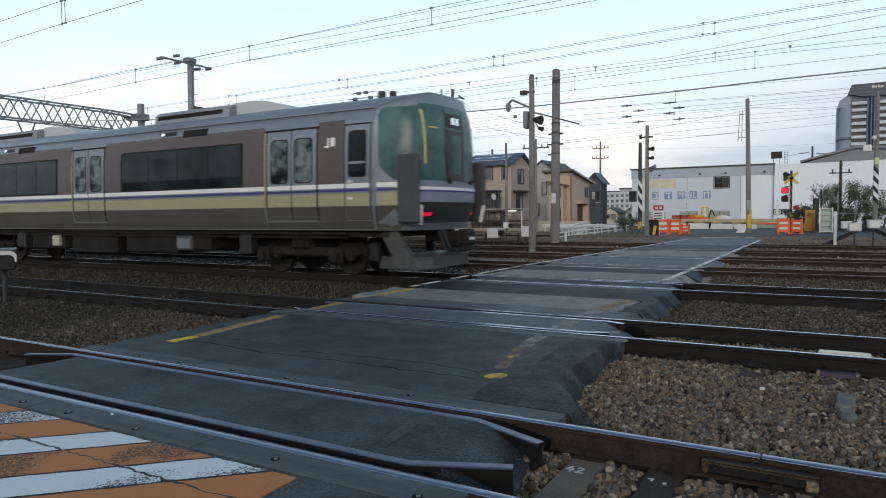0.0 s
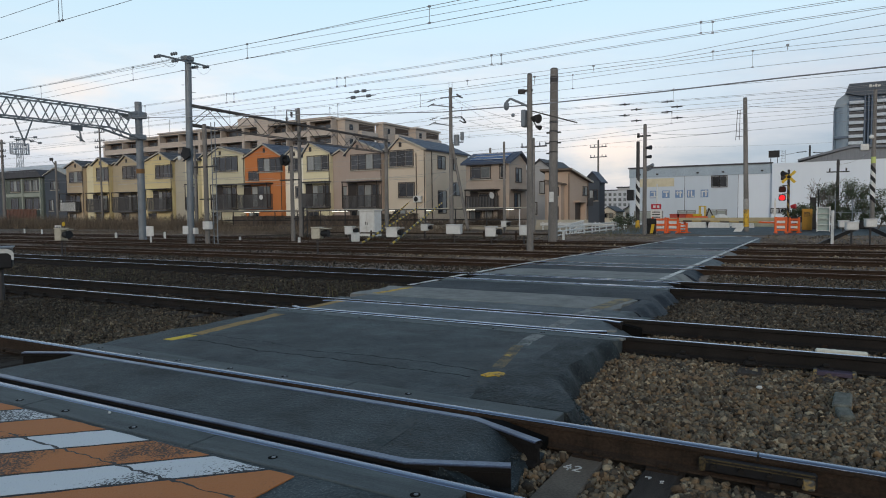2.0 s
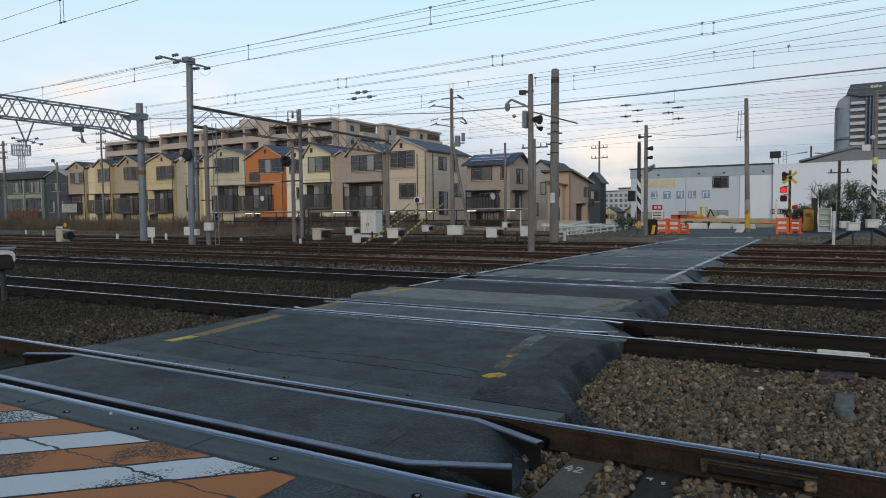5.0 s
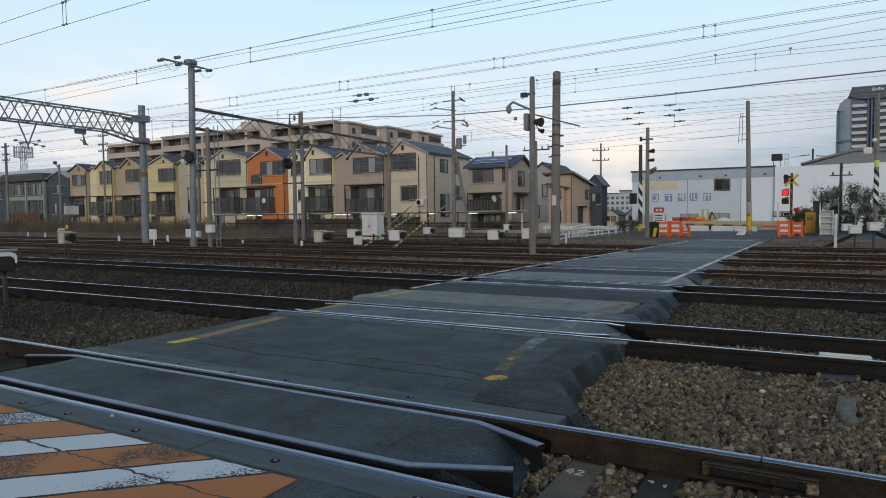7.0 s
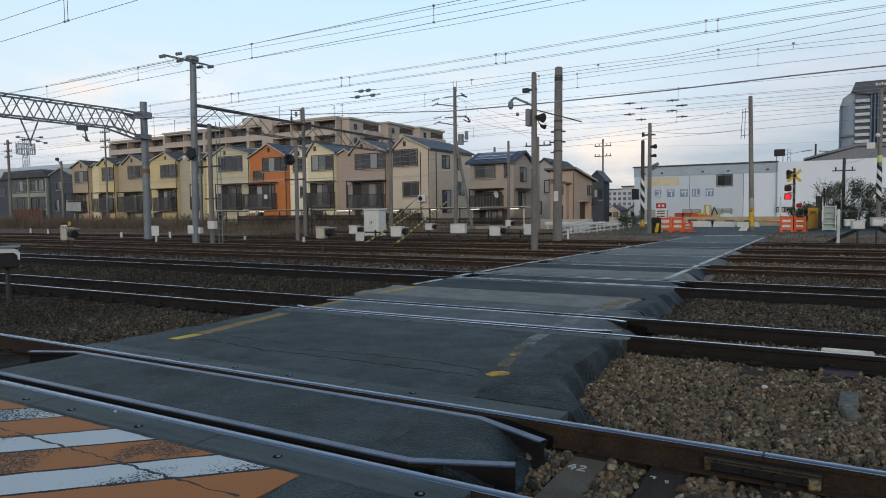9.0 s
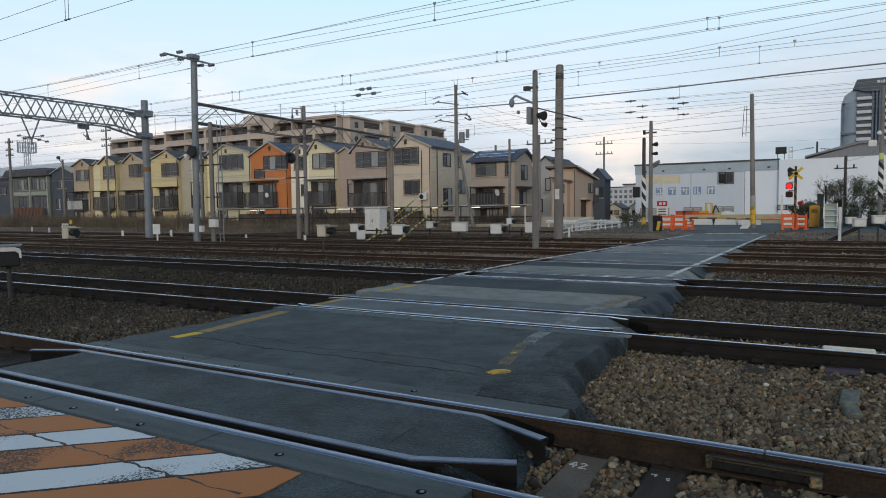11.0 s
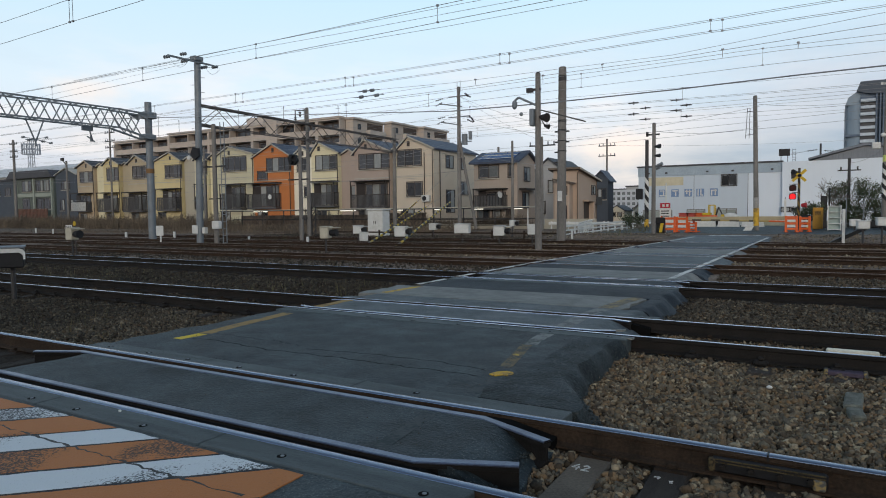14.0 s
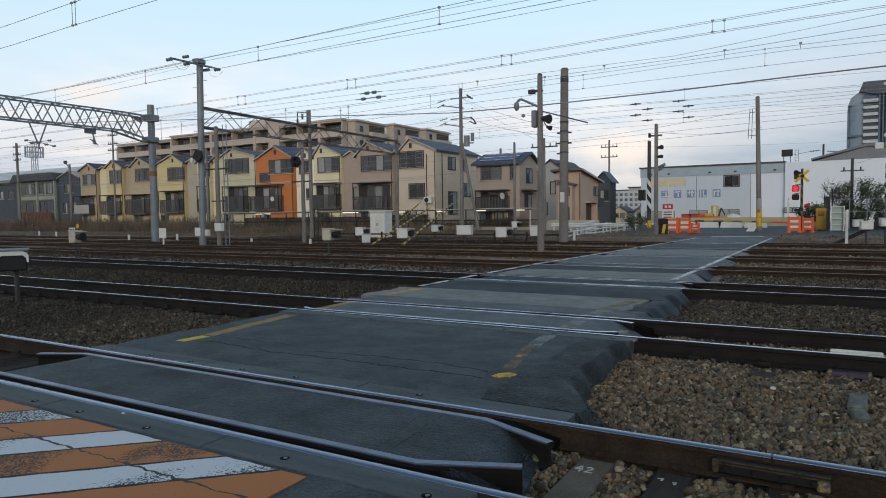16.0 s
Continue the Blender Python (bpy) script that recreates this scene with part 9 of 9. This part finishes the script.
def front_band(z0, z1, y0, y1, proud=0.008, n=20, rows=4):
    """A panel that follows the cab front."""
    s = Shape()
    zs, ys = np.linspace(z0, z1, rows + 1), np.linspace(y0, y1, n + 1)
    v = []
    for off in (proud, proud - 0.015):
        for z in zs:
            lim = side_y(z)
            for y in ys:
                k = max(-lim, min(lim, y))
                v.append((nose(k, z) + off, k * (1 + off / 1.475), z))
    m = n + 1
    f = [(i * m + j, i * m + j + 1, (i + 1) * m + j + 1, (i + 1) * m + j) for i in range(rows) for j in range(n)]
    h = m * (rows + 1)
    f += [tuple(q + h for q in g[::-1]) for g in f]
    rim = list(range(m)) + [i * m + n for i in range(1, rows + 1)] + [rows * m + j for j in range(n - 1, -1, -1)] + [i * m for i in range(rows - 1, 0, -1)]
    f += [(a, b, b + h, a + h) for a, b in zip(rim, rim[1:] + rim[:1])]
    return s.add(v, f)


def screen(z0, z1, n=48, rows=14):
    """The wrapped windscreen: it reaches round both corners, with rounded lower ends."""
    s, v = Shape(), []
    zs = np.linspace(z0, z1, rows + 1)
    cols = np.linspace(-1, 1, n + 1)
    cols = np.sign(cols) * np.abs(cols) ** 0.55
    for off in (0.010, -0.02):
        for z in zs:
            low, high = max(0.0, 1 - (z - z0) / 0.4), max(0.0, 1 - (z1 - z) / 0.2)
            lim = side_y(z) * (0.994 - 0.055 * low ** 2 - 0.03 * high ** 2)
            v += [(nose(c * lim, z) + off, c * lim * (1 + off / 1.475), z) for c in cols]
    m = n + 1
    f = [(i * m + j, i * m + j + 1, (i + 1) * m + j + 1, (i + 1) * m + j) for i in range(rows) for j in range(n)]
    h = m * (rows + 1)
    f += [tuple(q + h for q in g[::-1]) for g in f]
    rim = list(range(m)) + [i * m + n for i in range(1, rows + 1)] + [rows * m + j for j in range(n - 1, -1, -1)] + [i * m for i in range(rows - 1, 0, -1)]
    f += [(a, b, b + h, a + h) for a, b in zip(rim, rim[1:] + rim[:1])]
    return s.add(v, f)


def door_pair(body, x0, x1, side):
    d = part("door", band_of(x0, x1, 1.2, 3.12, side, 0.010, 0.02), T_STEEL, body, "grey steel sliding doors")
    mid = (x0 + x1) / 2
    for a, b in ((x0 + 0.14, mid - 0.10), (mid + 0.10, x1 - 0.14)):
        part("window_rim", side_plate(a - 0.025, b + 0.025, 1.995, 2.945, side, 0.0125, 0.02, 0.1), T_UNDER, d)
        part("door_window", side_plate(a, b, 2.02, 2.92, side, 0.016, 0.02), T_DOOR_GLASS, d, "door glass with the bright interior painted in")
    for a, b in ((mid - 0.012, mid + 0.012), (x0 - 0.015, x0 + 0.015), (x1 - 0.015, x1 + 0.015)):
        part("seam", band_of(a, b, 1.2, 3.12, side, 0.0125, 0.02), T_UNDER, d)
    part("door_edge", band_of(x0 - 0.07, x0 - 0.02, 1.5, 3.10, side, 0.013, 0.02), T_GOLD, d, "brass-coloured door edge strip")
    part("lintel", band_of(x0 - 0.05, x1 + 0.05, 3.12, 3.16, side, 0.02, 0.03), T_UNDER, d)
    for z0, z1, m in ((1.50, 1.75, T_CREAM), (1.79, 1.835, T_BLUE), (1.86, 1.95, T_WHITE)):
        part("stripe", band_of(x0 + 0.02, mid - 0.015, z0, z1, side, 0.0135, 0.02), m, d)
        part("stripe", band_of(mid + 0.015, x1 - 0.02, z0, z1, side, 0.0135, 0.02), m, d)
    part("door_foot", band_of(x0 + 0.02, mid - 0.015, 1.21, 1.495, side, 0.0135, 0.02), T_SKIRT, d)
    part("door_foot", band_of(mid + 0.015, x1 - 0.02, 1.21, 1.495, side, 0.0135, 0.02), T_SKIRT, d)
    part("threshold", band_of(x0, x1, 1.17, 1.2, side, 0.03, 0.05), T_STEEL, d)


def bogie(train_ob, x):
    b = part("bogie", Shape().box(x - 1.55, x + 1.55, -1.08, -0.92, 0.42, 0.62, 0.05).box(x - 1.55, x + 1.55, 0.92, 1.08, 0.42, 0.62, 0.05).box(x - 0.3, x + 0.3, -1.0, 1.0, 0.4, 0.8, 0.05)
             .box(x - 0.25, x + 0.25, -1.15, -0.95, 0.55, 0.98, 0.08).box(x - 0.25, x + 0.25, 0.95, 1.15, 0.55, 0.98, 0.08), T_UNDER, train_ob, "dirty dark bogie frame")
    sets = []
    for dx in (-1.05, 1.05):
        for sgn in (-1, 1):
            part("axle_box", Shape().box(x + dx - 0.17, x + dx + 0.17, sgn * 1.12 - 0.07, sgn * 1.12 + 0.07, 0.28, 0.6, 0.04).tube((x + dx, sgn * 1.19, 0.43), (x + dx, sgn * 1.25, 0.43), 0.11, n=10), T_UNDER, b)
            part("spring", Shape().tube((x + dx + 0.28, sgn * 1.0, 0.36), (x + dx + 0.28, sgn * 1.0, 0.62), 0.1, n=10), T_UNDER, b)
        w = Shape()
        for sgn in (-1, 1):
            w.tube((0, sgn * 0.50, 0), (0, sgn * 0.53, 0), 0.455, n=28).tube((0, sgn * 0.53, 0), (0, sgn * 0.63, 0), 0.432, 0.425, n=28).tube((0, sgn * 0.63, 0), (0, sgn * 0.66, 0), 0.16, n=12)
        w.tube((0, -0.95, 0), (0, 0.95, 0), 0.075, n=10)
        s = part("wheelset", w, T_WHEEL, b, "worn steel wheels on an axle", smooth=True)
        s.location = (x + dx, 0, 0.432)
        sets.append((s, x + dx))
    return sets


def car(train_ob, x0, cab):
    """One coach whose front end stands at x0 along the train."""
    body = part("car_body", car_shell(cab), T_STEEL, train_ob, "stainless steel commuter coach with brown, white and khaki bands", smooth=True)
    body.location = (x0, 0, 0)
    doors = [(-3.92, -2.50), (-11.08, -9.70), (-18.0, -16.6)] if cab else [(-3.7, -2.3), (-10.55, -9.15), (-17.4, -16.0)]
    spans, last = [], -1.12 if cab else -0.06
    for a, b in doors:
        spans.append((b + 0.02, last))
        last = a - 0.085
    spans.append((-CAR + 0.06, last))
    for side in (-1, 1):
        for a, b in spans:
            part("brown_panel", band_of(a, b if b < -1.2 else b - 0.68 * cab, 1.955, 3.24, side, 0.005), T_BROWN, body)
            for z0, z1, m, nm in ((1.03, 1.495, T_SKIRT, "lower_panel"), (1.50, 1.75, T_CREAM, "khaki_band"), (1.79, 1.835, T_BLUE, "navy_line"), (1.86, 1.95, T_WHITE, "white_line")):
                part(nm, band_of(a, b, z0, z1, side, 0.006), m, body)
        for a, b in doors:
            door_pair(body, a, b, side)
            part("lower_panel", band_of(a - 0.07, b + 0.01, 1.03, 1.165, side, 0.006), T_SKIRT, body)
        for (a, _), (_, b) in zip(doors, doors[1:]):
            w0, w1 = b + 0.72, a - 0.72
            w0 = b + 0.70
            w = part("window_band", side_plate(w0, w1, 1.93 + 0.03, 2.95, side, 0.009, 0.012, 0.06), T_UNDER, body, "dark framed side window")
            n = 4
            for k in range(n):
                c0, c1 = w0 + 0.05 + (w1 - w0 - 0.1) * k / n, w0 + 0.05 + (w1 - w0 - 0.1) * (k + 1) / n
                part("pane", band_of(c0 + 0.015, c1 - 0.015, 2.0, 2.91, side, 0.013), T_GLASS, w)
            part("display", band_of(w1 - 2.55 - 0.35, w1 - 2.9 + 0.6, 3.27, 3.37, side, 0.008), BLACK, body)
            part("display_text", band_of(w1 - 2.85, w1 - 2.72, 3.285, 3.355, side, 0.012), T_SIGN, body)
            part("vent_grille", band_of(w1 - 2.05, w1 - 1.2, 3.20, 3.37, side, 0.008), T_UNDER, body)
        if cab:
            d = part("cab_door", band_of(-1.77, -1.15, 1.2, 3.12, side, 0.010, 0.02), T_STEEL, body, "grey crew door")
            part("window_rim", side_plate(-1.69, -1.23, 2.07, 3.01, side, 0.0125, 0.02, 0.08), T_UNDER, d)
            part("door_window", side_plate(-1.66, -1.26, 2.1, 2.98, side, 0.016, 0.02, 0.06), T_GLASS, d)
            part("window_bar", band_of(-1.66, -1.26, 2.34, 2.39, side, 0.019, 0.02), T_STEEL, d)
            for a in (-1.785, -1.15):
                part("seam", band_of(a, a + 0.02, 1.2, 3.12, side, 0.0125, 0.02), T_UNDER, d)
            part("seam", band_of(-1.785, -1.13, 3.12, 3.15, side, 0.0125, 0.02), T_UNDER, d)
            for z0, z1, m in ((1.50, 1.75, T_CREAM), (1.79, 1.835, T_BLUE), (1.86, 1.95, T_WHITE)):
                part("stripe", band_of(-1.75, -1.17, z0, z1, side, 0.0135, 0.02), m, d)
            part("door_foot", band_of(-1.75, -1.17, 1.21, 1.495, side, 0.0135, 0.02), T_SKIRT, d)
            part("handle", band_of(-1.70, -1.58, 1.97, 2.02, side, 0.03, 0.03).add([], []), BOX_WHITE, d)
            part("handle", band_of(-1.70, -1.58, 1.63, 1.68, side, 0.03, 0.03), BOX_WHITE, d)
            # operator's mark, drawn as plain white bars
            part("emblem", band_of(-2.30, -2.21, 2.70, 2.74, side, 0.010), T_WHITE, body, "plain white emblem shapes")
            part("emblem", band_of(-2.22, -2.18, 2.70, 2.90, side, 0.0101), T_WHITE, body)
            part("emblem", band_of(-2.14, -2.03, 2.72, 2.90, side, 0.010), T_WHITE, body)
    # roof gear
    for a, b in ((-8.3, -5.6), (-16.4, -13.7)):
        u = part("air_conditioner", Shape().prism([(-0.95, 3.68), (0.95, 3.68), (0.90, 3.90), (0.78, 3.98), (-0.78, 3.98), (-0.90, 3.90)], a, b, 0), T_ROOF, body, "grey roof air conditioner")
        for y in (-0.935, 0.90):
            part("grille", Shape().box(a + 0.12, b - 0.25, y, y + 0.035, 3.77, 3.87), T_UNDER, u)
        part("shroud", Shape().prism([(b + 0.01, 3.68), (b + 1.75, 3.74), (b + 1.4, 3.88), (b + 1.0, 3.98), (b + 0.5, 4.03), (b + 0.01, 4.02)], -0.72, 0.72, 1), T_SHROUD, body, "pale rounded roof cover")
    part("gutter", Shape().box(-CAR + 0.1, -1.1, -1.365, -1.335, 3.435, 3.455).box(-CAR + 0.1, -1.1, 1.335, 1.365, 3.435, 3.455), T_ROOF, body)
    # under-floor boxes
    for k, (a, b, z) in enumerate(((-9.2, -7.2, 0.42), (-7.0, -6.0, 0.5), (-11.6, -9.6, 0.36), (-13.6, -12.0, 0.45))):
        part("equipment_case", Shape().box(a, b, -1.25, 1.25, z, 0.995, 0.03), T_UNDER, body, "under-floor equipment case")
    for a, w, z0, z1, m in ((-4.95, 0.35, 0.45, 0.9, T_DARKF), (-7.1, 0.55, 0.5, 0.85, T_PLOUGH), (-12.4, 0.3, 0.52, 0.82, BOX_CREAM), (-14.2, 0.4, 0.45, 0.9, T_DARKF)):
        c = part("instrument_case", Shape().box(a, a + w, -1.36, -1.1, z0, z1, 0.03), m, body, "small under-floor case")
        part("case_lid", Shape().box(a + 0.05, a + w - 0.05, -1.375, -1.355, z0 + 0.05, z1 - 0.06, 0.006), T_STEEL if m is T_PLOUGH else m, c)
    for z, r in ((0.93, 0.035), (0.84, 0.02)):
        part("air_pipe", Shape().tube((-CAR + 0.4, -1.27, z), (-1.9, -1.27, z), r, n=6), T_UNDER, body)
    part("underframe", Shape().box(-CAR + 0.2, -0.9, -1.2, 1.2, 0.86, 1.0), T_UNDER, body)
    if cab:
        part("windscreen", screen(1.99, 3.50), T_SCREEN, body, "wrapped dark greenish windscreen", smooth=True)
        part("screen_pillar", front_band(1.99, 3.44, -0.43, -0.37, 0.014, 2, 8), T_PLATE, body)
        part("screen_pillar", front_band(1.99, 3.44, 0.27, 0.33, 0.014, 2, 8), T_PLATE, body)
        part("end_door", front_band(2.02, 3.02, -0.35, 0.25, 0.016, 6, 6), T_PLATE, body, "grey framed end door with a window")
        part("door_window", front_band(2.12, 2.94, -0.27, 0.17, 0.021, 6, 6), T_SCREEN, body)
        part("sign_panel", front_band(3.08, 3.36, -0.36, 0.26, 0.018, 6, 2), T_DARKF, body)
        part("sign_text", front_band(3.15, 3.29, -0.18, -0.06, 0.022, 2, 1), T_SIGN, body, "lit display bars")
        part("sign_text", front_band(3.15, 3.29, 0.0, 0.12, 0.022, 2, 1), T_SIGN, body)
        part("front_sill", front_band(1.86, 1.98, -1.2, 1.2, 0.03, 24, 1), T_STEEL, body)
        part("white_line", front_band(1.80, 1.86, -1.22, 1.22, 0.034, 24, 1), T_WHITE, body)
        part("navy_line", front_band(1.765, 1.795, -1.22, 1.22, 0.034, 24, 1), T_BLUE, body)
        part("silver_band", front_band(1.56, 1.76, -1.22, 1.22, 0.03, 24, 1), T_STEEL, body)
        part("bumper_panel", front_band(1.14, 1.55, -1.25, 1.25, 0.012, 24, 2), T_DARKF, body, "dark lower front panel")
        part("bright_sill", front_band(1.12, 1.14, -1.15, 1.15, 0.05, 24, 1), T_STEEL, body)
        for sgn in (-1, 1):
            a, b = sorted((sgn * 0.84, sgn * 1.10))
            part("tail_lamp", front_band(1.28, 1.355, a, b, 0.022, 4, 1), T_RED, body, "lit red tail lamp")
            c0, c1 = sorted((sgn * 1.23, sgn * 1.474))
            for z0, z1, m in ((1.02, 1.495, T_SKIRT), (1.50, 1.75, T_CREAM), (1.79, 1.835, T_BLUE), (1.86, 1.95, T_WHITE)):
                part("corner_stripe", front_band(z0, z1, c0, c1, 0.006, 10, 1), m, body)
            part("lamp_surround", front_band(1.24, 1.40, a - 0.03, b + 0.03, 0.018, 4, 1), BLACK, body)
            part("hood_plate", Shape().box(-0.52, -0.04, sgn * 1.37, sgn * 1.49, 1.15, 2.47, 0.03), T_PLATE, body, "dark grey upright corner hood plate")
            part("hood_edge", Shape().beam((-0.10, sgn * 1.30, 1.12), (-0.04, sgn * 1.36, 1.50), 0.03, 0.07), BOX_WHITE, body)
            part("wiper", Shape().tube((nose(0.5, 2) + 0.05, sgn * 0.45 + 0.1, 2.0), (nose(0.6, 2.5) + 0.05, sgn * 0.60 + 0.1, 2.62), 0.012, n=5).tube((nose(0.4, 2) + 0.04, sgn * 0.45 + 0.1, 1.98), (nose(0.4, 2) + 0.09, sgn * 0.45 + 0.1, 1.98), 0.05, n=8), BLACK, body)
        # strips laid on the opaque glass stand in for bright lines inside the cab
        part("grab_rail", front_band(2.30, 3.38, -1.04, -1.00, 0.013, 2, 8), T_RAIL, body, "yellow strip on the glass for a bright line inside the cab")
        part("cab_lamp", front_band(3.02, 3.05, -0.92, -0.66, 0.013, 6, 1), T_RAIL, body, "pale strip on the glass for a lit tube inside the cab")
        part("coupler", Shape().box(-0.7, 0.12, -0.16, 0.16, 0.74, 0.96, 0.03).box(0.05, 0.35, -0.2, 0.2, 0.66, 1.0, 0.06).box(0.02, 0.30, -0.32, 0.32, 0.55, 0.63, 0.02), T_UNDER, body, "dark automatic coupler")
        for hy, hr in ((-0.45, 0.04), (0.45, 0.04), (0.62, 0.03), (-0.62, 0.03)):
            part("hose", Shape().tube((-0.1, hy, 0.98), (0.1, hy * 1.1, 0.6), hr, n=6), BLACK, body)
        part("coupler_pin", Shape().box(0.30, 0.36, -0.12, 0.12, 0.78, 0.84, 0.01), BOX_WHITE, body)
        part("plough", Shape().prism([(-1.25, -1.05), (-1.25, 1.05), (-0.35, 1.18), (-0.15, 0.8), (-0.12, -0.8), (-0.35, -1.18)], 0.22, 0.46, 2), T_PLOUGH, body, "grey snow plough")
        for sgn in (-1, 1):
            part("plough_bracket", Shape().prism([(-1.15, 0.98), (-0.72, 0.98), (-0.40, 0.5), (-0.40, 0.24), (-0.72, 0.24), (-0.85, 0.5)], sgn * 1.06, sgn * 1.19, 1), T_PLOUGH, body)
            part("sand_box", Shape().box(-1.42, -1.2, sgn * 1.0, sgn * 1.2, 0.35, 0.75, 0.04), BLACK, body)
        part("aerial", Shape().box(-1.6, -1.42, -0.55, -0.45, 3.74, 3.92, 0.02).box(-1.3, -1.15, -0.55, -0.45, 3.74, 3.90, 0.02).tube((-0.8, 0.8, 3.6), (-0.8, 0.8, 4.10), 0.02, n=6).tube((-0.9, 1.0, 3.55), (-0.9, 1.0, 4.0), 0.02, n=6), DARK_STEEL, body, "small roof aerials")
    else:
        part("gangway", Shape().box(-0.02, 0.36, -0.55, 0.55, 1.05, 3.2, 0.05), BLACK, body, "black folding gangway")
    return body


train = thing("commuter_train", (-6.55, TRACKS[2], 0), "stainless steel commuter train with brown, white and khaki bands, running away", "train")
wheelsets = []
for x0, cab in ((0.0, True), (-CAR - 0.4, False)):
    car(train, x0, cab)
    wheelsets += bogie(train, x0 - 3.35) + bogie(train, x0 - 16.6)


# ---- what moves ----
SPEED = 21.4


def motions():
    times = [k / 30 for k in range(0, 46)] + [1.6 + 0.4 * k for k in range(0, 37)]
    walk(train, [(t, pose(-6.55 - SPEED * t, TRACKS[2], 0)) for t in times])
    # the upper lamp shows for about half of each beat, then the lower one
    beat = [(-10.0, 0)] + [(0.185 + 1.218 * k + d, on) for k in range(-1, 14) for d, on in ((-0.59, 1), (0.0, 0))]
    for n, sh in enumerate(shutters):
        rows = [(0.0, 1 - n)]
        for t, on in beat:
            if 0.05 < t < 15.95:
                rows += [(t - 0.034, rows[-1][1]), (t, on if n == 0 else 1 - on)]
        rows.append((16.0, rows[-1][1]))
        walk(sh, [(t, pose(0, -0.10 if on else -0.205, 0)) for t, on in rows])
    for w, x in wheelsets:
        walk(w, [(k / 30, pose(x, 0, 0.432, 0, -84 * k, 0)) for k in range(0, 481)])


motions()
